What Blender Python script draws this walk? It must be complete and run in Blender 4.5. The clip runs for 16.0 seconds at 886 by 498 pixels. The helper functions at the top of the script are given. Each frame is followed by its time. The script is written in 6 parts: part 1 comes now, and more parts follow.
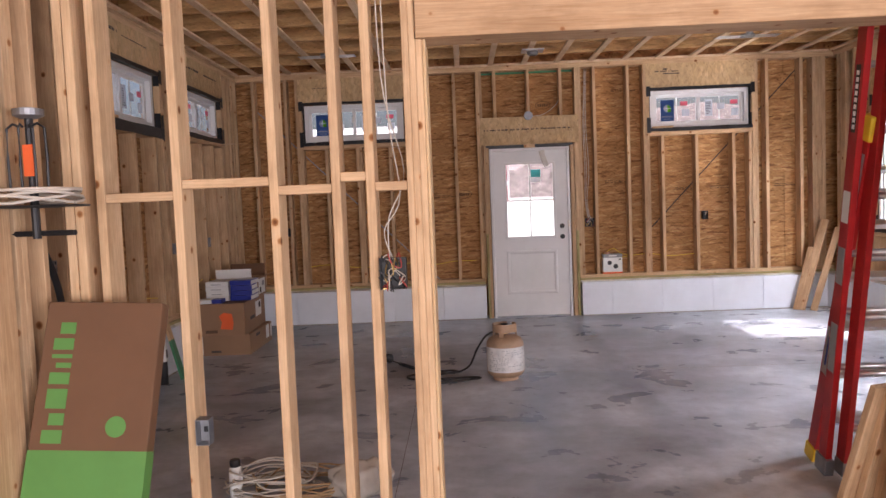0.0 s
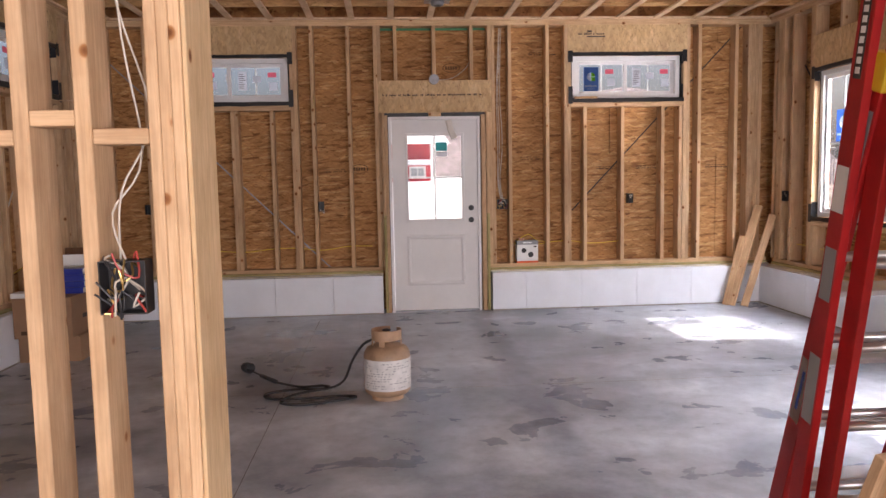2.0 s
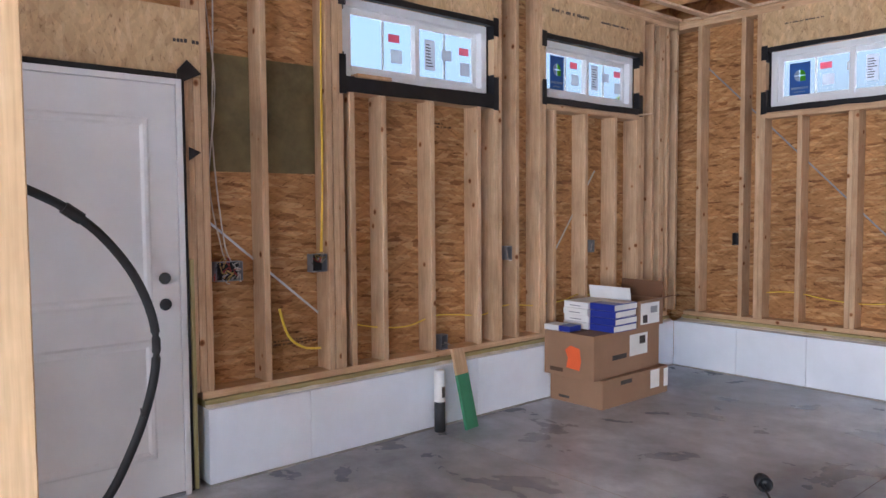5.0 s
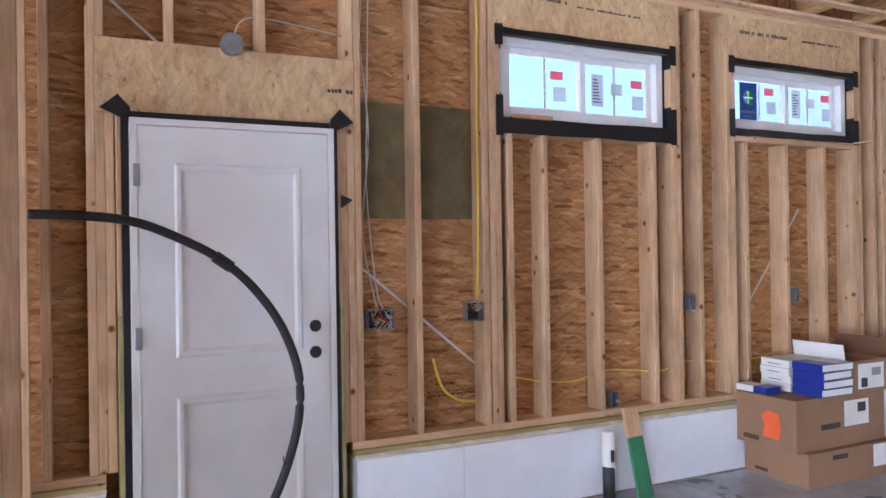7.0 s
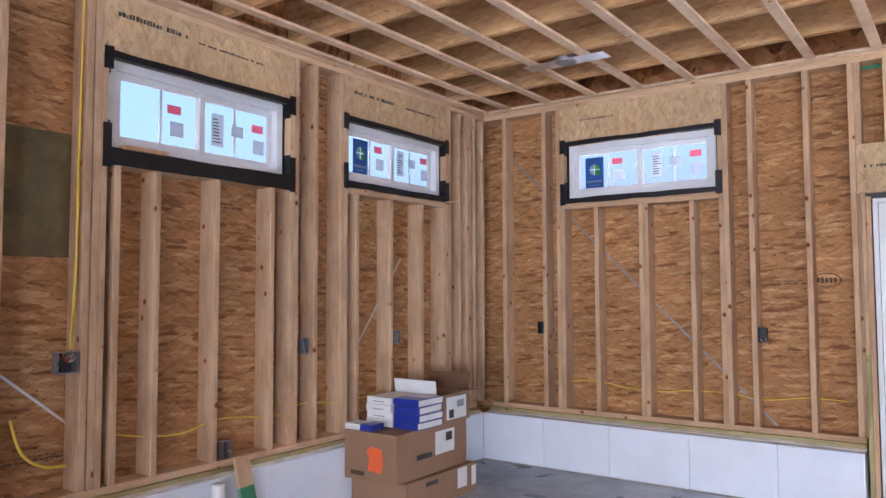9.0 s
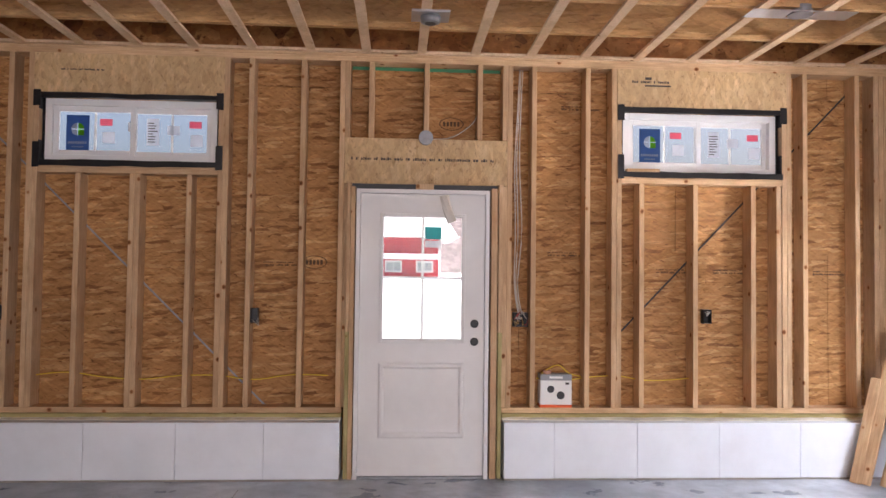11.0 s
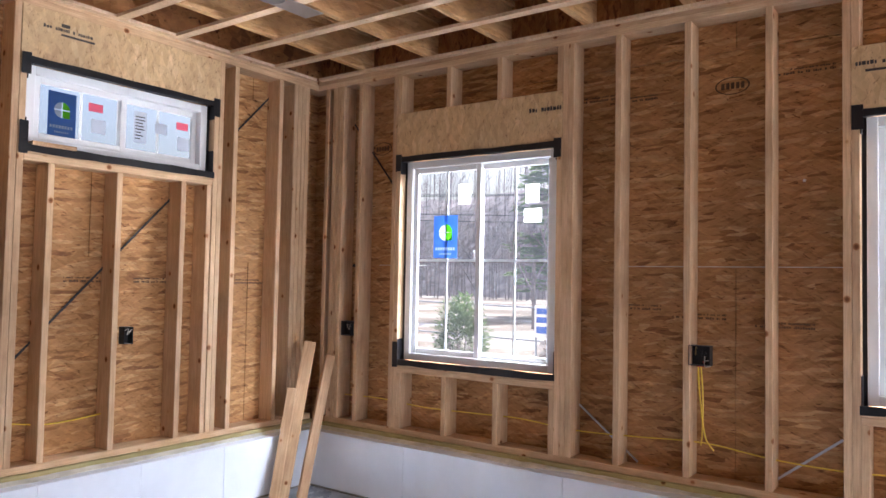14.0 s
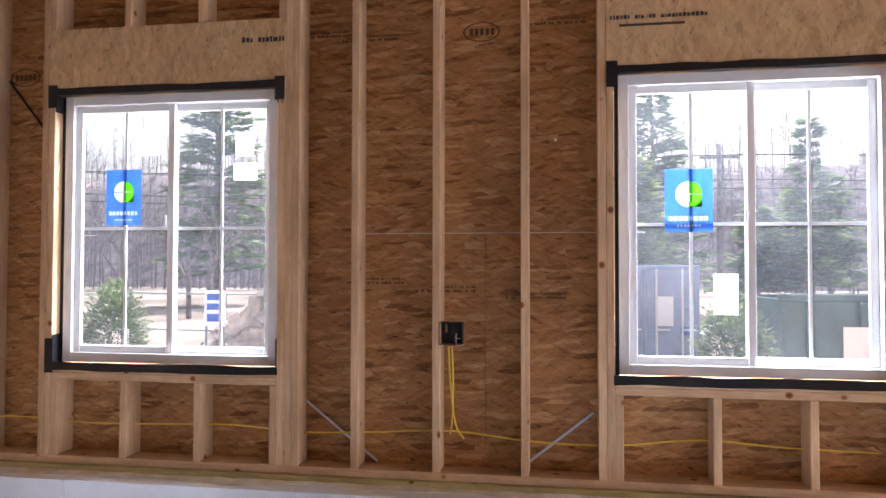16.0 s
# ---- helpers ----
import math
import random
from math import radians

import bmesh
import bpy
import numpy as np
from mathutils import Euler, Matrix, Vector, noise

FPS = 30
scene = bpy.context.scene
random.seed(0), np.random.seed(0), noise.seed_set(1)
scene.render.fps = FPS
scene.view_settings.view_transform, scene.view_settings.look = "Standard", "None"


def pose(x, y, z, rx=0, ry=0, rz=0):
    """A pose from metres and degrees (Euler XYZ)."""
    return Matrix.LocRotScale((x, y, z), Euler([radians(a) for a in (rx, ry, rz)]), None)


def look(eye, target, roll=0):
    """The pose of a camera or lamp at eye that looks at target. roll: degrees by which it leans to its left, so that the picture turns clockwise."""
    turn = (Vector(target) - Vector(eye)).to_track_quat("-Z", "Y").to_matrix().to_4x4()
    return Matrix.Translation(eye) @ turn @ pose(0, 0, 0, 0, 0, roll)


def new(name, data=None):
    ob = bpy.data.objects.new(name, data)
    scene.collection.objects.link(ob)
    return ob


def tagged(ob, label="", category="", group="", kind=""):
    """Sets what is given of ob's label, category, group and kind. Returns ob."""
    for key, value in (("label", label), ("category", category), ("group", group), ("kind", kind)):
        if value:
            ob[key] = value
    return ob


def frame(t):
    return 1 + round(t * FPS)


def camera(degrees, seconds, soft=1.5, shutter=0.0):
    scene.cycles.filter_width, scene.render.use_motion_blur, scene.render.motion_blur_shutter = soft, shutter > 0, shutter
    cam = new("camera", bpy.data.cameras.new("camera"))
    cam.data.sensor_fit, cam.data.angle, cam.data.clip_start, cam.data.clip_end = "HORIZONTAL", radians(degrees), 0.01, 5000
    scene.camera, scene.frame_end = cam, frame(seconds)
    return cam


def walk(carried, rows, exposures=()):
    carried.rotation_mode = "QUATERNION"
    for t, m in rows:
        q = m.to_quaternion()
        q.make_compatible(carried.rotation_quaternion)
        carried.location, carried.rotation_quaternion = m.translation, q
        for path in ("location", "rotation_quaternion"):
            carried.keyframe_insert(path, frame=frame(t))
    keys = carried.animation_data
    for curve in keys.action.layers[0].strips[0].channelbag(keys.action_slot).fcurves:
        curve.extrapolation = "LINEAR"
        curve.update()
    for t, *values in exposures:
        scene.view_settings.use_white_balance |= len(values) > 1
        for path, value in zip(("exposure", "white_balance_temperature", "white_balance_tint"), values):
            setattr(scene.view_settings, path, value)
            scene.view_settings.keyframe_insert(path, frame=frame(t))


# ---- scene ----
cam = camera(61.8, 16.0)
PATH = [
    (0, (0.237, 0.739, 1.457), (0.183, 2.734, 1.332), -2.3),
    (0.5, (0.244, 0.918, 1.424), (0.406, 2.902, 1.238), -1.5),
    (1, (0.312, 1.266, 1.429), (0.532, 3.243, 1.216), -1.2),
    (1.5, (0.393, 1.628, 1.42), (0.598, 3.606, 1.212), -1.3),
    (2, (0.587, 1.966, 1.416), (0.73, 3.952, 1.23), -1.1),
    (2.5, (0.794, 2.256, 1.447), (0.835, 4.249, 1.287), -0.8),
    (3, (0.98, 2.543, 1.474), (0.893, 4.536, 1.34), -0.7),
    (3.5, (1.107, 2.879, 1.439), (0.687, 4.831, 1.336), -1.1),
    (4, (1.217, 3.207, 1.481), (0.388, 5.024, 1.371), -1.2),
    (4.1, (1.224, 3.263, 1.482), (0.317, 5.042, 1.375), -1.6),
    (4.5, (1.229, 3.531, 1.475), (0.03, 5.127, 1.369), -1.0),
    (5, (1.233, 3.841, 1.461), (-0.274, 5.152, 1.346), -0.4),
    (5.2, (1.225, 3.948, 1.464), (-0.363, 5.158, 1.344), -0.1),
    (7.3, (1.179, 4.22, 1.47), (-0.634, 5.065, 1.484), -0.9),
    (7.5, (1.193, 4.229, 1.461), (-0.595, 5.124, 1.491), -0.8),
    (8, (1.237, 4.265, 1.489), (-0.43, 5.367, 1.568), -0.3),
    (8.5, (1.217, 4.275, 1.497), (-0.238, 5.643, 1.61), -0.1),
    (9, (1.144, 4.236, 1.483), (-0.023, 5.856, 1.596), -0.2),
    (9.5, (1.073, 4.2, 1.48), (0.236, 6.015, 1.559), -0.0),
    (10, (1.064, 4.222, 1.483), (0.543, 6.152, 1.533), 0.2),
    (10.2, (1.041, 4.265, 1.466), (0.656, 6.227, 1.524), 0.4),
    (12.3, (0.62, 4.99, 1.485), (1.453, 6.805, 1.588), 0.2),
    (12.5, (0.565, 5.085, 1.502), (1.506, 6.848, 1.597), 0.2),
    (13, (0.496, 5.291, 1.492), (1.681, 6.9, 1.574), 0.4),
    (13.5, (0.504, 5.475, 1.497), (1.909, 6.896, 1.577), 0.8),
    (14, (0.654, 5.71, 1.554), (2.274, 6.88, 1.638), 1.1),
    (14.5, (0.761, 5.874, 1.521), (2.55, 6.763, 1.616), 1.5),
    (15, (0.856, 6.08, 1.507), (2.751, 6.714, 1.6), 1.0),
    (15.5, (1.035, 6.254, 1.501), (2.981, 6.712, 1.56), 0.6),
    (16, (1.243, 6.408, 1.472), (3.216, 6.732, 1.529), 0.1),
]
EXPOSURES = [(0.0, 1.0, 6450, 23), (1.5, 1.1, 6400, 22), (2.5, 1.15, 6700, 22), (3.5, 1.35, 6700, 20), (4.5, 1.85, 5900, 14), (5.0, 2.05, 5450, 12), (7.5, 2.4, 5150, 12), (8.5, 2.2, 5200, 13), (9.0, 2.1, 5300, 15), (9.5, 1.85, 6000, 19), (10.0, 1.65, 6500, 20), (12.5, 1.15, 6000, 18), (14.0, 1.35, 5750, 15), (16.0, 1.35, 5900, 18)]
walk(cam, [(t, look(eye, target, roll)) for t, eye, target, roll in PATH], EXPOSURES)

# ---------- light ----------
ADDED_BAY_X = 5.02
world = bpy.data.worlds.new("daylight")
scene.world = world
world.use_nodes = True
wn = world.node_tree.nodes
sky = wn.new("ShaderNodeTexSky")
sky.sky_type = "NISHITA"
sky.sun_disc = False
sky.sun_elevation = radians(52)
sky.sun_rotation = radians(96)
sky.air_density, sky.dust_density = 1.0, 8.0
world.node_tree.links.new(sky.outputs[0], wn["Background"].inputs[0])
wn["Background"].inputs[1].default_value = 0.1

sun = new("sun", bpy.data.lights.new("sun", "SUN"))
sun.data.energy = 3.6
sun.data.angle = radians(0.5)
sun.data.color = (1.0, 0.95, 0.87)
sun.matrix_world = look((18.0, 4.3, 23.2), (0, 5.6, 0))


# lamp added in an unseen, assumed doorway behind the start of the walk
entry = new("entry_daylight", bpy.data.lights.new("entry_daylight", "AREA"))
entry.data.shape = "RECTANGLE"
entry.data.size, entry.data.size_y = 5.6, 2.4
entry.data.energy = 215
entry.data.color = (1.0, 0.97, 0.93)
entry.matrix_world = look((1.1, -4.56, 1.35), (1.1, 5.0, 1.5))

# second lamp added in an assumed opening east of the entry, out of view
bay = new("bay_daylight", bpy.data.lights.new("bay_daylight", "AREA"))
bay.data.shape = "RECTANGLE"
bay.data.size, bay.data.size_y = 4.2, 2.3
bay.data.energy = 200
bay.data.color = (0.97, 0.98, 1.0)
bay.matrix_world = look((ADDED_BAY_X, -2.2, 1.3), (0.0, 0.6, 1.5))

# sky-light lamps added above the two east windows, powers set to balance the room
for y, power in ((5.45, 300), (8.18, 110)):
    lamp = new("window_daylight", bpy.data.lights.new("window_daylight", "AREA"))
    lamp.data.shape = "RECTANGLE"
    lamp.data.size, lamp.data.size_y = 1.7, 1.2
    lamp.data.energy = power
    lamp.data.color = (0.9, 0.95, 1.0)
    lamp.matrix_world = look((5.85, y, 3.2), (2.6, y, 0.75))

# unseen lamps added low outside these windows to brighten the ceiling from below
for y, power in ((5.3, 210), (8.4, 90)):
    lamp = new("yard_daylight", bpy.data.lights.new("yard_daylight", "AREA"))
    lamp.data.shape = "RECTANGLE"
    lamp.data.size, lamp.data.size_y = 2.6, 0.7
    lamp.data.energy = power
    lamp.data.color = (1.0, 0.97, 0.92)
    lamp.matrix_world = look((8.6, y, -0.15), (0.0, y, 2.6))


# ---------- materials ----------
def material(name):
    m = bpy.data.materials.new(name)
    m.use_nodes = True
    return m, m.node_tree.nodes, m.node_tree.links, m.node_tree.nodes["Principled BSDF"]


def node(nodes, kind, **inputs):
    n = nodes.new(kind)
    for key, value in inputs.items():
        n.inputs[key.replace("_", " ")].default_value = value
    return n


def ramp(nodes, stops):
    r = nodes.new("ShaderNodeValToRGB")
    e = r.color_ramp.elements
    while len(e) < len(stops):
        e.new(0.5)
    for el, (p, c) in zip(e, stops):
        el.position = p
        el.color = (*c, 1)
    return r


def mapped(nodes, links, scale, shift=True):
    tc = nodes.new("ShaderNodeTexCoord")
    mp = nodes.new("ShaderNodeMapping")
    mp.inputs["Scale"].default_value = scale
    src = tc.outputs["Object"]
    if shift:
        oi = nodes.new("ShaderNodeObjectInfo")
        mul = node(nodes, "ShaderNodeMath")
        mul.operation = "MULTIPLY"
        mul.inputs[1].default_value = 53.0
        links.new(oi.outputs["Random"], mul.inputs[0])
        add = nodes.new("ShaderNodeVectorMath")
        add.operation = "ADD"
        links.new(src, add.inputs[0])
        links.new(mul.outputs[0], add.inputs[1])
        src = add.outputs[0]
    links.new(src, mp.inputs["Vector"])
    return mp.outputs[0]


def mix(nodes, links, kind, fac, a, b):
    m = nodes.new("ShaderNodeMix")
    m.data_type = "RGBA"
    m.blend_type = kind
    for key, v in ((0, fac), (6, a), (7, b)):
        if hasattr(v, "links"):
            links.new(v, m.inputs[key])
        else:
            m.inputs[key].default_value = v if key == 0 else (*v, 1)
    return m.outputs[2]


def bump(nodes, links, bsdf, height, strength, distance=0.002):
    b = node(nodes, "ShaderNodeBump", Strength=strength, Distance=distance)
    links.new(height, b.inputs["Height"])
    links.new(b.outputs[0], bsdf.inputs["Normal"])


def wood(name, dark, mid, pale, knots=True, knot_cut=0.085, rough=0.72):
    m, nd, lk, bs = material(name)
    v = mapped(nd, lk, (22, 22, 1.3))
    grain = node(nd, "ShaderNodeTexNoise", Scale=2.2, Detail=6.0, Roughness=0.6, Distortion=0.7)
    lk.new(v, grain.inputs["Vector"])
    r = ramp(nd, [(0.22, dark), (0.5, mid), (0.78, pale)])
    lk.new(grain.outputs[0], r.inputs[0])
    fine = node(nd, "ShaderNodeTexNoise", Scale=1.0, Detail=4.0)
    lk.new(mapped(nd, lk, (160, 160, 7)), fine.inputs["Vector"])
    rf = ramp(nd, [(0.3, (0.87, 0.85, 0.83)), (0.65, (1.05, 1.04, 1.03))])
    lk.new(fine.outputs[0], rf.inputs[0])
    col = mix(nd, lk, "MULTIPLY", 1.0, r.outputs[0], rf.outputs[0])
    oi = nd.new("ShaderNodeObjectInfo")
    tint = ramp(nd, [(0.0, (0.9, 0.85, 0.8)), (0.5, (1.0, 0.98, 0.95)), (1.0, (1.08, 1.05, 1.0))])
    lk.new(oi.outputs["Random"], tint.inputs[0])
    col = mix(nd, lk, "MULTIPLY", 1.0, col, tint.outputs[0])
    # handling dirt
    dirt = node(nd, "ShaderNodeTexNoise", Scale=1.6, Detail=5.0, Roughness=0.65)
    lk.new(mapped(nd, lk, (2.2, 2.2, 1.4)), dirt.inputs["Vector"])
    rd = ramp(nd, [(0.36, (0.8, 0.77, 0.74)), (0.56, (1, 1, 1))])
    lk.new(dirt.outputs[0], rd.inputs[0])
    col = mix(nd, lk, "MULTIPLY", 1.0, col, rd.outputs[0])
    if knots:
        vo = node(nd, "ShaderNodeTexVoronoi", Scale=1.0, Randomness=1.0)
        lk.new(mapped(nd, lk, (7.6, 7.6, 6.4)), vo.inputs["Vector"])
        rk = ramp(nd, [(knot_cut * 0.5, (0.26, 0.13, 0.06)), (knot_cut, (0.6, 0.4, 0.25)), (knot_cut * 1.35, (1, 0.97, 0.93)), (knot_cut * 2.2, (1, 1, 1))])
        lk.new(vo.outputs["Distance"], rk.inputs[0])
        col = mix(nd, lk, "MULTIPLY", 1.0, col, rk.outputs[0])
    lk.new(col, bs.inputs["Base Color"])
    bs.inputs["Roughness"].default_value = rough
    bs.inputs["Specular IOR Level"].default_value = 0.25
    bump(nd, lk, bs, fine.outputs[0], 0.25, 0.001)
    return m


def strand_board(name, dark, mid, pale, flake=(9, 9, 42), rough=0.75, shift=False, cross=0.62):
    # long thin strands in three lays, with dark slivers between them
    m, nd, lk, bs = material(name)
    start = mapped(nd, lk, (1, 1, 1), shift)
    warp = node(nd, "ShaderNodeTexNoise", Scale=9.0, Detail=2.0)
    lk.new(start, warp.inputs["Vector"])
    bent = nd.new("ShaderNodeVectorMath")
    bent.operation = "MULTIPLY_ADD"
    bent.inputs[1].default_value = (0.018, 0.018, 0.018)
    lk.new(warp.outputs["Color"], bent.inputs[0])
    lk.new(start, bent.inputs[2])

    def lay(angle, offset, factor):
        turn = nd.new("ShaderNodeMapping")
        turn.inputs["Rotation"].default_value = (angle, angle, 0.0)
        turn.inputs["Location"].default_value = (offset, offset * 0.7, offset * 1.3)
        lk.new(bent.outputs[0], turn.inputs["Vector"])
        stretch = nd.new("ShaderNodeMapping")
        stretch.inputs["Scale"].default_value = tuple(f * factor for f in flake)
        lk.new(turn.outputs[0], stretch.inputs["Vector"])
        return stretch.outputs[0]

    cells = []
    for angle, offset, factor in ((0.05, 0.0, 1.0), (0.5, 3.1, 1.15), (-0.42, 7.7, 1.3)):
        v = node(nd, "ShaderNodeTexVoronoi", Scale=1.0)
        lk.new(lay(angle, offset, factor), v.inputs["Vector"])
        sep = nd.new("ShaderNodeSeparateColor")
        lk.new(v.outputs["Color"], sep.inputs[0])
        cells.append(sep)
    r = ramp(nd, [(0.0, dark), (0.22, mid), (0.72, mid), (1.0, pale)])
    lk.new(cells[0].outputs[0], r.inputs[0])
    col = r.outputs[0]
    for sep in cells[1:]:
        r2 = ramp(nd, [(0.0, (0.6, 0.52, 0.45)), (0.16, (0.88, 0.85, 0.82)), (0.5, (1, 1, 1)), (0.82, (1.05, 1.04, 1.03)), (1.0, (1.3, 1.27, 1.22))])
        lk.new(sep.outputs[1], r2.inputs[0])
        col = mix(nd, lk, "MULTIPLY", cross, col, r2.outputs[0])
    for angle, offset, cut in ((0.15, 1.7, 0.34), (-0.5, 5.3, 0.325)):
        sliver = node(nd, "ShaderNodeTexNoise", Scale=1.0, Detail=3.0, Roughness=0.6, Distortion=0.6)
        lk.new(lay(angle, offset, 2.0), sliver.inputs["Vector"])
        rs = ramp(nd, [(cut - 0.03, (0.3, 0.21, 0.16)), (cut + 0.035, (0.94, 0.93, 0.92)), (0.56, (1, 1, 1)), (0.72, (1.16, 1.15, 1.13))])
        lk.new(sliver.outputs[0], rs.inputs[0])
        col = mix(nd, lk, "MULTIPLY", min(1.0, cross * 2.0), col, rs.outputs[0])
    big = node(nd, "ShaderNodeTexNoise", Scale=1.3, Detail=4.0)
    lk.new(start, big.inputs["Vector"])
    rb = ramp(nd, [(0.3, (0.82, 0.79, 0.77)), (0.68, (1.08, 1.06, 1.03))])
    lk.new(big.outputs[0], rb.inputs[0])
    col = mix(nd, lk, "MULTIPLY", 1.0, col, rb.outputs[0])
    lk.new(col, bs.inputs["Base Color"])
    bs.inputs["Roughness"].default_value = rough
    bs.inputs["Specular IOR Level"].default_value = 0.3
    bump(nd, lk, bs, cells[0].outputs[0], 0.12, 0.002)
    return m


def plain(name, color, rough=0.6, metal=0.0, vary=0.12, scale=6.0, relief=0.12, ior=0.4):
    m, nd, lk, bs = material(name)
    n = node(nd, "ShaderNodeTexNoise", Scale=scale, Detail=6.0, Roughness=0.62)
    lk.new(mapped(nd, lk, (1, 1, 1)), n.inputs["Vector"])
    lo = tuple(c * (1 - vary * 1.6) for c in color)
    hi = tuple(min(1.0, c * (1 + vary)) for c in color)
    r = ramp(nd, [(0.3, lo), (0.68, hi)])
    lk.new(n.outputs[0], r.inputs[0])
    lk.new(r.outputs[0], bs.inputs["Base Color"])
    bs.inputs["Roughness"].default_value = rough
    bs.inputs["Metallic"].default_value = metal
    bs.inputs["Specular IOR Level"].default_value = ior
    f = node(nd, "ShaderNodeTexNoise", Scale=scale * 22, Detail=3.0)
    lk.new(mapped(nd, lk, (1, 1, 1)), f.inputs["Vector"])
    bump(nd, lk, bs, f.outputs[0], relief, 0.001)
    return m


PINE = wood("fresh_pine", (0.535, 0.36, 0.212), (0.625, 0.445, 0.278), (0.695, 0.52, 0.34), knot_cut=0.1)
STRAP = wood("spruce_strapping", (0.6, 0.44, 0.28), (0.71, 0.54, 0.37), (0.78, 0.62, 0.45), knot_cut=0.07)
KNOTTY = wood("knotty_spruce", (0.58, 0.41, 0.23), (0.68, 0.5, 0.295), (0.75, 0.57, 0.36), knot_cut=0.095)
TREATED = wood("treated_pine", (0.3, 0.27, 0.12), (0.42, 0.38, 0.18), (0.52, 0.46, 0.25), knot_cut=0.08)
BOARD = wood("raw_board", (0.45, 0.28, 0.15), (0.57, 0.39, 0.235), (0.67, 0.49, 0.32))
OSB = strand_board("oriented_strand_board", (0.23, 0.105, 0.038), (0.43, 0.228, 0.09), (0.57, 0.355, 0.165), (9, 9, 52), cross=0.45)
LSL = strand_board("laminated_strand_lumber", (0.53, 0.37, 0.195), (0.61, 0.44, 0.245), (0.67, 0.5, 0.295), (11, 11, 34), 0.65, True, 0.3)
WEB = strand_board("joist_web_board", (0.46, 0.26, 0.1), (0.6, 0.37, 0.165), (0.68, 0.45, 0.22), (4, 40, 40), 0.7, False, 0.3)
DECK = strand_board("subfloor_board", (0.18, 0.07, 0.025), (0.38, 0.17, 0.06), (0.48, 0.25, 0.095), (10, 34, 10), 0.75)
OLIVE = plain("olive_sheathing_coat", (0.15, 0.115, 0.05), 0.8, vary=0.25)
FOAM = plain("white_foam_board", (0.8, 0.84, 0.9), 0.75, vary=0.04, scale=3.0, relief=0.25)
CAULK = plain("smeared_white_sealant", (0.72, 0.7, 0.62), 0.6, vary=0.2)
CONCRETE_EDGE = plain("raw_concrete", (0.34, 0.32, 0.29), 0.85, vary=0.2)
VINYL = plain("white_vinyl", (0.8, 0.81, 0.82), 0.35, vary=0.02, relief=0.02)
DOOR_WHITE = plain("white_door_paint", (0.69, 0.68, 0.675), 0.42, vary=0.05, scale=2.5, relief=0.05)
TAPE = plain("black_flashing_tape", (0.012, 0.012, 0.014), 0.36, vary=0.3, scale=9, relief=0.6, ior=0.35)
BLACK = plain("black_plastic", (0.018, 0.018, 0.02), 0.45, vary=0.15)
RUBBER = plain("black_rubber_hose", (0.02, 0.02, 0.021), 0.55, vary=0.15)
STEEL = plain("galvanised_steel", (0.3, 0.31, 0.33), 0.5, 0.8, vary=0.15, scale=12)
ALU = plain("ladder_aluminium", (0.62, 0.63, 0.65), 0.35, 0.9, vary=0.1)
RED = plain("red_fibreglass", (0.4, 0.016, 0.016), 0.42, vary=0.12, scale=8)
YELLOW = plain("yellow_plastic", (0.75, 0.52, 0.03), 0.45, vary=0.08)
CABLE_Y = plain("yellow_cable_jacket", (0.78, 0.55, 0.05), 0.4, vary=0.05)
CABLE_W = plain("white_cable_jacket", (0.55, 0.5, 0.43), 0.45, vary=0.08)
TAN_PAINT = plain("tan_cylinder_paint", (0.37, 0.24, 0.15), 0.45, vary=0.2, scale=9)
COPPER_RED = plain("red_wire_sheath", (0.4, 0.06, 0.05), 0.45, vary=0.08)
BRASS = plain("brass", (0.6, 0.42, 0.16), 0.35, 0.9)
PAPER = plain("white_paper", (0.8, 0.8, 0.78), 0.7, vary=0.04, relief=0.05)
GREYPAPER = plain("grey_print", (0.3, 0.31, 0.32), 0.7, vary=0.06)
INK = plain("dark_ink", (0.06, 0.05, 0.045), 0.8, vary=0.2)
STAMP = plain("stamped_ink", (0.1, 0.055, 0.03), 0.85, vary=0.3)
KRAFT = plain("brown_corrugated_card", (0.3, 0.175, 0.1), 0.8, vary=0.1, scale=2.0)
KRAFT_D = plain("dark_corrugated_card", (0.16, 0.082, 0.043), 0.8, vary=0.08, scale=2.0)
BLUE_CARD = plain("navy_printed_card", (0.025, 0.04, 0.28), 0.35, vary=0.06)
ORANGE = plain("orange_paint_marker", (0.8, 0.13, 0.03), 0.6, vary=0.06)
GREEN_PAINT = plain("green_paint", (0.055, 0.24, 0.12), 0.6, vary=0.12)
GREEN_PRINT = plain("bright_green_print", (0.1, 0.27, 0.065), 0.6, vary=0.05)
STICKER_BLUE = plain("blue_sticker", (0.02, 0.09, 0.42), 0.4, vary=0.03)
FILM = plain("clear_plastic_bag", (0.56, 0.52, 0.47), 0.25, vary=0.08)
DRYWALL = plain("plain_board", (0.45, 0.3, 0.16), 0.8, vary=0.15)


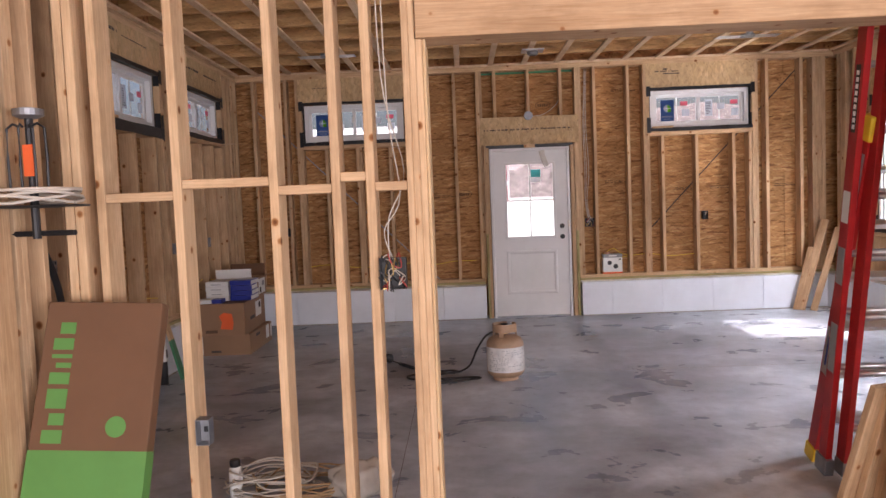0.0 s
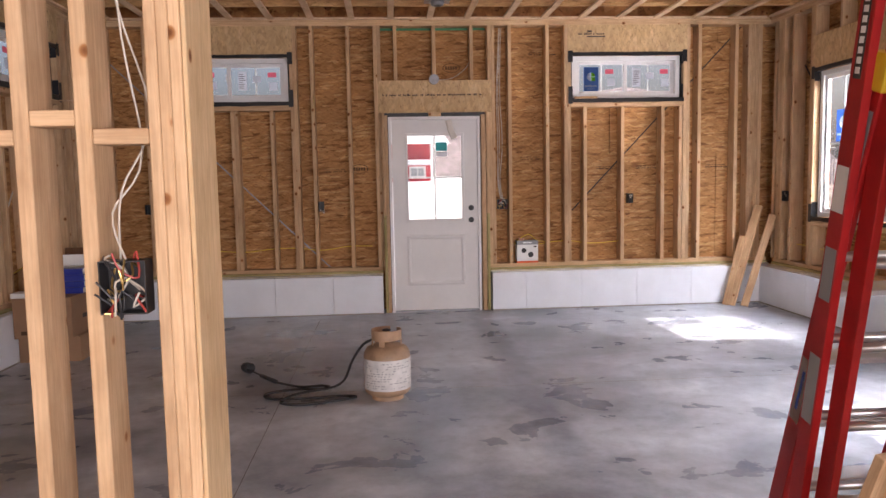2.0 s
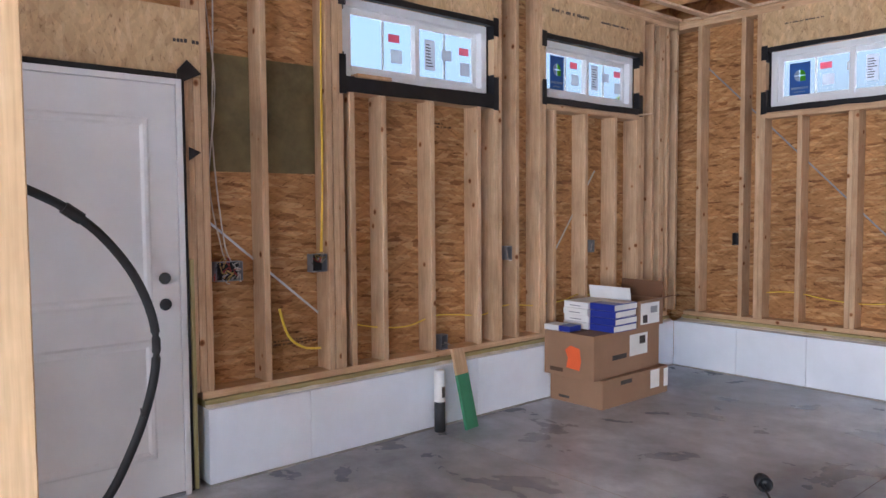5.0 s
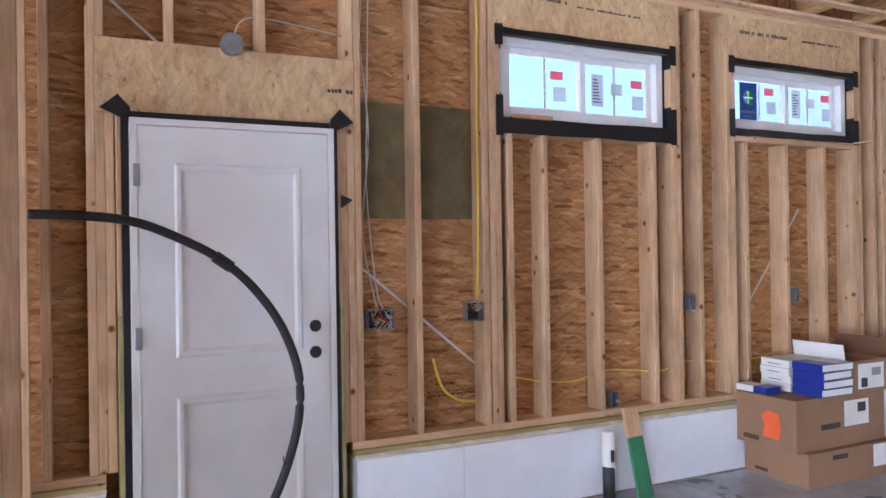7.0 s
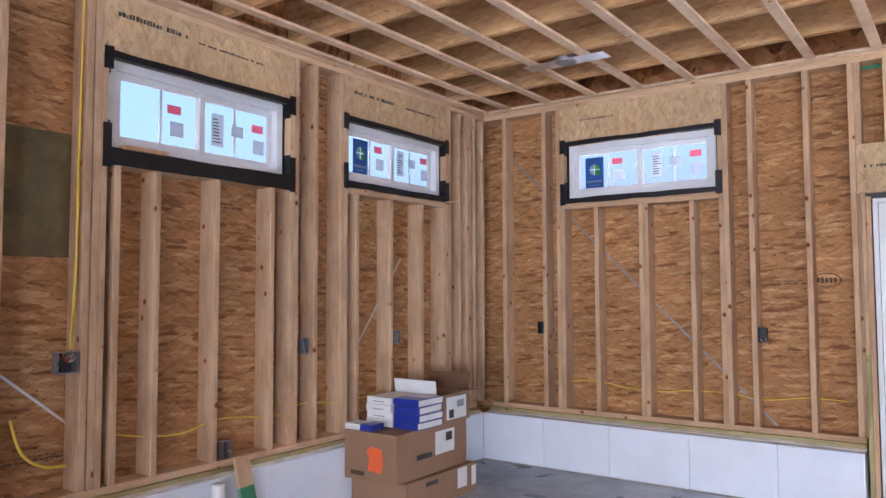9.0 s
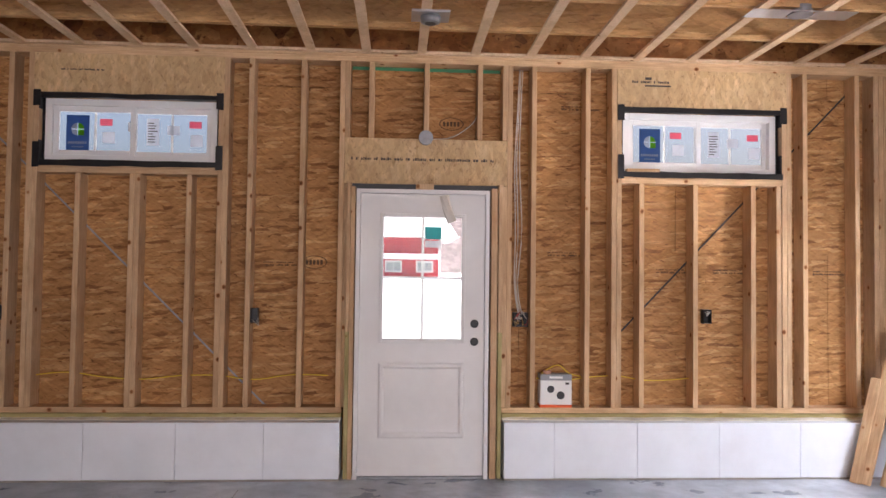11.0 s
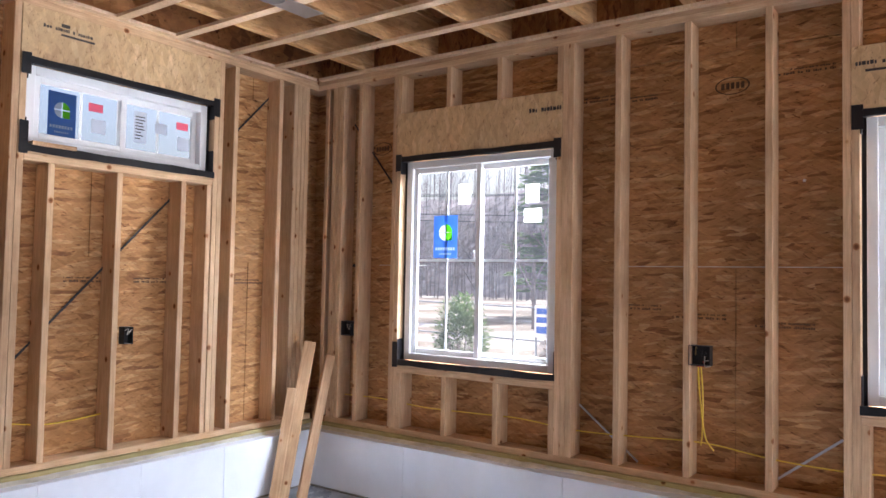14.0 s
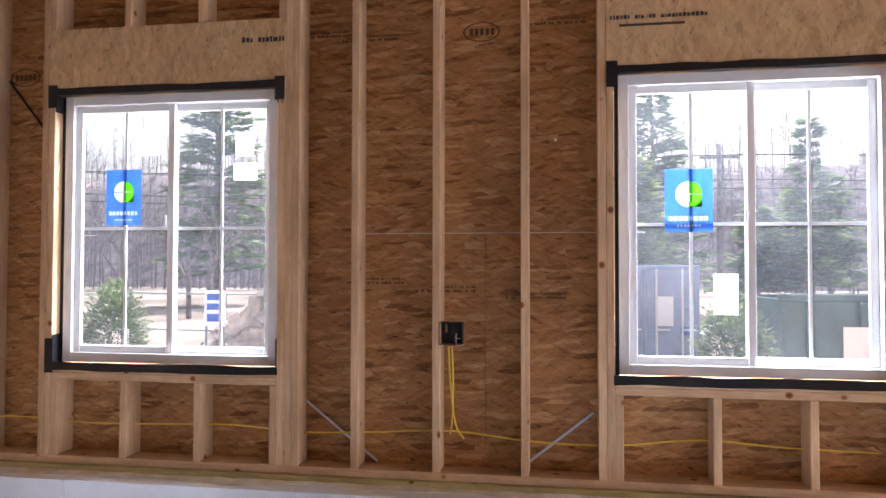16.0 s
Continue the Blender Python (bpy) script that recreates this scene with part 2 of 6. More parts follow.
def label_stock(name, color):
    # thin print that lets daylight through
    m, nd, lk, bs = material(name)
    out = nd["Material Output"]
    n = node(nd, "ShaderNodeTexNoise", Scale=40.0, Detail=3.0)
    lk.new(mapped(nd, lk, (1, 1, 1)), n.inputs["Vector"])
    r = ramp(nd, [(0.3, tuple(c * 0.93 for c in color)), (0.7, color)])
    lk.new(n.outputs[0], r.inputs[0])
    a, b, mx = nd.new("ShaderNodeBsdfDiffuse"), nd.new("ShaderNodeBsdfTranslucent"), nd.new("ShaderNodeMixShader")
    lk.new(r.outputs[0], a.inputs[0]), lk.new(r.outputs[0], b.inputs[0])
    mx.inputs[0].default_value = 0.75
    lk.new(a.outputs[0], mx.inputs[1]), lk.new(b.outputs[0], mx.inputs[2])
    lk.new(mx.outputs[0], out.inputs[0])
    nd.remove(bs)
    return m


LABEL_WHITE = label_stock("white_label_stock", (0.85, 0.85, 0.84))
LABEL_GREY = label_stock("grey_label_stock", (0.76, 0.78, 0.82))
LABEL_RED = label_stock("red_label_stock", (0.88, 0.32, 0.4))
LABEL_BLUE = label_stock("blue_label_stock", (0.11, 0.2, 0.4))
LABEL_GREEN = label_stock("green_label_stock", (0.16, 0.44, 0.03))
LABEL_PALE = label_stock("pale_grey_print_stock", (0.42, 0.45, 0.48))
LABEL_TEAL = label_stock("teal_label_stock", (0.16, 0.56, 0.56))


def concrete_floor():
    m, nd, lk, bs = material("trowelled_concrete")
    v = mapped(nd, lk, (1, 1, 1), False)
    a = node(nd, "ShaderNodeTexNoise", Scale=0.75, Detail=7.0, Roughness=0.6, Distortion=0.4)
    b = node(nd, "ShaderNodeTexNoise", Scale=1.9, Detail=8.0, Roughness=0.58, Distortion=0.3)
    c = node(nd, "ShaderNodeTexNoise", Scale=7.0, Detail=9.0, Roughness=0.68)
    vs = mapped(nd, lk, (1.0, 1.15, 1), False)
    lk.new(v, a.inputs["Vector"]), lk.new(vs, b.inputs["Vector"]), lk.new(v, c.inputs["Vector"])
    ra = ramp(nd, [(0.34, (0.2, 0.225, 0.265)), (0.5, (0.4, 0.435, 0.49)), (0.66, (0.6, 0.635, 0.685))])
    rb = ramp(nd, [(0.3, (0.6, 0.61, 0.65)), (0.46, (0.88, 0.885, 0.9)), (0.56, (1.04, 1.04, 1.04)), (0.7, (1.28, 1.27, 1.24))])
    rc = ramp(nd, [(0.32, (0.76, 0.76, 0.77)), (0.52, (1, 1, 1)), (0.7, (1.16, 1.15, 1.13))])
    lk.new(a.outputs[0], ra.inputs[0]), lk.new(b.outputs[0], rb.inputs[0]), lk.new(c.outputs[0], rc.inputs[0])
    col = mix(nd, lk, "MULTIPLY", 1.0, ra.outputs[0], rb.outputs[0])
    col = mix(nd, lk, "MULTIPLY", 1.0, col, rc.outputs[0])
    # a long damp stain that runs from the door into the room
    xyz = nd.new("ShaderNodeSeparateXYZ")
    lk.new(v, xyz.inputs[0])
    sway = node(nd, "ShaderNodeMath")
    sway.operation = "MULTIPLY_ADD"
    sway.inputs[1].default_value = 0.5
    lk.new(b.outputs[0], sway.inputs[0])
    lk.new(xyz.outputs[0], sway.inputs[2])
    off = node(nd, "ShaderNodeMath")
    off.operation = "SUBTRACT"
    off.inputs[1].default_value = 1.77
    lk.new(sway.outputs[0], off.inputs[0])
    away = node(nd, "ShaderNodeMath")
    away.operation = "ABSOLUTE"
    lk.new(off.outputs[0], away.inputs[0])
    stain = ramp(nd, [(0.06, (0.66, 0.68, 0.72)), (0.15, (1, 1, 1))])
    lk.new(away.outputs[0], stain.inputs[0])
    reach = nd.new("ShaderNodeMapRange")
    reach.inputs[1].default_value, reach.inputs[2].default_value = 4.6, 6.0
    lk.new(xyz.outputs[1], reach.inputs[0])
    col = mix(nd, lk, "MULTIPLY", reach.outputs[0], col, stain.outputs[0])
    lk.new(col, bs.inputs["Base Color"])
    rr = nd.new("ShaderNodeMapRange")
    rr.inputs[1].default_value, rr.inputs[2].default_value = 0.3, 0.7
    rr.inputs[3].default_value, rr.inputs[4].default_value = 0.2, 0.5
    lk.new(b.outputs[0], rr.inputs[0])
    lk.new(rr.outputs[0], bs.inputs["Roughness"])
    bs.inputs["Specular IOR Level"].default_value = 0.45
    bump(nd, lk, bs, b.outputs[0], 0.12, 0.004)
    return m


def glass_pane():
    m, nd, lk, bs = material("window_glass")
    bs.inputs["Base Color"].default_value = (0.97, 0.99, 0.98, 1)
    bs.inputs["Roughness"].default_value = 0.0
    bs.inputs["Transmission Weight"].default_value = 1.0
    bs.inputs["IOR"].default_value = 1.14
    # pale blue haze painted into the pane to veil the view outside
    haze, mx = nd.new("ShaderNodeBsdfTranslucent"), nd.new("ShaderNodeMixShader")
    haze.inputs[0].default_value = (0.86, 0.91, 1.0, 1)
    n = node(nd, "ShaderNodeTexNoise", Scale=3.0, Detail=6.0, Roughness=0.65)
    lk.new(mapped(nd, lk, (1, 1, 1)), n.inputs["Vector"])
    rr = nd.new("ShaderNodeMapRange")
    rr.inputs[1].default_value, rr.inputs[2].default_value = 0.3, 0.7
    rr.inputs[3].default_value, rr.inputs[4].default_value = 0.004, 0.011
    lk.new(n.outputs[0], rr.inputs[0])
    lk.new(rr.outputs[0], mx.inputs[0])
    lk.new(bs.outputs[0], mx.inputs[1]), lk.new(haze.outputs[0], mx.inputs[2])
    lk.new(mx.outputs[0], nd["Material Output"].inputs[0])
    return m


FLOOR = concrete_floor()
GLASS = glass_pane()


# ---------- building helpers ----------
def add_box(bm, x0, x1, y0, y1, z0, z1):
    vs = [bm.verts.new(c) for c in ((x0, y0, z0), (x1, y0, z0), (x1, y1, z0), (x0, y1, z0), (x0, y0, z1), (x1, y0, z1), (x1, y1, z1), (x0, y1, z1))]
    for f in ((3, 2, 1, 0), (4, 5, 6, 7), (0, 1, 5, 4), (1, 2, 6, 5), (2, 3, 7, 6), (3, 0, 4, 7)):
        bm.faces.new([vs[i] for i in f])
    return vs


def box(x0, x1, y0, y1, z0, z1, bevel=0.0, seg=1):
    bm = bmesh.new()
    add_box(bm, x0, x1, y0, y1, z0, z1)
    if bevel:
        bmesh.ops.bevel(bm, geom=bm.edges[:], offset=bevel, segments=seg, affect="EDGES", profile=0.6)
    return bm


def finish(name, bm, mat, smooth=False):
    me = bpy.data.meshes.new(name)
    bm.to_mesh(me)
    bm.free()
    me.materials.append(mat)
    if smooth:
        for p in me.polygons:
            p.use_smooth = True
    return me


def part(name, bm, mat, parent=None, label="", smooth=False, at=None):
    ob = new(name, finish(name, bm, mat, smooth))
    if parent is not None:
        ob.parent = parent
    if at is not None:
        ob.matrix_basis = at
    if label:
        ob["label"] = label
    return ob


def thing(name, at, label, category, group="", kind=""):
    ob = new(name)
    ob.empty_display_size = 0.1
    ob.matrix_basis = at if isinstance(at, Matrix) else Matrix.Translation(at)
    return tagged(ob, label, category, group, kind)


LUMBER = {}


def member(name, x0, x1, y0, y1, z0, z1, parent, mat=None, bevel=0.003, label=""):
    # a length of timber whose grain runs along its longest side
    mat = mat or PINE
    d = (x1 - x0, y1 - y0, z1 - z0)
    long = d.index(max(d))
    size = {0: (d[2], d[1], d[0]), 1: (d[0], d[2], d[1]), 2: d}[long]
    turn = {0: (0, 90, 0), 1: (-90, 0, 0), 2: (0, 0, 0)}[long]
    key = (*[round(s, 3) for s in size], mat.name)
    if key not in LUMBER:
        a, b, c = (s / 2 for s in size)
        LUMBER[key] = finish(name, box(-a, a, -b, b, -c, c, min(bevel, min(a, b, c) * 0.4)), mat)
    ob = new(name, LUMBER[key])
    ob.parent = parent
    ob.matrix_basis = pose((x0 + x1) / 2, (y0 + y1) / 2, (z0 + z1) / 2, *turn)
    if label:
        ob["label"] = label
    return ob


def tube(points, radius, sides=8, smooth_steps=6, closed=False):
    # a round cable or pipe swept along a soft line through the points
    pts = [Vector(p) for p in points]
    fine = []
    n = len(pts)
    for i in range(n if closed else n - 1):
        p0 = pts[(i - 1) % n] if closed or i else pts[0]
        p1, p2 = pts[i], pts[(i + 1) % n]
        p3 = pts[(i + 2) % n] if closed or i + 2 < n else pts[-1]
        for s in range(smooth_steps):
            u = s / smooth_steps
            fine.append(0.5 * (2 * p1 + (p2 - p0) * u + (2 * p0 - 5 * p1 + 4 * p2 - p3) * u * u + (3 * p1 - p0 - 3 * p2 + p3) * u ** 3))
    if not closed:
        fine.append(pts[-1])
    bm = bmesh.new()
    rings = []
    up = Vector((0, 0, 1))
    for i, p in enumerate(fine):
        a = fine[max(i - 1, 0)]
        b = fine[min(i + 1, len(fine) - 1)]
        d = (b - a).normalized() if (b - a).length > 1e-6 else Vector((1, 0, 0))
        side = d.cross(up)
        side = side.normalized() if side.length > 0.05 else d.cross(Vector((1, 0, 0))).normalized()
        nor = side.cross(d)
        rings.append([bm.verts.new(p + radius * (math.cos(t) * side + math.sin(t) * nor)) for t in (2 * math.pi * k / sides for k in range(sides))])
    m = len(rings)
    for i in range(m if closed else m - 1):
        ra, rb = rings[i], rings[(i + 1) % m]
        for k in range(sides):
            bm.faces.new((ra[k], ra[(k + 1) % sides], rb[(k + 1) % sides], rb[k]))
    if not closed:
        bm.faces.new(rings[0][::-1])
        bm.faces.new(rings[-1])
    bmesh.ops.recalc_face_normals(bm, faces=bm.faces[:])
    return bm


def lathe(profile, sides=32, axis="Z"):
    bm = bmesh.new()
    rings = []
    for r, z in profile:
        rings.append([bm.verts.new((r * math.cos(t), r * math.sin(t), z)) for t in (2 * math.pi * k / sides for k in range(sides))])
    for ra, rb in zip(rings, rings[1:]):
        for k in range(sides):
            bm.faces.new((ra[k], ra[(k + 1) % sides], rb[(k + 1) % sides], rb[k]))
    bm.faces.new(rings[0][::-1])
    bm.faces.new(rings[-1])
    if axis != "Z":
        turn = Matrix.Rotation(radians(90), 4, "Y") if axis == "X" else Matrix.Rotation(radians(-90), 4, "X")
        bm.transform(turn)
    return bm


def holed(u0, u1, v0, v1, holes):
    # rectangles that cover u0..u1 by v0..v1 and leave the holes open
    us = sorted({u0, u1, *[min(max(h[k], u0), u1) for h in holes for k in (0, 1)]})
    vs = sorted({v0, v1, *[min(max(h[k], v0), v1) for h in holes for k in (2, 3)]})
    out = []
    for a, b in zip(us, us[1:]):
        run = None
        for c, d in zip(vs, vs[1:]):
            open_here = any(h[0] < (a + b) / 2 < h[1] and h[2] < (c + d) / 2 < h[3] for h in holes)
            if open_here:
                if run:
                    out.append((a, b, *run))
                run = None
            else:
                run = (run[0], d) if run else (c, d)
        if run:
            out.append((a, b, *run))
    return out

# ---------- the plan ----------
NY, WX, EX, PY = 9.967, -2.508, 4.808, 3.81      # inner faces of the framing
D = 0.14                                          # stud depth
STUD = 0.038
SILL_Z, PLATE_Z, STUD_Z, TOP_Z = 0.41, 0.45, 0.49, 3.045
FOAM_N, FOAM_W, FOAM_E = 9.812, -2.437, 4.65
SOUTH = -4.5
DOOR_N = (0.555, 1.625)
DOOR_W = (4.345, 5.335)
WIN_N = [(-1.70, -0.42, 2.25, 2.735), (2.585, 3.83, 2.25, 2.735)]
WIN_W = [(6.32, 7.585, 2.225, 2.735), (8.12, 9.35, 2.265, 2.735)]
WIN_E = [(7.845, 9.105, 0.965, 2.42), (4.915, 6.175, 0.965, 2.42)]

# the slab
bm = bmesh.new()
add_box(bm, WX - 0.4, EX + 0.4, SOUTH - 0.3, NY + 0.4, -0.3, 0.0)
floor = tagged(part("floor", bm, FLOOR), "mottled grey trowelled concrete slab floor", "floor", kind="structure")


def shell(name, axis, at, out, u0, u1, holes, label):
    # weather layer behind the framing: axis 'y' faces along y, 'x' along x
    bm = bmesh.new()
    for a, b, c, d in holed(u0, u1, -0.3, 3.6, holes):
        lo, hi = sorted((at, at + out))
        if axis == "y":
            add_box(bm, a, b, lo, hi, c, d)
        else:
            add_box(bm, lo, hi, a, b, c, d)
    return tagged(part(name, bm, OSB), label, "wall", kind="structure")


HN = [(DOOR_N[0], DOOR_N[1], -0.3, 2.13)] + [w for w in WIN_N]
HW = [(DOOR_W[0], DOOR_W[1], -0.3, 2.13)] + [w for w in WIN_W]
# unseen opening added in the east wall to let light in
ADDED_BAY = (-4.3, -0.1, -0.3, 2.45)
HE = [w for w in WIN_E] + [ADDED_BAY]
wall_north = shell("wall_north", "y", NY + D + 0.012, 0.03, WX - 0.2, EX + 0.2, HN, "open stud wall with strand board sheathing and white foam base")
wall_west = shell("wall_west", "x", WX - D - 0.012, -0.03, SOUTH - 0.2, NY + 0.3, HW, "open stud wall with brown strand board sheathing")
wall_east = shell("wall_east", "x", EX + D + 0.012, 0.03, SOUTH - 0.2, NY + 0.3, HE, "open stud wall with two white slider windows")


def sheets(parent, axis, at, out, u0, u1, z0, holes, start, mat=OSB):
    # strand board sheets, laid lengthwise in staggered rows
    row = 0
    z = z0
    while z < 3.12:
        z2 = min(z + 1.216, 3.14)
        u = u0 - (start if row % 2 == 0 else start + 1.22)
        while u < u1:
            a, b = max(u, u0), min(u + 2.438, u1)
            if b - a > 0.05:
                bm = bmesh.new()
                lo, hi = sorted((at, at + out))
                for p, q, c, d in holed(a, b - 0.003, z, z2 - 0.003, holes):
                    if axis == "y":
                        add_box(bm, p, q, lo, hi, c, d)
                    else:
                        add_box(bm, lo, hi, p, q, c, d)
                if bm.verts:
                    part("sheathing_panel", bm, mat, parent)
                else:
                    bm.free()
            u += 2.44
        z += 1.219
        row += 1


sheets(wall_north, "y", NY + D, 0.011, WX - D, EX + D, 0.44, HN, 0.4)
sheets(wall_west, "x", WX - D, -0.011, SOUTH, NY + D, 0.44, HW, 1.0)
sheets(wall_east, "x", EX + D, 0.011, SOUTH, NY + D, 0.44, HE, 0.9)
# a coated patch of sheathing beside the west door
part("sheathing_panel", box(WX - D + 0.001, WX - D + 0.004, 5.50, 6.22, 1.66, 2.30), OLIVE, wall_west, "dull olive coated sheathing panel")


# ---------- base of foam and plates ----------
def base_run(parent, axis, face, stud_face, runs, inward):
    # inward is the sign of the way from the wall into the room
    for u0, u1, joints in runs:
        edges = [u0, *joints, u1]
        for a, b in zip(edges, edges[1:]):
            lo, hi = sorted((face, stud_face - inward * 0.1))
            if axis == "y":
                part("foam_panel", box(a, b - 0.003, lo, hi, 0.012, SILL_Z, 0.0012), FOAM, parent)
            else:
                part("foam_panel", box(lo, hi, a, b - 0.003, 0.012, SILL_Z, 0.0012), FOAM, parent)
        # a raw edge along the slab and the capping strip
        lo, hi = sorted((face + inward * 0.008, face - inward * 0.05))
        if axis == "y":
            part("slab_edge", box(u0, u1, lo, hi, 0.0005, 0.011), CONCRETE_EDGE, parent)
        else:
            part("slab_edge", box(lo, hi, u0, u1, 0.0005, 0.011), CONCRETE_EDGE, parent)
        inset = stud_face + inward * 0.028
        lo, hi = sorted((inset, stud_face - inward * D))
        if axis == "y":
            member("sill_plate", u0, u1, lo, hi, SILL_Z + 0.002, PLATE_Z, parent, TREATED)
            member("bottom_plate", u0, u1, *sorted((stud_face, stud_face - inward * D)), PLATE_Z, STUD_Z, parent)
        else:
            member("sill_plate", lo, hi, u0, u1, SILL_Z + 0.002, PLATE_Z, parent, TREATED)
            member("bottom_plate", *sorted((stud_face, stud_face - inward * D)), u0, u1, PLATE_Z, STUD_Z, parent)
        # sealant smeared over the ledge
        bm = bmesh.new()
        rng = random.Random(int(u0 * 100) + 7)
        steps = max(6, int((u1 - u0) / 0.07))
        wid = abs(face - inset)
        rows = []
        for i in range(steps + 1):
            u = u0 + (u1 - u0) * i / steps
            e = wid * (0.25 + 0.45 * noise.noise((u * 2.3, face, 0.0))) + 0.012 * rng.random()
            e = max(0.012, min(e, wid - 0.004))
            p0, p1 = inset + inward * 0.001, inset + inward * e
            z0, z1 = SILL_Z + 0.012 + 0.006 * rng.random(), SILL_Z + 0.0035
            if axis == "y":
                rows.append((bm.verts.new((u, p0, z0)), bm.verts.new((u, p1, z1)), bm.verts.new((u, p1, SILL_Z)), bm.verts.new((u, p0, SILL_Z))))
            else:
                rows.append((bm.verts.new((p0, u, z0)), bm.verts.new((p1, u, z1)), bm.verts.new((p1, u, SILL_Z)), bm.verts.new((p0, u, SILL_Z))))
        for ra, rb in zip(rows, rows[1:]):
            for k in range(4):
                bm.faces.new((ra[k], ra[(k + 1) % 4], rb[(k + 1) % 4], rb[k]))
        bmesh.ops.recalc_face_normals(bm, faces=bm.faces[:])
        part("sealant", bm, CAULK, parent)


base_run(wall_north, "y", FOAM_N, NY, [(FOAM_W, DOOR_N[0] - 0.045, (-1.84, -1.26, -0.63, -0.02)), (DOOR_N[1] + 0.06, EX, (2.05, 2.66, 3.27, 3.88))], -1)
base_run(wall_west, "x", FOAM_W, WX, [(SOUTH, DOOR_W[0] - 0.1, (-3.2, -2.0, -0.7, 0.6, 1.9, 3.1)), (DOOR_W[1] + 0.075, FOAM_N, (6.02, 7.35, 8.6))], 1)
base_run(wall_east, "x", FOAM_E, EX, [(SOUTH, ADDED_BAY[0], ()), (ADDED_BAY[1], FOAM_N, (4.1, 5.3, 6.5, 7.7, 8.9))], -1)


# ---------- framing ----------
def upright(parent, axis, face, inward, u, z0=STUD_Z, z1=TOP_Z, name="stud", w=STUD):
    lo, hi = sorted((face, face - inward * D))
    if axis == "y":
        return member(name, u, u + w, lo, hi, z0, z1, parent)
    return member(name, lo, hi, u, u + w, z0, z1, parent)


def across(parent, axis, face, inward, u0, u1, z0, z1, name, mat=None, proud=0.0, depth=D):
    lo, hi = sorted((face + inward * proud, face - inward * depth))
    if axis == "y":
        return member(name, u0, u1, lo, hi, z0, z1, parent, mat)
    return member(name, lo, hi, u0, u1, z0, z1, parent, mat)


def stamp(parent, axis, face, inward, u, z, items, tilt=0.0):
    # lines of unreadable print: (offset, height offset, width, height)
    bm = bmesh.new()
    lo, hi = sorted((face + inward * 0.0005, face + inward * 0.0016))
    for du, dz, w, h in items:
        zz = z + dz + du * tilt
        if axis == "y":
            add_box(bm, u + du, u + du + w, lo, hi, zz, zz + h)
        else:
            add_box(bm, lo, hi, u + du, u + du + w, zz, zz + h)
    return part("printed_mark", bm, INK, parent, "dark printed grading marks")


def print_line(rng, length, size):
    out, x = [], 0.0
    while x < length:
        w = size * rng.uniform(0.3, 0.9)
        out.append((x, rng.uniform(-0.001, 0.001), w, size * rng.uniform(0.75, 1.1)))
        x += w + size * rng.choice((0.18, 0.2, 0.25, 1.2))
    return out


RS = random.Random(11)
# north wall
for u in (-2.32, -1.917, -0.205, 0.175, 1.895, 2.305, 3.995, 4.41):
    upright(wall_north, "y", NY, -1, u)
for u in (-1.778, -0.382, 0.462, 1.714, 2.507, 3.868):
    upright(wall_north, "y", NY, -1, u, name="king_stud")
for u, top in ((-1.739, 2.735), (-0.42, 2.735), (2.546, 2.735), (3.83, 2.735)):
    upright(wall_north, "y", NY, -1, u, z1=top, name="jack_stud")
for u in (0.501, 1.676):
    upright(wall_north, "y", NY, -1, u, z1=2.13, name="jack_stud")
for u in (0.532, 1.638):
    lo, hi = NY - 0.11, NY + D
    member("door_buck", u, u + 0.03, lo, hi, 0.0, 1.05, wall_north, TREATED)
    member("door_buck", u, u + 0.03, lo, hi, 1.05, 2.13, wall_north)
for u in (-1.432, -1.047, -1.008, -0.64):
    upright(wall_north, "y", NY, -1, u, z1=2.174, name="cripple_stud")
for u in (2.72, 3.135, 3.585, 3.785):
    upright(wall_north, "y", NY, -1, u, z1=2.174, name="cripple_stud")
for u0, u1 in ((-1.70, -0.42), (2.585, 3.83)):
    across(wall_north, "y", NY, -1, u0 + 0.002, u1 - 0.002, 2.214, 2.249, "sill_packer")
    across(wall_north, "y", NY, -1, u0, u1, 2.175, 2.213, "rough_sill")
    across(wall_north, "y", NY, -1, u0 - 0.039, u1 + 0.039, 2.737, TOP_Z, "window_header", LSL, 0.002)
across(wall_north, "y", NY, -1, 0.501, 1.713, 2.132, 2.475, "door_header", LSL, 0.003)
for u in (0.501, 0.675, 1.085, 1.485, 1.675):
    upright(wall_north, "y", NY, -1, u, z0=2.476, name="cripple_stud")
for u in (4.56, 4.60, 4.64, 4.68):
    upright(wall_north, "y", NY, -1, u, name="corner_stud")
# west wall, by y
for u in (2.4, 2.8, 3.2, 3.62, 3.99, 5.78, 6.198, 7.805, 8.062, 9.55):
    upright(wall_west, "x", WX, 1, u)
for u in (4.178, 5.44, 6.243, 7.624, 9.39):
    upright(wall_west, "x", WX, 1, u, name="king_stud")
for u, top in ((6.281, 2.735), (7.585, 2.735), (8.101, 2.735), (9.35, 2.735), (4.217, 2.13), (4.256, 2.13), (5.36, 2.13), (5.40, 2.13)):
    upright(wall_west, "x", WX, 1, u, z1=top, name="jack_stud")
for u in (4.30, 5.337):
    member("door_buck", WX - D, WX + 0.055, u, u + 0.022, 0.0, 1.2, wall_west, TREATED)
    member("door_buck", WX - D, WX + 0.03, u, u + 0.022, 1.2, 2.13, wall_west)
for u in (6.36, 6.598, 6.992, 7.418):
    upright(wall_west, "x", WX, 1, u, z1=2.148, name="cripple_stud")
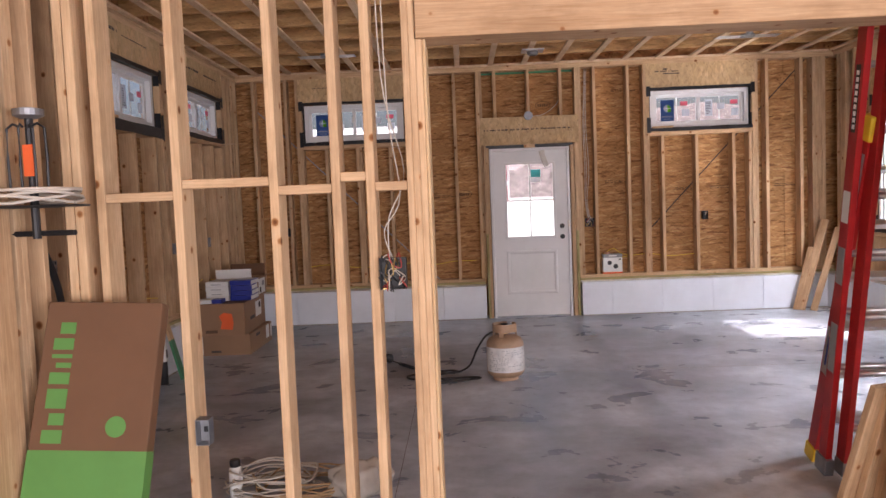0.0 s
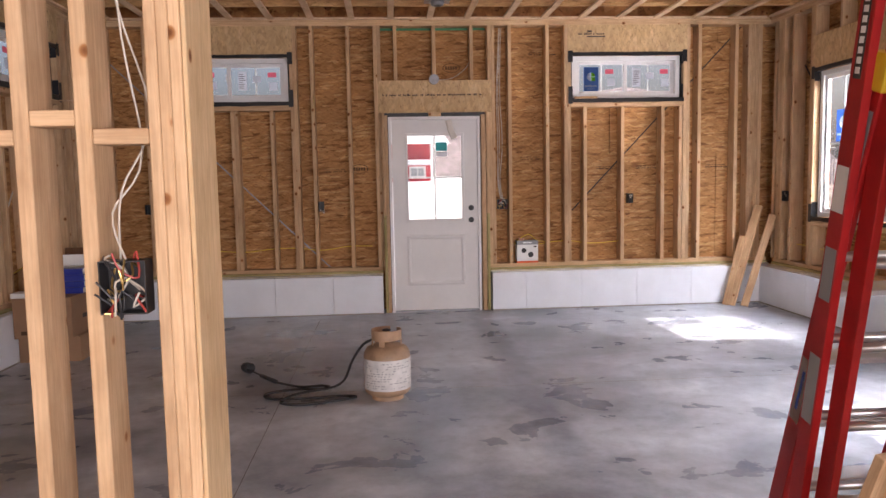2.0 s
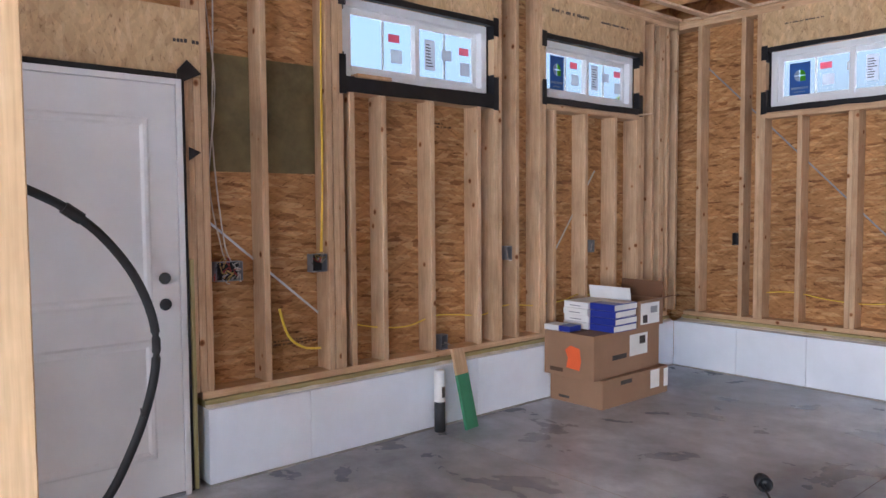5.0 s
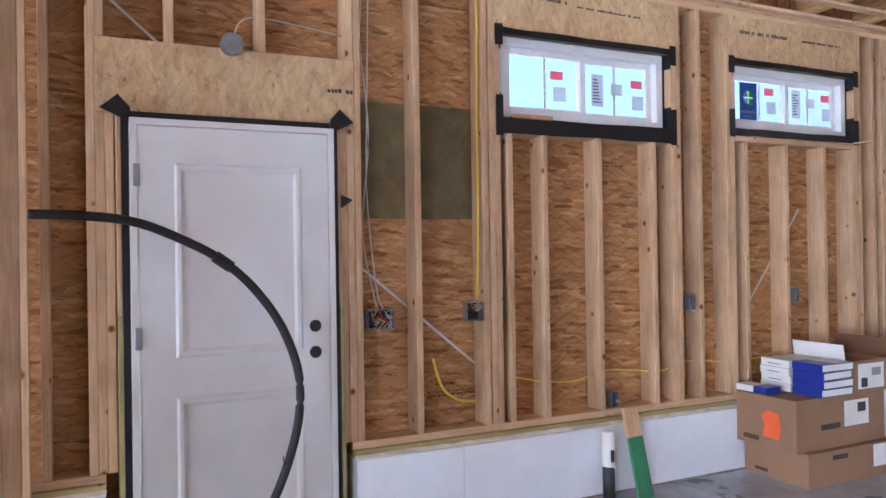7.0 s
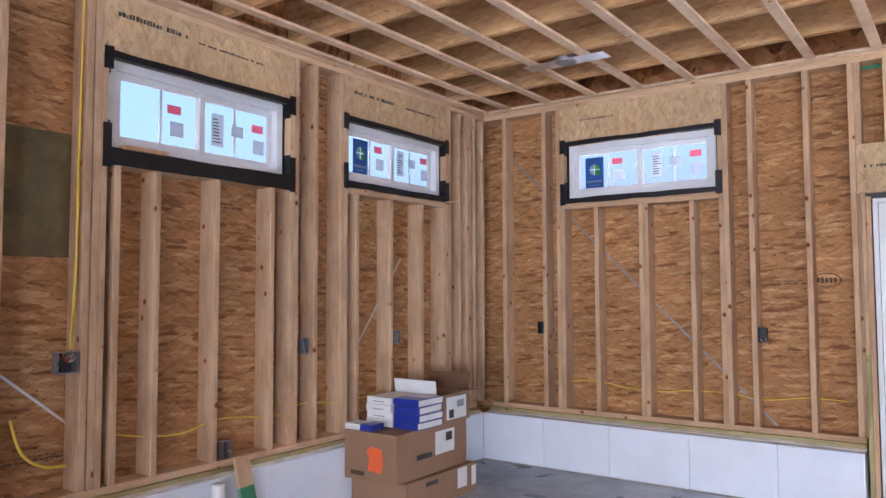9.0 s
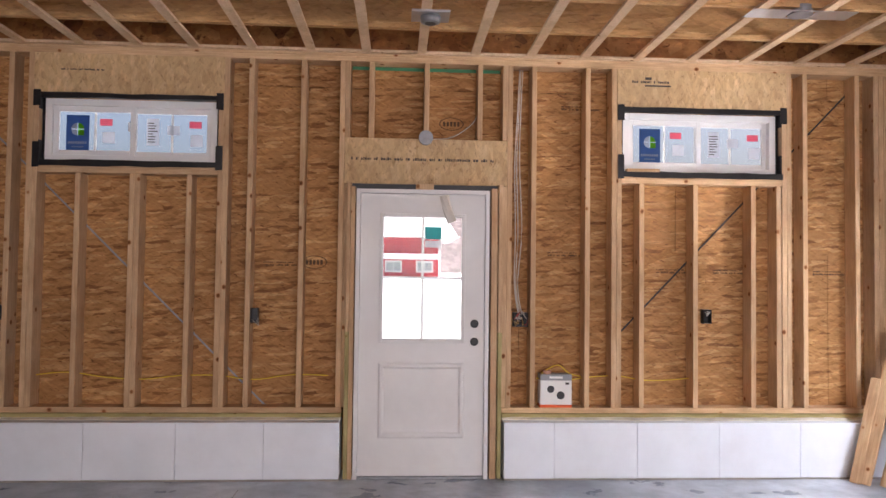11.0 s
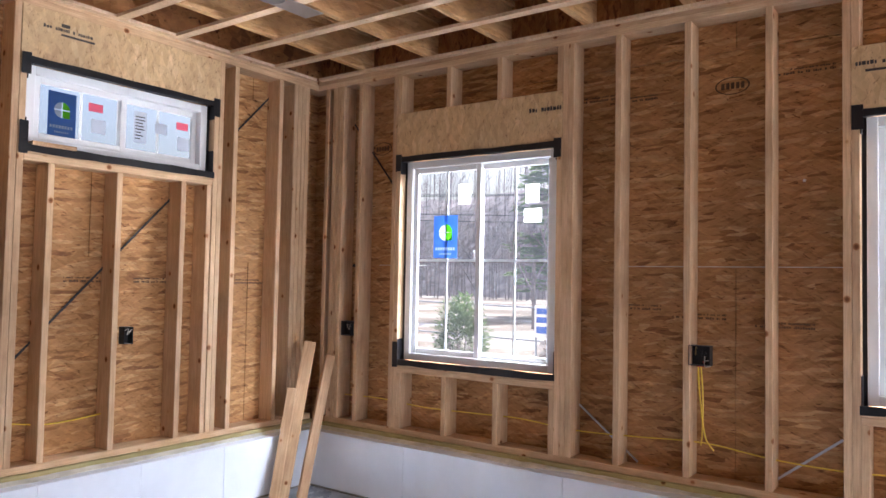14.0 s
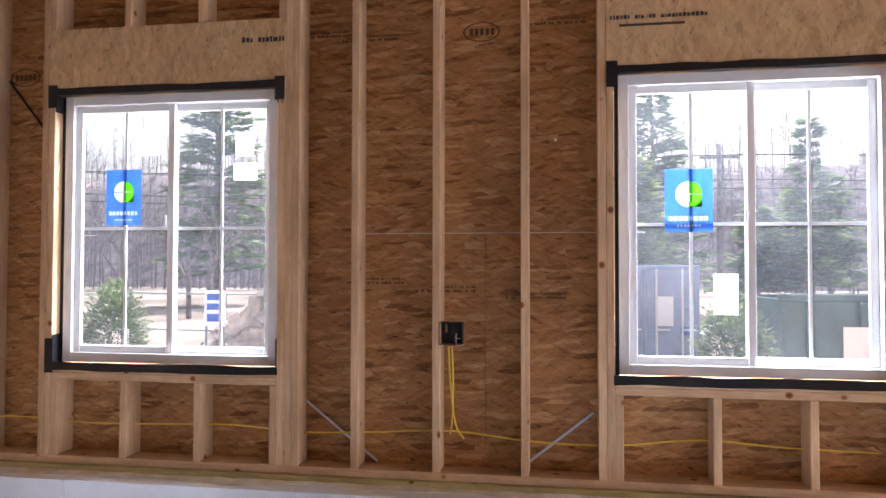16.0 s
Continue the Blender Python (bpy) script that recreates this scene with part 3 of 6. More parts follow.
for u in (8.222, 8.61, 9.0, 9.315):
    upright(wall_west, "x", WX, 1, u, z1=2.19, name="cripple_stud")
across(wall_west, "x", WX, 1, 6.32, 7.585, 2.149, 2.187, "rough_sill")
across(wall_west, "x", WX, 1, 6.322, 7.583, 2.188, 2.224, "sill_packer")
across(wall_west, "x", WX, 1, 8.142, 9.348, 2.229, 2.264, "sill_packer")
across(wall_west, "x", WX, 1, 8.14, 9.35, 2.19, 2.228, "rough_sill")
across(wall_west, "x", WX, 1, 6.281, 7.623, 2.737, TOP_Z, "window_header", LSL, 0.002)
across(wall_west, "x", WX, 1, 8.101, 9.388, 2.737, TOP_Z, "window_header", LSL, 0.002)
across(wall_west, "x", WX, 1, 4.217, 5.439, 2.132, 2.475, "door_header", LSL, 0.003)
for u in (4.217, 4.52, 4.95, 5.40):
    upright(wall_west, "x", WX, 1, u, z0=2.476, name="cripple_stud")
for u in (9.66, 9.70, 9.78, 9.925):
    upright(wall_west, "x", WX, 1, u, name="corner_stud")
# east wall, by y
for u in (9.489, 7.42, 7.008, 6.578, 4.42, 4.0, 3.6, 3.2, 2.75, -1.6, -2.4, -3.2):
    upright(wall_east, "x", EX, -1, u)
for u in (9.144, 7.768, 7.729, 6.214, 4.838):
    upright(wall_east, "x", EX, -1, u, name="king_stud")
for u in (9.105, 7.807, 6.175, 4.877):
    upright(wall_east, "x", EX, -1, u, z1=2.42, name="jack_stud")
for u0, u1, mids in ((7.845, 9.105, (8.668, 8.253)), (4.915, 6.175, (5.70, 5.284))):
    across(wall_east, "x", EX, -1, u0, u1, 0.888, 0.926, "rough_sill")
    across(wall_east, "x", EX, -1, u0 + 0.002, u1 - 0.002, 0.927, 0.964, "sill_packer")
    across(wall_east, "x", EX, -1, u0 - 0.038, u1 + 0.038, 2.422, 2.76, "window_header", LSL, 0.002)
    for u in (u1 - 0.038, *mids, u0):
        upright(wall_east, "x", EX, -1, u, z1=0.887, name="cripple_stud")
    for u in (u1, *mids, u0 - 0.038):
        upright(wall_east, "x", EX, -1, u, z0=2.761, name="cripple_stud")
for u in (9.68, 9.72, 9.76, 9.84):
    upright(wall_east, "x", EX, -1, u, name="corner_stud")
# double top plates
for k in (0, 1):
    z0, z1 = TOP_Z + 0.039 * k, TOP_Z + 0.039 * k + 0.038
    member("top_plate", WX - D, EX + D, NY, NY + D, z0, z1, wall_north)
    member("top_plate", WX - D, WX, SOUTH, NY - 0.002, z0, z1, wall_west)
    member("top_plate", EX, EX + D, SOUTH, NY - 0.002, z0, z1, wall_east)
# diagonal let-in steel braces on the sheathing
for parent, axis, face, a, b in (
    (wall_north, "y", NY + D - 0.012, (2.62, 1.05), (4.53, 3.04)),
    (wall_north, "y", NY + D - 0.012, (-2.33, 2.73), (0.0, 0.42)),
    (wall_east, "x", EX + D - 0.012, (9.75, 2.85), (9.1, 2.05)),
    (wall_east, "x", EX + D - 0.012, (7.8, 0.85), (7.35, 0.5)),
    (wall_east, "x", EX + D - 0.012, (6.27, 0.78), (6.62, 0.5)),
    (wall_west, "x", WX - D + 0.012, (5.48, 1.42), (6.25, 0.78)),
    (wall_west, "x", WX - D + 0.012, (8.9, 1.75), (8.3, 0.98)),
    (wall_west, "x", WX - D + 0.012, (4.16, 2.8), (4.5, 2.5)),
):
    du, dz = b[0] - a[0], b[1] - a[1]
    L = math.hypot(du, dz)
    bmb = box(-0.0065, 0.0065, -0.001, 0.001, -L / 2, L / 2)
    add_box(bmb, -0.001, 0.001, 0.001, 0.01, -L / 2, L / 2)
    ang = math.degrees(math.atan2(du, dz))
    cu, cz = (a[0] + b[0]) / 2, (a[1] + b[1]) / 2
    at = pose(cu, face, cz, 0, ang, 0) if axis == "y" else pose(face, cu, cz, 0, 0, 90) @ pose(0, 0, 0, 0, ang, 0)
    part("steel_brace", bmb, BLACK if a[0] in (2.62, 9.75) else STEEL if a[0] == -2.33 else ALU, parent, "thin galvanised steel wall brace", at=at)
part("green_tape", box(0.54, 1.67, NY + D - 0.006, NY + D - 0.001, 3.018, 3.043), GREEN_PAINT, wall_north, "strip of green sheathing tape")
# print on the headers and the sheathing
stamp(wall_north, "y", NY - 0.003, -1, 0.55, 2.31, print_line(RS, 1.05, 0.02))
stamp(wall_north, "y", NY - 0.002, -1, 2.66, 2.94, print_line(RS, 0.3, 0.018) + [(0.1, 0.025, 0.05, 0.02), (0.1, -0.026, 0.2, 0.012)])
stamp(wall_north, "y", NY - 0.002, -1, -1.55, 2.92, print_line(RS, 0.3, 0.012))
stamp(wall_west, "x", WX + 0.002, 1, 6.36, 2.95, print_line(RS, 0.42, 0.026) + [(0.5 + a, -0.008 + b, w, h * 0.6) for a, b, w, h in print_line(RS, 0.5, 0.02)], -0.02)
stamp(wall_west, "x", WX + 0.002, 1, 8.2, 2.93, print_line(RS, 0.45, 0.024) + [(0.6 + a, b, w, h) for a, b, w, h in print_line(RS, 0.4, 0.016)])
stamp(wall_west, "x", WX + 0.003, 1, 5.3, 2.3, print_line(RS, 0.12, 0.02))
stamp(wall_east, "x", EX - 0.002, -1, 7.815, 2.64, print_line(RS, 0.22, 0.026))
stamp(wall_east, "x", EX - 0.002, -1, 5.75, 2.66, print_line(RS, 0.44, 0.02) + [(0.1, -0.035, 0.3, 0.012)])


def sheet_mark(parent, axis, face, inward, u, z, oval):
    bm = bmesh.new()
    lo, hi = sorted((face + inward * 0.0005, face + inward * 0.0014))
    if oval:
        n = 28
        for r0, r1 in ((1.0, 0.9),):
            for k in range(n):
                t0, t1 = 2 * math.pi * k / n, 2 * math.pi * (k + 1) / n
                q = []
                for t, r in ((t0, r0), (t1, r0), (t1, r1), (t0, r1)):
                    uu, zz = u + 0.095 * r * math.cos(t), z + 0.05 * r * math.sin(t)
                    q.append(bm.verts.new((uu, lo, zz) if axis == "y" else (lo if inward < 0 else hi, uu, zz)))
                bm.faces.new(q)
        items = [(-0.065 + 0.027 * k, -0.018, 0.018, 0.036) for k in range(5)]
    else:
        items = print_line(RS, 0.3, 0.013) + [(a, 0.022, w, h) for a, b, w, h in print_line(RS, 0.22, 0.01)]
    for du, dz, w, h in items:
        if axis == "y":
            add_box(bm, u + du, u + du + w, lo, hi, z + dz, z + dz + h)
        else:
            add_box(bm, lo, hi, u + du, u + du + w, z + dz, z + dz + h)
    part("printed_mark", bm, STAMP, parent)


for u, z, o in ((1.3, 2.62, 1), (2.05, 1.62, 0), (2.15, 2.75, 0), (3.35, 1.5, 0), (2.9, 1.5, 0), (0.28, 1.55, 1), (-0.1, 1.52, 0), (4.15, 1.5, 0)):
    sheet_mark(wall_north, "y", NY + D, -1, u, z, o)
for u, z, o in ((6.82, 2.68, 1), (7.25, 2.66, 0), (7.5, 2.69, 0), (6.3, 2.7, 0), (6.85, 1.36, 0), (6.4, 1.33, 0), (7.22, 1.4, 0), (9.4, 2.55, 1)):
    sheet_mark(wall_east, "x", EX + D, -1, u, z, o)
for u, z, o in ((5.95, 2.2, 0), (5.9, 0.65, 0), (7.0, 2.0, 0)):
    sheet_mark(wall_west, "x", WX - D, 1, u, z, o)

# pale strips and a dot painted on for daylight at joint and nail hole
for u0, u1 in ((6.02, 7.42), (8.95, 9.4)):
    part("sheet_joint", box(EX + D - 0.0012, EX + D - 0.0004, u0, u1, 1.657, 1.6605), CAULK, wall_east)
part("nail_hole", box(EX + D - 0.0014, EX + D - 0.0004, 6.443, 6.457, 2.113, 2.127), PAPER, wall_east)

part("black_tape", box(EX + D - 0.004, EX + D - 0.0005, 9.53, 9.70, 1.645, 1.667), TAPE, wall_east, "scrap of black tape on the sheathing")

# ---------- ceiling ----------
bm = bmesh.new()
add_box(bm, WX - 0.2, EX + 0.2, SOUTH - 0.2, NY + 0.25, 3.43, 3.46)
ceiling = tagged(part("ceiling", bm, DECK), "brown subfloor boards over open joists and strapping", "ceiling", kind="structure")
bm_web, bm_fl = bmesh.new(), bmesh.new()
JOISTS = [9.45 - 0.61 * k for k in range(23)]
for y in JOISTS:
    add_box(bm_web, WX - D, EX + D, y - 0.005, y + 0.005, 3.16, 3.40)
    for z in (3.125, 3.392):
        add_box(bm_fl, WX - D, EX + D, y - 0.024, y + 0.024, z, z + 0.034)
part("joist_webs", bm_web, WEB, ceiling, "brown strand board joist webs")
part("joist_flanges", bm_fl, WEB, ceiling, "brown timber joist flanges")
bm = bmesh.new()
add_box(bm, WX - D, EX + D, NY + 0.05, NY + 0.08, 3.13, 3.43)
add_box(bm, WX - 0.1, WX - 0.07, SOUTH, NY + 0.04, 3.13, 3.43)
add_box(bm, EX + 0.07, EX + 0.1, SOUTH, NY + 0.04, 3.13, 3.43)
part("rim_boards", bm, DECK, ceiling, "dark rim boards at the ceiling edge")
bm = bmesh.new()
rng = random.Random(4)
for k in range(17):
    x = -2.22 + 0.4095 * k + rng.uniform(-0.012, 0.012)
    add_box(bm, x - 0.032, x + 0.032, SOUTH, NY + 0.035, 3.105, 3.1245)
for x in (WX + 0.02, EX - 0.06):
    add_box(bm, x, x + 0.045, SOUTH, NY - 0.06, 3.104, 3.1235)
add_box(bm, WX + 0.07, EX - 0.07, NY - 0.05, NY + 0.01, 3.103, 3.1225)
part("strapping", bm, STRAP, ceiling, "pale spruce strapping boards")

# ---------- partition ----------
bm = bmesh.new()
add_box(bm, WX, 0.048, PY, PY + D, 0.0005, 0.038)
wall_partition = tagged(part("wall_partition", bm, TREATED), "open pine stud partition with a wide doorway", "wall", kind="structure")
for u in (-2.47, -2.06, -1.427, -1.385, -1.29, -0.966, -0.56, -0.299, -0.155):
    upright(wall_partition, "y", PY, -1, u, z0=0.038)
for k in range(3):
    upright(wall_partition, "y", PY, -1, 0.016 + 0.0285 * k, z0=0.038 if k == 0 else 0.0, z1=2.129 if k == 2 else TOP_Z, name="post_stud", w=0.028)
    upright(wall_partition, "y", PY, -1, 2.05 + 0.038 * k, z0=0.0, name="post_stud", w=0.0375)
member("post_backing", 0.016, 0.085, PY + D + 0.002, PY + D + 0.12, 0.0, TOP_Z - 0.08, wall_partition)
member("jamb_board", 0.102, 0.114, PY + 0.004, PY + D + 0.125, 0.0, 2.128, wall_partition, KNOTTY, label="wide pale knotty board on the doorway jamb")
for u in (2.215, 2.56, 2.97, 3.38, 3.79, 4.2, 4.6):
    upright(wall_partition, "y", PY, -1, u, z0=0.038)
member("bottom_plate", 2.17, EX, PY, PY + D, 0.0005, 0.037, wall_partition, TREATED)
across(wall_partition, "y", PY, -1, 0.076, 2.16, 2.13, 2.42, "door_header", BOARD, 0.02, 0.16)
for k in (0, 1):
    member("top_plate", WX, EX, PY, PY + D, TOP_Z - 0.078 + 0.039 * k, TOP_Z - 0.04 + 0.039 * k, wall_partition)
for a, b, z in ((-1.251, -0.967, 1.53), (-0.927, -0.561, 1.575), (-0.521, -0.3, 1.535), (-0.26, -0.156, 1.58), (-0.116, 0.015, 1.535), (2.254, 2.559, 1.55), (2.599, 2.969, 1.6)):
    member("blocking", a, b, PY + 0.002, PY + 0.091, z - 0.019, z + 0.019, wall_partition)
for u in (0.5, 0.9, 1.3, 1.7):
    upright(wall_partition, "y", PY, -1, u, z0=2.422, z1=TOP_Z - 0.079, name="cripple_stud")

# short framed wall that meets the partition, behind the leaning carton
bm = bmesh.new()
add_box(bm, -1.66, -1.645, 2.75, PY - 0.01, 0.0, 3.1)
wall_side = tagged(part("wall_side", bm, DRYWALL), "framed pine side wall with plain boards", "wall", kind="structure")
for y in (3.765, 3.62, 3.58, 3.2, 2.8):
    member("stud", -1.644, -1.505, y, y + STUD, 0.04, TOP_Z, wall_side)
member("board", -1.503, -1.484, 3.22, 3.52, 0.04, 3.0, wall_side, BOARD)
member("bottom_plate", -1.644, -1.505, 2.76, PY - 0.02, 0.0005, 0.039, wall_side)
# unseen south wall; its doorway is added to let light in
bm = bmesh.new()
for p, q, c, d in holed(WX - 0.2, EX + 0.2, -0.2, 3.43, [(-1.75, 3.95, -0.2, 2.55)]):
    add_box(bm, p, q, SOUTH - 0.1, SOUTH, c, d)
wall_south = tagged(part("wall_south", bm, DRYWALL), "unseen plain board wall with a wide opening added for light", "wall", kind="structure")


# ---------- windows ----------
def sticker(win, u0, u1, z0, z1, mat, at, name="sticker", label=""):
    return part(name, box(u0, u1, at - 0.0006, at, z0, z1), mat, win, label)


def disc_sector(u, z, r, a0, a1, at, n=10):
    # a thin slice of a disc: two faces a hair apart
    bm = bmesh.new()
    for y in (at, at - 0.0003):
        c = bm.verts.new((u, y, z))
        rim = [bm.verts.new((u + r * math.cos(a0 + (a1 - a0) * k / n), y, z + r * math.sin(a0 + (a1 - a0) * k / n))) for k in range(n + 1)]
        for p, q in zip(rim, rim[1:]):
            bm.faces.new((c, p, q))
    return bm


def slider_window(name, m, w, h, label, grid, tape_sides, drop=0.026):
    """A two-sash slider in its rough opening: local x along the wall, y outward, z up from the opening's lower corner.
    m places it. grid: glazing bars per sash (columns, rows)."""
    win = thing(name, m, label, "window", kind="structure")
    f0, f1 = 0.055, 0.135                 # inner and outer faces of the frame
    e = 0.022                             # gap round the frame
    fw = 0.05
    x0, x1, z0, z1 = e, w - e, 0.012, h - 0.012
    for nm, b in (("frame_jamb", (x0, x0 + fw, f0, f1, z0, z1)), ("frame_jamb", (x1 - fw, x1, f0, f1, z0, z1)),
                  ("frame_head", (x0 + fw, x1 - fw, f0, f1, z1 - fw, z1)), ("frame_sill", (x0 + fw, x1 - fw, f0, f1, z0, z0 + fw))):
        part(nm, box(*b, 0.004, 2), VINYL, win)
    mid = w / 2
    sw = 0.038
    for side, (a, b, y0) in enumerate(((x0 + fw, mid + 0.02, 0.078), (mid - 0.02, x1 - fw, 0.104))):
        y1 = y0 + 0.024
        c, d = z0 + fw, z1 - fw
        sash = part("sash", box(a, a + sw, y0, y1, c, d, 0.003), VINYL, win)
        part("sash_rail", box(b - sw, b, y0, y1, c, d, 0.003), VINYL, sash)
        part("sash_rail", box(a + sw, b - sw, y0, y1, d - sw, d, 0.003), VINYL, sash)
        part("sash_rail", box(a + sw, b - sw, y0, y1, c, c + sw, 0.003), VINYL, sash)
        g0, g1, gz0, gz1 = a + sw, b - sw, c + sw, d - sw
        pane = part("pane", box(g0, g1, y0 + 0.009, y0 + 0.013, gz0, gz1), GLASS, sash)
        pane.visible_shadow = False
        for k in range(1, grid[0]):
            u = g0 + (g1 - g0) * k / grid[0]
            part("glazing_bar", box(u - 0.008, u + 0.008, y0 + 0.015, y0 + 0.021, gz0, gz1), VINYL, sash)
        for k in range(1, grid[1]):
            z = gz0 + (gz1 - gz0) * k / grid[1]
            part("glazing_bar", box(g0, g1, y0 + 0.0152, y0 + 0.0205, z - 0.008, z + 0.008), VINYL, sash)
    part("sash_lock", box(mid - 0.03, mid - 0.018, 0.066, 0.078, h * 0.5, h * 0.5 + 0.07, 0.003), VINYL, win)
    # black flashing tape: along the head, the sill and folded at the corners
    rng = random.Random(int(w * 1000) + int(h * 100))

    def strip(u0, u1, y0, y1, za, zb):
        bm = box(u0, u1, y0, y1, za, zb)
        bmesh.ops.subdivide_edges(bm, edges=[ed for ed in bm.edges if ed.calc_length() > 0.12], cuts=7)
        for v in bm.verts:
            v.co += Vector((0, rng.uniform(-0.001, 0.001), rng.uniform(-0.005, 0.005)))
        part("flashing_tape", bm, TAPE, win, "crinkled black flashing tape")

    # turned over the inner edge of the opening at the head and sill
    strip(-0.005, w + 0.005, -0.0055, 0.06, h - 0.008, h - 0.001)
    strip(-0.006, w + 0.006, -0.0075, -0.004, h - 0.014, h + 0.02)
    strip(0.0, w, -0.0055, 0.06, 0.001, 0.008)
    strip(-0.006, w + 0.006, -0.0075, -0.004, -drop, 0.016)
    for u0, u1, za, zb in ((-0.036, 0.016, h - 0.08, h + 0.038), (w - 0.016, w + 0.036, h - 0.08, h + 0.038)):
        if tape_sides[0 if u0 < 0.5 else 1]:
            strip(u0, u1, -0.011, -0.008, za, zb)
    for u0, u1 in ((-0.034, 0.014), (w - 0.014, w + 0.036)):
        if tape_sides[2 if u0 < 0.5 else 3]:
            strip(u0, u1, -0.011, -0.008, -drop - 0.012, 0.14)
    strip(0.001, 0.006, 0.0, 0.056, 0.008, 0.16)
    strip(w - 0.006, w - 0.001, 0.0, 0.056, 0.008, 0.16)
    strip(0.001, 0.006, 0.0, 0.056, h - 0.1, h - 0.008)
    strip(w - 0.006, w - 0.001, 0.0, 0.056, h - 0.1, h - 0.008)
    # gap at the frame shown by the tape behind
    part("backing_tape", box(0.001, e + 0.002, 0.06, 0.07, 0.002, h - 0.002), TAPE, win)
    part("backing_tape", box(w - e - 0.002, w - 0.001, 0.06, 0.07, 0.002, h - 0.002), TAPE, win)
    return win


def brand_sticker(win, u, z, w, h, at):
    # blue sheet with a round emblem and two rows of bars let into it, so that daylight shines through each colour once
    cx, cz, r = u + w * 0.5, z + h * 0.6, w * 0.28
    low = z + h * 0.3
    rows = [(u + w * (0.08 + 0.105 * k), u + w * (0.155 + 0.105 * k), z + h * 0.18, z + h * 0.25) for k in range(8)]
    rows += [(u + w * (0.25 + 0.075 * k), u + w * (0.295 + 0.075 * k), z + h * 0.08, z + h * 0.115) for k in range(7)]
    bm = bmesh.new()
    for a, b, c, d in holed(u, u + w, z, low, rows):
        add_box(bm, a, b, at - 0.0006, at, c, d)
    n = 48
    inner, outer = [], []
    for k in range(n):
        t = 2 * math.pi * (k + 0.5) / n
        c, q = math.cos(t), math.sin(t)
        reach = min((w * 0.5) / max(abs(c), 1e-6), ((z + h - cz) if q > 0 else (cz - low)) / max(abs(q), 1e-6))
        inner.append(bm.verts.new((cx + r * c, at - 0.0003, cz + r * q)))
        outer.append(bm.verts.new((cx + reach * c, at - 0.0003, cz + reach * q)))
    rim_faces = [bm.faces.new((inner[k], inner[(k + 1) % n], outer[(k + 1) % n], outer[k])) for k in range(n)]
    corners = [(u + w, z + h), (u, z + h), (u, low), (u + w, low)]
    for x, y in corners:
        near = sorted(range(n), key=lambda i: (outer[i].co.x - x) ** 2 + (outer[i].co.z - y) ** 2)[:2]
        rim_faces.append(bm.faces.new((outer[near[0]], outer[near[1]], bm.verts.new((x, at - 0.0003, y)))))
    back = bmesh.ops.duplicate(bm, geom=rim_faces)["geom"]
    bmesh.ops.translate(bm, verts=[g for g in back if isinstance(g, bmesh.types.BMVert)], vec=(0, -0.0005, 0))
    bmesh.ops.recalc_face_normals(bm, faces=bm.faces[:])
    part("sticker", bm, LABEL_BLUE, win, "blue square sticker with a round emblem")
    g = 0.003
    for a0, a1, dx, dz, mat in ((math.pi / 2, math.pi, -g, g, LABEL_PALE), (math.pi, math.pi * 1.5, -g, -g, LABEL_PALE), (0, math.pi / 2, g, g, LABEL_GREEN)):
        part("emblem", disc_sector(cx + dx, cz + dz, r - g, a0, a1, at - 0.0004), mat, win)
    part("emblem", box(cx + g, cx + r, at - 0.0012, at - 0.0007, cz - r, cz - g), LABEL_GREEN, win)
    bm = bmesh.new()
    for a, b, c, d in rows:
        add_box(bm, a + 0.0002, b - 0.0002, at - 0.0005, at - 0.0001, c + 0.0002, d - 0.0002)
    part("lettering", bm, LABEL_PALE, win)


def label_sheet(win, u, z, w, h, at, mats=(LABEL_WHITE, LABEL_GREY)):
    sticker(win, u, u + w, z, z + h, mats[0], at)
    bm = bmesh.new()
    k = 0
    zz = z + h * 0.85
    rng = random.Random(int(u * 1000 + z * 100))
    while zz > z + h * 0.12:
        add_box(bm, u + w * 0.12, u + w * rng.uniform(0.5, 0.9), at - 0.0014, at - 0.0007, zz - h * 0.035, zz)
        zz -= h * 0.1
    part("print", bm, mats[1], win)


def transom_stickers(win, w, brand):
    pane_l, pane_r = 0.087, 0.113
    if brand:
        brand_sticker(win, 0.16, 0.1, 0.165, 0.26, pane_l - 0.0005)
    sticker(win, 0.40, 0.49, 0.285, 0.335, LABEL_RED, pane_l - 0.0005)
    sticker(win, 0.42, 0.51, 0.155, 0.24, LABEL_GREY, pane_l - 0.0005)
    label_sheet(win, w / 2 + 0.09, 0.15, 0.09, 0.2, pane_r - 0.0005, (LABEL_GREY, INK))
    sticker(win, w / 2 + 0.24, w / 2 + 0.33, 0.23, 0.3, LABEL_GREY, pane_r - 0.0005)
    sticker(win, w / 2 + 0.4, w / 2 + 0.49, 0.285, 0.335, LABEL_RED, pane_r - 0.0005)
    sticker(win, w / 2 + 0.41, w / 2 + 0.5, 0.145, 0.235, LABEL_GREY, pane_r - 0.0005)


def north_at(u, z):
    return pose(u, NY, z)


def west_at(u, z):
    return pose(WX, u, z, 0, 0, 90)


def east_at(u, z):
    return pose(EX, u, z, 0, 0, -90)


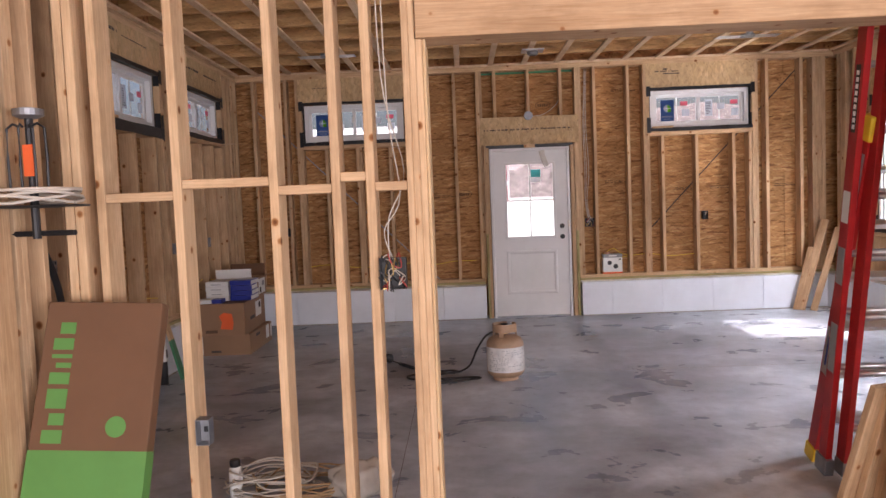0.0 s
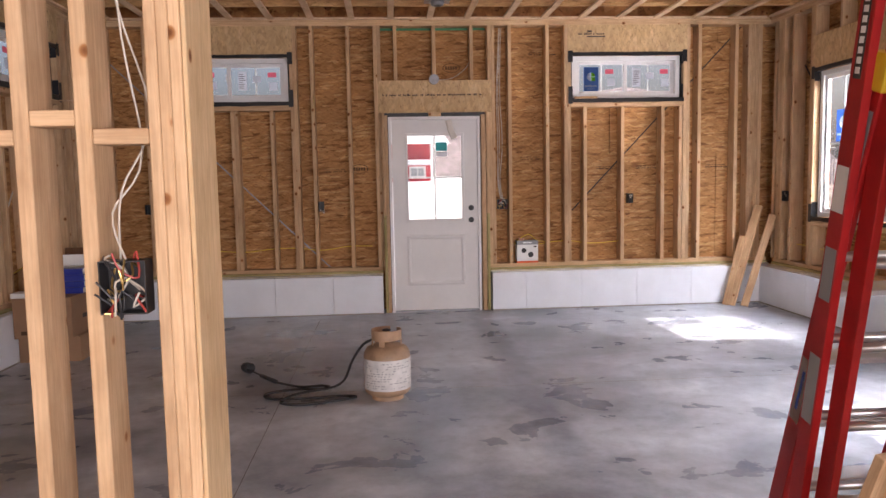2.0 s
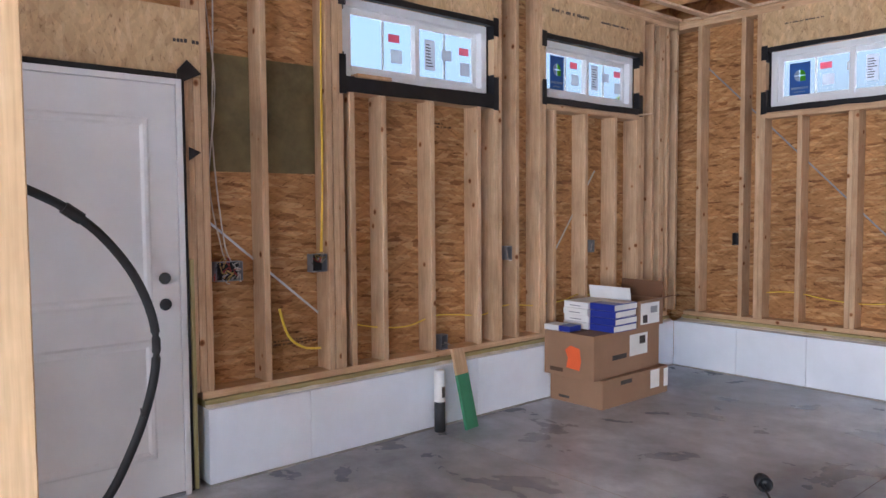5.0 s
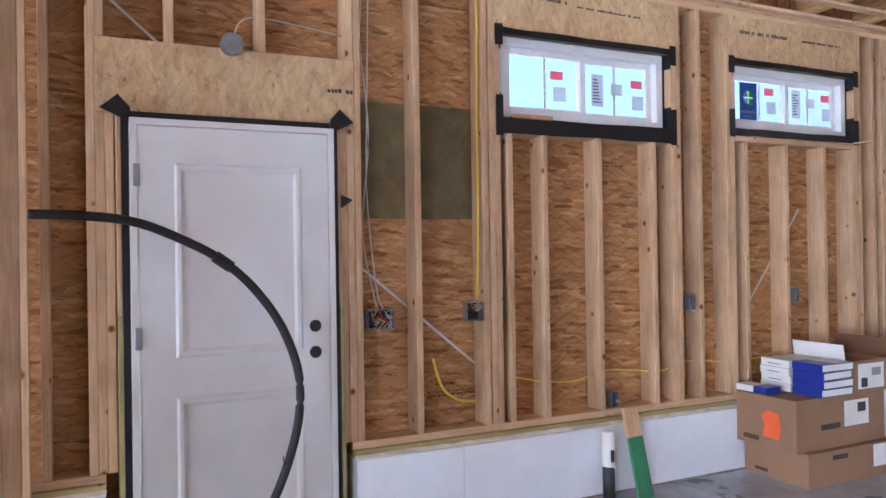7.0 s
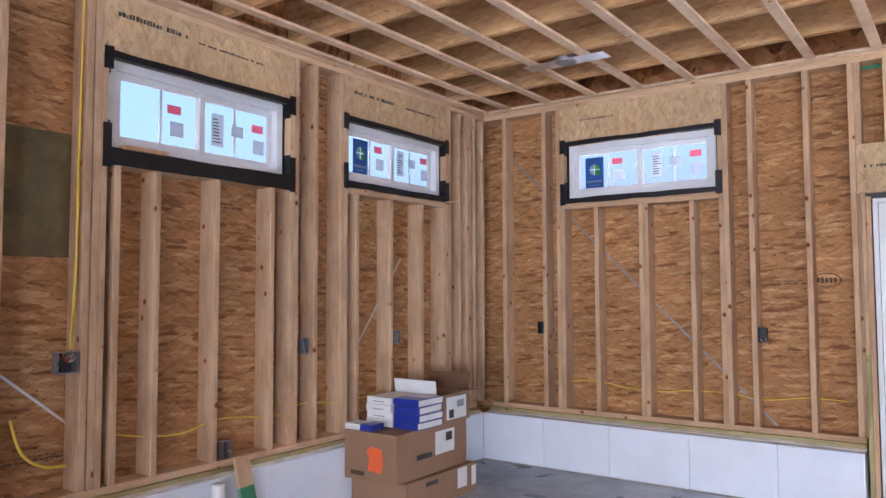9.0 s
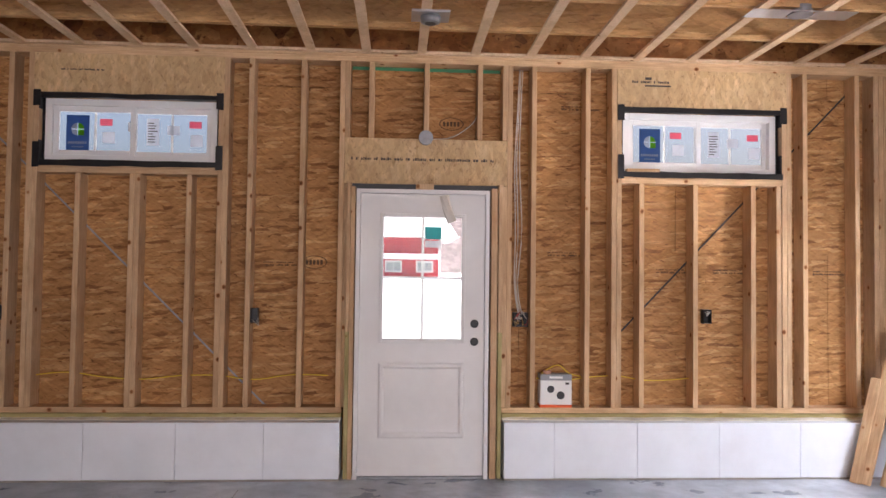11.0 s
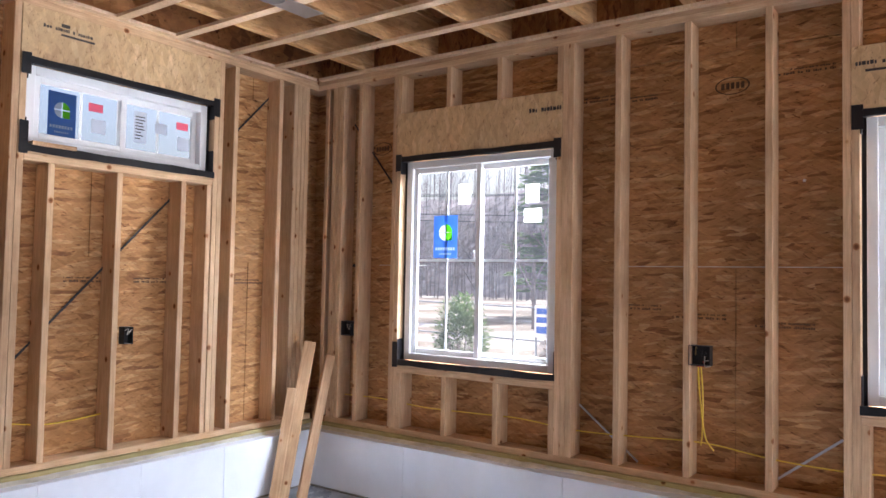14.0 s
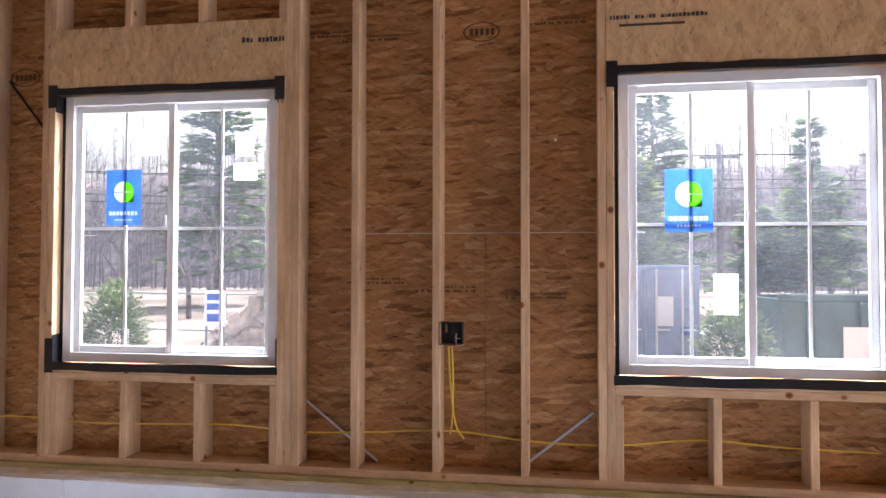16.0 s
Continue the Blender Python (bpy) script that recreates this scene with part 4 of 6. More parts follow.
for i, (a, b, c, d) in enumerate(WIN_N):
    w = slider_window("window_%d" % (i + 1), north_at(a, c), b - a, d - c, "white vinyl transom slider with manufacturer labels and black tape", (2, 1), (1, 1, 1, 1) if i == 0 else (1, 1, 1, 0))
    transom_stickers(w, b - a, True)
for i, (a, b, c, d) in enumerate(WIN_W):
    w = slider_window("window_%d" % (i + 3), west_at(a, c), b - a, d - c, "white vinyl transom slider with black flashing tape", (2, 1), (1, 1, 1, 1), 0.075 if i == 0 else 0.03)
    transom_stickers(w, b - a, i == 1)
for i, (a, b, c, d) in enumerate(WIN_E):
    w = slider_window("window_%d" % (i + 5), east_at(b, c), b - a, d - c, "tall white vinyl slider window with a blue sticker", (2, 2), (1, 1, 1, 0) if i == 0 else (1, 1, 0, 0))
    if i == 0:
        brand_sticker(w, 0.25, 0.745, 0.205, 0.3, 0.0865)
        label_sheet(w, 0.46, 1.12, 0.1, 0.14, 0.0865)
        label_sheet(w, 0.98, 1.11, 0.1, 0.12, 0.1125)
        label_sheet(w, 0.97, 0.98, 0.13, 0.09, 0.1125, (LABEL_WHITE, INK))
    else:
        brand_sticker(w, 0.24, 0.69, 0.22, 0.3, 0.0865)
        label_sheet(w, 0.42, 1.13, 0.11, 0.13, 0.0865)
        label_sheet(w, 0.46, 0.3, 0.11, 0.19, 0.0865)
        label_sheet(w, 0.98, 1.15, 0.14, 0.15, 0.1125)
        label_sheet(w, 0.95, 1.0, 0.16, 0.09, 0.1125, (LABEL_WHITE, INK))
# wood blocks left on window ledges
tagged(part("wood_offcut", box(2.62, 2.87, NY - 0.02, NY + 0.05, 2.262, 2.285, 0.002), BOARD), "thin wooden offcut lying on the window ledge", "offcut")
tagged(part("wood_offcut", box(WX - 0.04, WX + 0.03, 6.40, 6.66, 2.238, 2.26, 0.002), BOARD), "thin wooden offcut lying on the window ledge", "offcut")
tagged(part("shim", box(WX - 0.02, WX + 0.14, 9.33, 9.36, 2.229, 2.24, 0.001), STRAP), "thin wooden shim poking out over the sill", "shim")


# ---------- doors ----------
def raised_panel(u0, u1, z0, z1, y):
    # a moulded frame: a ring that stands out, with a sloped inside
    bm = bmesh.new()
    rings = []
    for off, dep in ((0.0, 0.0), (0.012, -0.007), (0.028, -0.007), (0.045, 0.002)):
        rings.append([bm.verts.new(c) for c in ((u0 + off, y + dep, z0 + off), (u1 - off, y + dep, z0 + off), (u1 - off, y + dep, z1 - off), (u0 + off, y + dep, z1 - off))])
    for ra, rb in zip(rings, rings[1:]):
        for k in range(4):
            bm.faces.new((ra[k], ra[(k + 1) % 4], rb[(k + 1) % 4], rb[k]))
    bmesh.ops.recalc_face_normals(bm, faces=bm.faces[:])
    return bm


def entry_door(name, m, w, h, label, glazed):
    door = thing(name, m, label, "door", kind="structure")
    j = 0.03
    for nm, b in (("door_jamb", (0, j, 0.0, 0.14, 0, h)), ("door_jamb", (w - j, w, 0.0, 0.14, 0, h)), ("door_head", (j, w - j, 0.0, 0.14, h - j, h))):
        part(nm, box(*b, 0.002), DOOR_WHITE, door)
    part("threshold", box(j, w - j, 0.0, 0.14, 0.0005, 0.02, 0.003), STEEL, door, "dull metal threshold")
    y0, y1 = (0.02, 0.064) if glazed else (0.004, 0.048)
    a, b, zb, zt = j + 0.003, w - j - 0.003, 0.022, h - j - 0.003
    if glazed:
        g = (a + 0.165, b - 0.165, 1.0, 1.885)
        bm = bmesh.new()
        for p, q, c, d in holed(a, b, zb, zt, [g]):
            add_box(bm, p, q, y0, y1, c, d)
        slab = part("door_slab", bm, DOOR_WHITE, door)
        t = 0.025
        for bb in ((g[0] - t, g[0], g[2] - t, g[3] + t), (g[1], g[1] + t, g[2] - t, g[3] + t), (g[0], g[1], g[2] - t, g[2]), (g[0], g[1], g[3], g[3] + t)):
            part("glass_trim", box(bb[0], bb[1], y0 - 0.01, y0 + 0.004, bb[2], bb[3], 0.003), DOOR_WHITE, slab)
        pane = part("pane", box(g[0], g[1], y0 + 0.018, y0 + 0.022, g[2], g[3]), GLASS, slab)
        pane.visible_shadow = False
        cx, cz = (g[0] + g[1]) / 2, g[2] + (g[3] - g[2]) * 0.5
        part("glazing_bar", box(cx - 0.009, cx + 0.009, y0 + 0.024, y0 + 0.032, g[2], g[3]), DOOR_WHITE, slab)
        part("glazing_bar", box(g[0], g[1], y0 + 0.0242, y0 + 0.0318, cz - 0.009, cz + 0.009), DOOR_WHITE, slab)
        part("raised_panel", raised_panel(a + 0.14, b - 0.14, 0.29, 0.83, y0 - 0.001), DOOR_WHITE, slab)
        sticker(door, g[0] + 0.3, g[0] + 0.42, g[3] - 0.16, g[3] - 0.07, LABEL_TEAL, y0 + 0.017)
        label_sheet(door, g[0] + 0.3, g[3] - 0.22, 0.12, 0.05, y0 + 0.017)
        # a crumpled plastic tag that hangs from the top edge
        bm = tube([(b - 0.30, y0 - 0.012, zt - 0.01), (b - 0.28, y0 - 0.02, zt - 0.1), (b - 0.24, y0 - 0.018, zt - 0.2)], 0.035, 7, 4)
        bm.transform(Matrix.Translation((0, (y0 - 0.016) * 0.7, 0)) @ Matrix.Diagonal((1, 0.3, 1, 1)))
        part("plastic_tag", bm, FILM, door, "crumpled clear plastic tag")
        knob_x = b - 0.07
    else:
        slab = part("door_slab", box(a, b, y0, y1, zb, zt, 0.002), DOOR_WHITE, door)
        part("raised_panel", raised_panel(a + 0.155, b - 0.135, 1.0, 1.9, y0 - 0.001), DOOR_WHITE, slab)
        part("raised_panel", raised_panel(a + 0.155, b - 0.135, 0.22, 0.82, y0 - 0.001), DOOR_WHITE, slab)
        for z in (0.24, 1.1, 1.84):
            part("hinge", box(j - 0.018, j + 0.012, -0.008, 0.006, z - 0.05, z + 0.05, 0.003), STEEL, door, "dull steel hinge")
        knob_x = b - 0.075
    for z in (0.985, 1.115):
        bm = lathe([(0.03, 0.0), (0.03, 0.004), (0.026, 0.012), (0.012, 0.014)], 24, "Y")
        bm.transform(Matrix.Scale(-1, 4, (0, 1, 0)))
        bmesh.ops.recalc_face_normals(bm, faces=bm.faces[:])
        part("lock_bore", bm, BLACK, slab, "round black lock fitting", at=Matrix.Translation((knob_x, y0, z)))
    return door


door_1 = entry_door("door_1", pose(0.602, 9.842, 0.0), 0.968, 2.083, "white half-glazed entry door with a raised lower panel", True)
door_2 = entry_door("door_2", pose(-2.42, 4.355, 0.0, 0, 0, 90), 0.95, 2.1, "white two-panel door closed, with bare lock bores", False)
# black fillers for the dark gaps round the door frames, stopping light leaks
for bb in ((0.556, 0.601, 9.93, NY + D + 0.02, 0.0, 2.13), (1.571, 1.637, 9.93, NY + D + 0.02, 0.0, 2.13), (0.601, 1.571, 9.93, NY + D + 0.02, 2.084, 2.13)):
    part("gap_packing", box(*bb), TAPE, wall_north)
for bb in ((WX - D - 0.03, WX - 0.085, 4.345, 4.354, 0.0, 2.13), (WX - D - 0.03, WX - 0.085, 5.306, 5.336, 0.0, 2.13), (WX - D - 0.03, WX - 0.085, 4.354, 5.306, 2.101, 2.13)):
    part("gap_packing", box(*bb), TAPE, wall_west)
part("door_packer", box(0.563, 0.594, 9.85, 9.929, 0.0, 2.1, 0.002), BOARD, wall_north, "pale packing strip beside the door frame")
part("door_packer", box(1.584, 1.63, 9.85, 9.929, 0.0, 2.1, 0.002), BOARD, wall_north, "pale packing strip beside the door frame")
part("shim", box(1.03, 1.16, 9.85, 9.904, 2.085, 2.128, 0.002), PINE, wall_north, "wooden shim over the door")
# tape round the doors
for parent, boxes in ((wall_north, ((0.60, 1.58, 9.905, 9.93, 2.086, 2.104),)), (wall_west, ((WX - 0.08, WX + 0.06, 4.32, 5.33, 2.102, 2.131), (WX - 0.08, WX + 0.05, 4.323, 4.353, 0.0, 2.1), (WX - 0.08, WX + 0.05, 5.306, 5.334, 0.0, 2.1)))):
    for bb in boxes:
        part("flashing_tape", box(*bb), TAPE, parent)
for y, s in ((4.31, -1), (5.345, 1)):
    bm = bmesh.new()
    q = [(WX + 0.066, y - s * 0.06, 2.075), (WX + 0.064, y + s * 0.075, 2.14), (WX + 0.064, y + s * 0.0, 2.205), (WX + 0.066, y - s * 0.05, 2.15)]
    vs = [bm.verts.new(c) for c in q] + [bm.verts.new((c[0] - 0.006, c[1], c[2])) for c in q]
    bm.faces.new(vs[:4]), bm.faces.new(vs[7:3:-1])
    for k in range(4):
        bm.faces.new((vs[k], vs[(k + 1) % 4], vs[4 + (k + 1) % 4], vs[4 + k]))
    bmesh.ops.recalc_face_normals(bm, faces=bm.faces[:])
    part("flashing_tape", bm, TAPE, wall_west, "folded flap of black tape")

bm = bmesh.new()
q = [(5.345, 1.77), (5.345, 1.70), (5.41, 1.745)]
vs = [bm.verts.new((WX + 0.062, y, z)) for y, z in q] + [bm.verts.new((WX + 0.057, y, z)) for y, z in q]
bm.faces.new(vs[:3]), bm.faces.new(vs[5:2:-1])
for k in range(3):
    bm.faces.new((vs[k], vs[(k + 1) % 3], vs[3 + (k + 1) % 3], vs[3 + k]))
bmesh.ops.recalc_face_normals(bm, faces=bm.faces[:])
part("flashing_tape", bm, TAPE, wall_west, "torn end of black tape")

# ---------- floor joint ----------
part("saw_joint", box(-0.15, -0.1475, 4.2, 9.6, 0.0002, 0.0012), STAMP, floor, "fine sawn control joint")
part("saw_joint", box(WX + 0.1, EX - 0.2, 6.9, 6.903, 0.0002, 0.0012), CONCRETE_EDGE, floor)


# ---------- gas cylinder, hose and torch ----------
def gas_cylinder():
    t = thing("gas_cylinder", (0.55, 6.74, 0.0), "tan steel propane cylinder with a white paper label", "gas cylinder")
    prof = [(0.11, 0.028), (0.135, 0.04), (0.149, 0.056), (0.153, 0.074), (0.153, 0.28), (0.148, 0.308), (0.132, 0.335), (0.1, 0.354), (0.05, 0.365), (0.03, 0.37)]
    part("tank", lathe(prof, 40), TAN_PAINT, t, smooth=True)
    part("foot_ring", lathe([(0.098, 0.0), (0.104, 0.0), (0.104, 0.05), (0.098, 0.05)], 32), TAN_PAINT, t)
    bm = bmesh.new()
    for z0, z1, a0, a1 in ((0.078, 0.276, -2.9, 2.4),):
        n = 36
        ring = [[bm.verts.new((0.1542 * math.cos(a0 + (a1 - a0) * k / n), 0.1542 * math.sin(a0 + (a1 - a0) * k / n), z)) for k in range(n + 1)] for z in (z0, z1)]
        for k in range(n):
            bm.faces.new((ring[0][k], ring[0][k + 1], ring[1][k + 1], ring[1][k]))
    lab = part("label", bm, plain("scuffed_label", (0.62, 0.61, 0.6), 0.6, vary=0.12, scale=14), t, "scuffed white wrap-round label", smooth=True)
    bm = bmesh.new()
    rng = random.Random(3)
    for row in range(11):
        a = -2.6
        while a < 2.1:
            w = rng.uniform(0.05, 0.3)
            if rng.random() < 0.55:
                z = 0.094 + row * 0.0158
                p = [(0.1548 * math.cos(q), 0.1548 * math.sin(q)) for q in (a, a + w)]
                bm.faces.new([bm.verts.new(c) for c in ((*p[0], z), (*p[1], z), (*p[1], z + 0.006), (*p[0], z + 0.006))])
            a += w + 0.06
    part("label_print", bm, GREYPAPER, lab)["kind"] = "stuff"
    # collar: a ring with two handle gaps
    bm = bmesh.new()
    n = 48
    for k in range(n):
        a = 2 * math.pi * k / n
        top = 0.455
        if 6 <= k < 10:
            continue
        low = 0.34 if k % 16 < 3 or 22 <= k < 27 else 0.39
        b = 2 * math.pi * (k + 1) / n
        q = []
        for r in (0.094, 0.099):
            for ang, z in ((a, low), (b, low), (b, top), (a, top)):
                q.append(bm.verts.new((r * math.cos(ang), r * math.sin(ang), z)))
        for f in ((0, 1, 2, 3), (7, 6, 5, 4), (0, 4, 5, 1), (1, 5, 6, 2), (2, 6, 7, 3), (3, 7, 4, 0)):
            bm.faces.new([q[i] for i in f])
    bmesh.ops.remove_doubles(bm, verts=bm.verts[:], dist=0.0004)
    part("collar", bm, TAN_PAINT, t)
    valve = part("valve", lathe([(0.022, 0.365), (0.022, 0.385), (0.014, 0.39), (0.014, 0.42), (0.02, 0.425), (0.02, 0.44)], 20), BRASS, t, smooth=True)
    part("valve_outlet", tube([(0.0, 0, 0.405), (-0.05, -0.02, 0.405)], 0.012, 10, 2), BRASS, valve)
    part("hand_wheel", lathe([(0.004, 0.44), (0.028, 0.444), (0.03, 0.452), (0.004, 0.458)], 18), BLACK, valve)
    return t


gas_cylinder()
torch = thing("gas_torch", (0.0, 7.04, 0.0), "black gas torch with a coiled rubber hose on the slab", "torch")
hose = [(0.49, -0.32, 0.40), (0.40, -0.30, 0.36), (0.32, -0.26, 0.24), (0.25, -0.16, 0.08), (0.12, -0.08, 0.009), (-0.08, -0.06, 0.009), (-0.26, -0.14, 0.009), (-0.22, -0.26, 0.009),
        (0.0, -0.28, 0.009), (0.26, -0.26, 0.009), (0.34, -0.3, 0.01), (0.2, -0.36, 0.009), (0.0, -0.42, 0.009), (-0.14, -0.36, 0.01), (-0.06, -0.22, 0.02), (0.14, -0.1, 0.022), (0.1, 0.0, 0.012), (-0.06, 0.0, 0.01), (-0.25, 0.14, 0.012)]
part("hose", tube(hose, 0.0085, 8, 6), RUBBER, torch, smooth=True)
part("grip", tube([(-0.24, 0.13, 0.016), (-0.37, 0.29, 0.022)], 0.015, 10, 3), RUBBER, torch, smooth=True)
part("wand", tube([(-0.36, 0.28, 0.022), (-0.5, 0.46, 0.032), (-0.56, 0.54, 0.04)], 0.006, 8, 4), BLACK, torch, smooth=True)
bm = lathe([(0.012, 0.0), (0.034, 0.02), (0.04, 0.05), (0.04, 0.1), (0.034, 0.1), (0.03, 0.05)], 20)
part("burner", bm, BLACK, torch, "sooty round burner cup", smooth=True, at=pose(-0.54, 0.51, 0.042, 90, 0, 42))


# ---------- cartons by the west wall ----------
def carton(name, x0, x1, y0, y1, z0, z1, label, mat=None, turn=0.0, category="carton"):
    mat = mat or KRAFT
    cx, cy = (x0 + x1) / 2, (y0 + y1) / 2
    t = thing(name, pose(cx, cy, z0, 0, 0, turn), label, category)
    a, b, h = (x1 - x0) / 2, (y1 - y0) / 2, z1 - z0
    part("body", box(-a, a, -b, b, 0, h, 0.004, 2), mat, t)
    return t, a, b, h


c1, a, b, h = carton("carton", -2.43, -1.945, 8.10, 8.93, 0.0, 0.21, "brown corrugated carton on the slab under another carton")
part("shipping_label", box(a, a + 0.001, 0.18, 0.3, 0.06, 0.2), PAPER, c1, "white shipping label")
part("shipping_label", box(a, a + 0.001, 0.36, 0.42, 0.05, 0.19), PAPER, c1)
part("print", box(a, a + 0.0008, -0.2, -0.06, 0.15, 0.18), INK, c1)
part("print", box(-0.16, -0.06, -b - 0.0008, -b, 0.03, 0.05), INK, c1)
c2, a, b, h = carton("carton", -2.435, -1.985, 8.03, 8.88, 0.211, 0.535, "brown corrugated carton with an orange paint blaze and a white label", turn=1.5)
bm = bmesh.new()
q = [(-0.02, 0.07), (0.1, 0.06), (0.115, 0.13), (0.1, 0.22), (0.02, 0.235), (-0.03, 0.2), (-0.005, 0.14)]
bm.faces.new([bm.verts.new((x, -b - 0.001, z)) for x, z in q])
part("paint_blaze", bm, ORANGE, c2, "sprayed orange patch")
part("shipping_label", box(a, a + 0.001, 0.02, 0.26, 0.12, 0.28), PAPER, c2, "white shipping label")
part("label_print", box(a + 0.001, a + 0.0016, 0.15, 0.23, 0.2, 0.26), INK, c2)
part("print", box(a, a + 0.0008, -0.2, -0.02, 0.12, 0.155), INK, c2)
part("print", box(-0.17, -0.05, -b - 0.0008, -b, 0.03, 0.06), STAMP, c2)
part("tape_seam", box(-0.03, 0.03, -b + 0.01, b - 0.01, h, h + 0.0006), KRAFT_D, c2)
# blue and white boxes of fixings, stacked
for k in range(4):
    t, a, b, h = carton("fixings_box", -2.17, -1.955 + 0.006 * (k % 2), 8.24, 8.52, 0.537 + 0.052 * k, 0.587 + 0.052 * k, "navy and white card box of fixings in a stack", BLUE_CARD, 2.0 * (k % 3), "box")
    t["group"] = "stack of fixings boxes"
    part("white_end", box(a, a + 0.001, -b + 0.002, b - 0.002, 0.006, 0.045), PAPER, t, "white printed end")
    part("white_top", box(-a + 0.01, a - 0.01, -b * 0.1, b - 0.01, h, h + 0.001), PAPER, t)
for k in range(4):
    t, a, b, h = carton("parts_box", -2.42, -2.185, 8.24 + 0.01 * (k % 2), 8.54, 0.537 + 0.05 * k, 0.586 + 0.05 * k, "white card box in a low stack", PAPER, -1.0 * k, "box")
    t["group"] = "stack of white boxes"
    part("print", box(-a * 0.5, a * 0.4, -b - 0.0008, -b, 0.015, 0.022), GREYPAPER, t)
t, a, b, h = carton("fixings_box", -2.44, -2.2, 8.04, 8.17, 0.537, 0.578, "flat white and blue card box on the carton", PAPER, 1, "box")
part("blue_end", box(0.02, a + 0.001, -b - 0.001, b + 0.001, 0.002, h + 0.001), BLUE_CARD, t)
# an open carton with its flaps up
oc = thing("open_carton", (-2.17, 8.725, 0.537), "open brown carton with raised flaps behind the boxes", "carton")
bm = bmesh.new()
for bb in ((-0.2, 0.2, -0.17, -0.164, 0, 0.2), (-0.2, 0.2, 0.164, 0.17, 0, 0.2), (-0.2, -0.194, -0.164, 0.164, 0, 0.2), (0.194, 0.2, -0.164, 0.164, 0, 0.2), (-0.194, 0.194, -0.164, 0.164, 0, 0.006)):
    add_box(bm, *bb)
part("body", bm, KRAFT, oc)
part("flap", box(-0.19, 0.19, -0.003, 0.003, 0, 0.13), KRAFT_D, oc, at=pose(0, 0.167, 0.2, -8, 0, 0))
part("flap", box(-0.19, 0.19, -0.003, 0.003, 0, 0.1), PAPER, oc, at=pose(-0.05, -0.167, 0.2, 10, 0, 0))
part("flap", box(-0.003, 0.003, -0.15, 0.15, 0, 0.16), KRAFT, oc, at=pose(0.197, 0, 0.2, 0, 75, 0))
part("shipping_label", box(0.2, 0.201, -0.13, 0.12, 0.02, 0.18), PAPER, oc, "crumpled white label")
part("label_print", box(0.201, 0.2016, -0.1, -0.04, 0.03, 0.09), INK, oc)
part("label_print", box(0.201, 0.2016, 0.0, 0.09, 0.1, 0.15), GREYPAPER, oc)

# green-ended board and a sealant roll leaning at the west wall
gb = thing("leaning_board", pose(-2.27, 7.13, 0.0, 0, -13.5, 8), "short board with a green painted end leaning on the wall", "board")
part("bare_end", box(-0.01, 0.01, -0.06, 0.06, 0.36, 0.53, 0.002), PINE, gb)
part("painted_end", box(-0.0105, 0.0105, -0.0605, 0.0605, 0.0, 0.36, 0.002), GREEN_PAINT, gb, "flat green painted end")
sr = thing("sealant_tube", (-2.36, 6.93, 0.0), "white and black sealant tube standing by the wall", "tube")
part("tube_body", lathe([(0.033, 0.0), (0.036, 0.004), (0.036, 0.2), (0.033, 0.204)], 20), BLACK, sr, smooth=True)
part("tube_sleeve", lathe([(0.0365, 0.2), (0.037, 0.205), (0.037, 0.4), (0.032, 0.405)], 20), PAPER, sr, "white paper sleeve", smooth=True)
part("print", box(0.034, 0.039, -0.012, 0.012, 0.23, 0.3), INK, sr)

# ---------- box of lamps on the north plate ----------
lb = thing("lamp_box", (2.095, NY + 0.06, STUD_Z), "white carton with two dark lamps printed and an orange foot", "carton")
part("body", box(-0.118, 0.118, -0.05, 0.05, 0.02, 0.2, 0.002), PAPER, lb)
part("top_band", box(-0.1185, 0.1185, -0.0505, 0.0505, 0.2, 0.245, 0.002), GREYPAPER, lb, "dark grey top band")
part("foot_band", box(-0.1185, 0.1185, -0.0505, 0.0505, 0.0, 0.02), ORANGE, lb)
for x, z, r in ((-0.04, 0.135, 0.027), (0.035, 0.09, 0.03)):
    part("lamp_picture", lathe([(r, 0), (r, 0.001)], 24, "Y"), BLACK, lb, at=Matrix.Translation((x, -0.0515, z)))
part("print", box(0.07, 0.1, -0.0508, -0.05, 0.17, 0.185), INK, lb)
part("handle_print", box(-0.05, 0.05, -0.0512, -0.0505, 0.215, 0.23), PAPER, lb)
tagged(part("tape_roll", lathe([(0.014, 0.0), (0.032, 0.0), (0.032, 0.024), (0.014, 0.024)], 22), plain("pinkish_tape", (0.55, 0.3, 0.22), 0.6), at=Matrix.Translation((2.035, NY + 0.05, STUD_Z + 0.246))), "pinkish roll of tape on the lamp box", "tape roll")

# ---------- boards leaning in the north-east corner ----------


def leaning(name, foot, top, w, th, label, mat=None, group="", spin=0.0):
    foot, top = Vector(foot), Vector(top)
    d = top - foot
    L = d.length
    q = d.to_track_quat("Z", "Y").to_matrix().to_4x4()
    ob = part(name, box(-w / 2, w / 2, -th / 2, th / 2, 0, L, 0.003), mat or PINE)
    ob.matrix_basis = Matrix.Translation(foot) @ q @ pose(0, 0, 0, 0, 0, spin)
    return tagged(ob, label, "board", group)


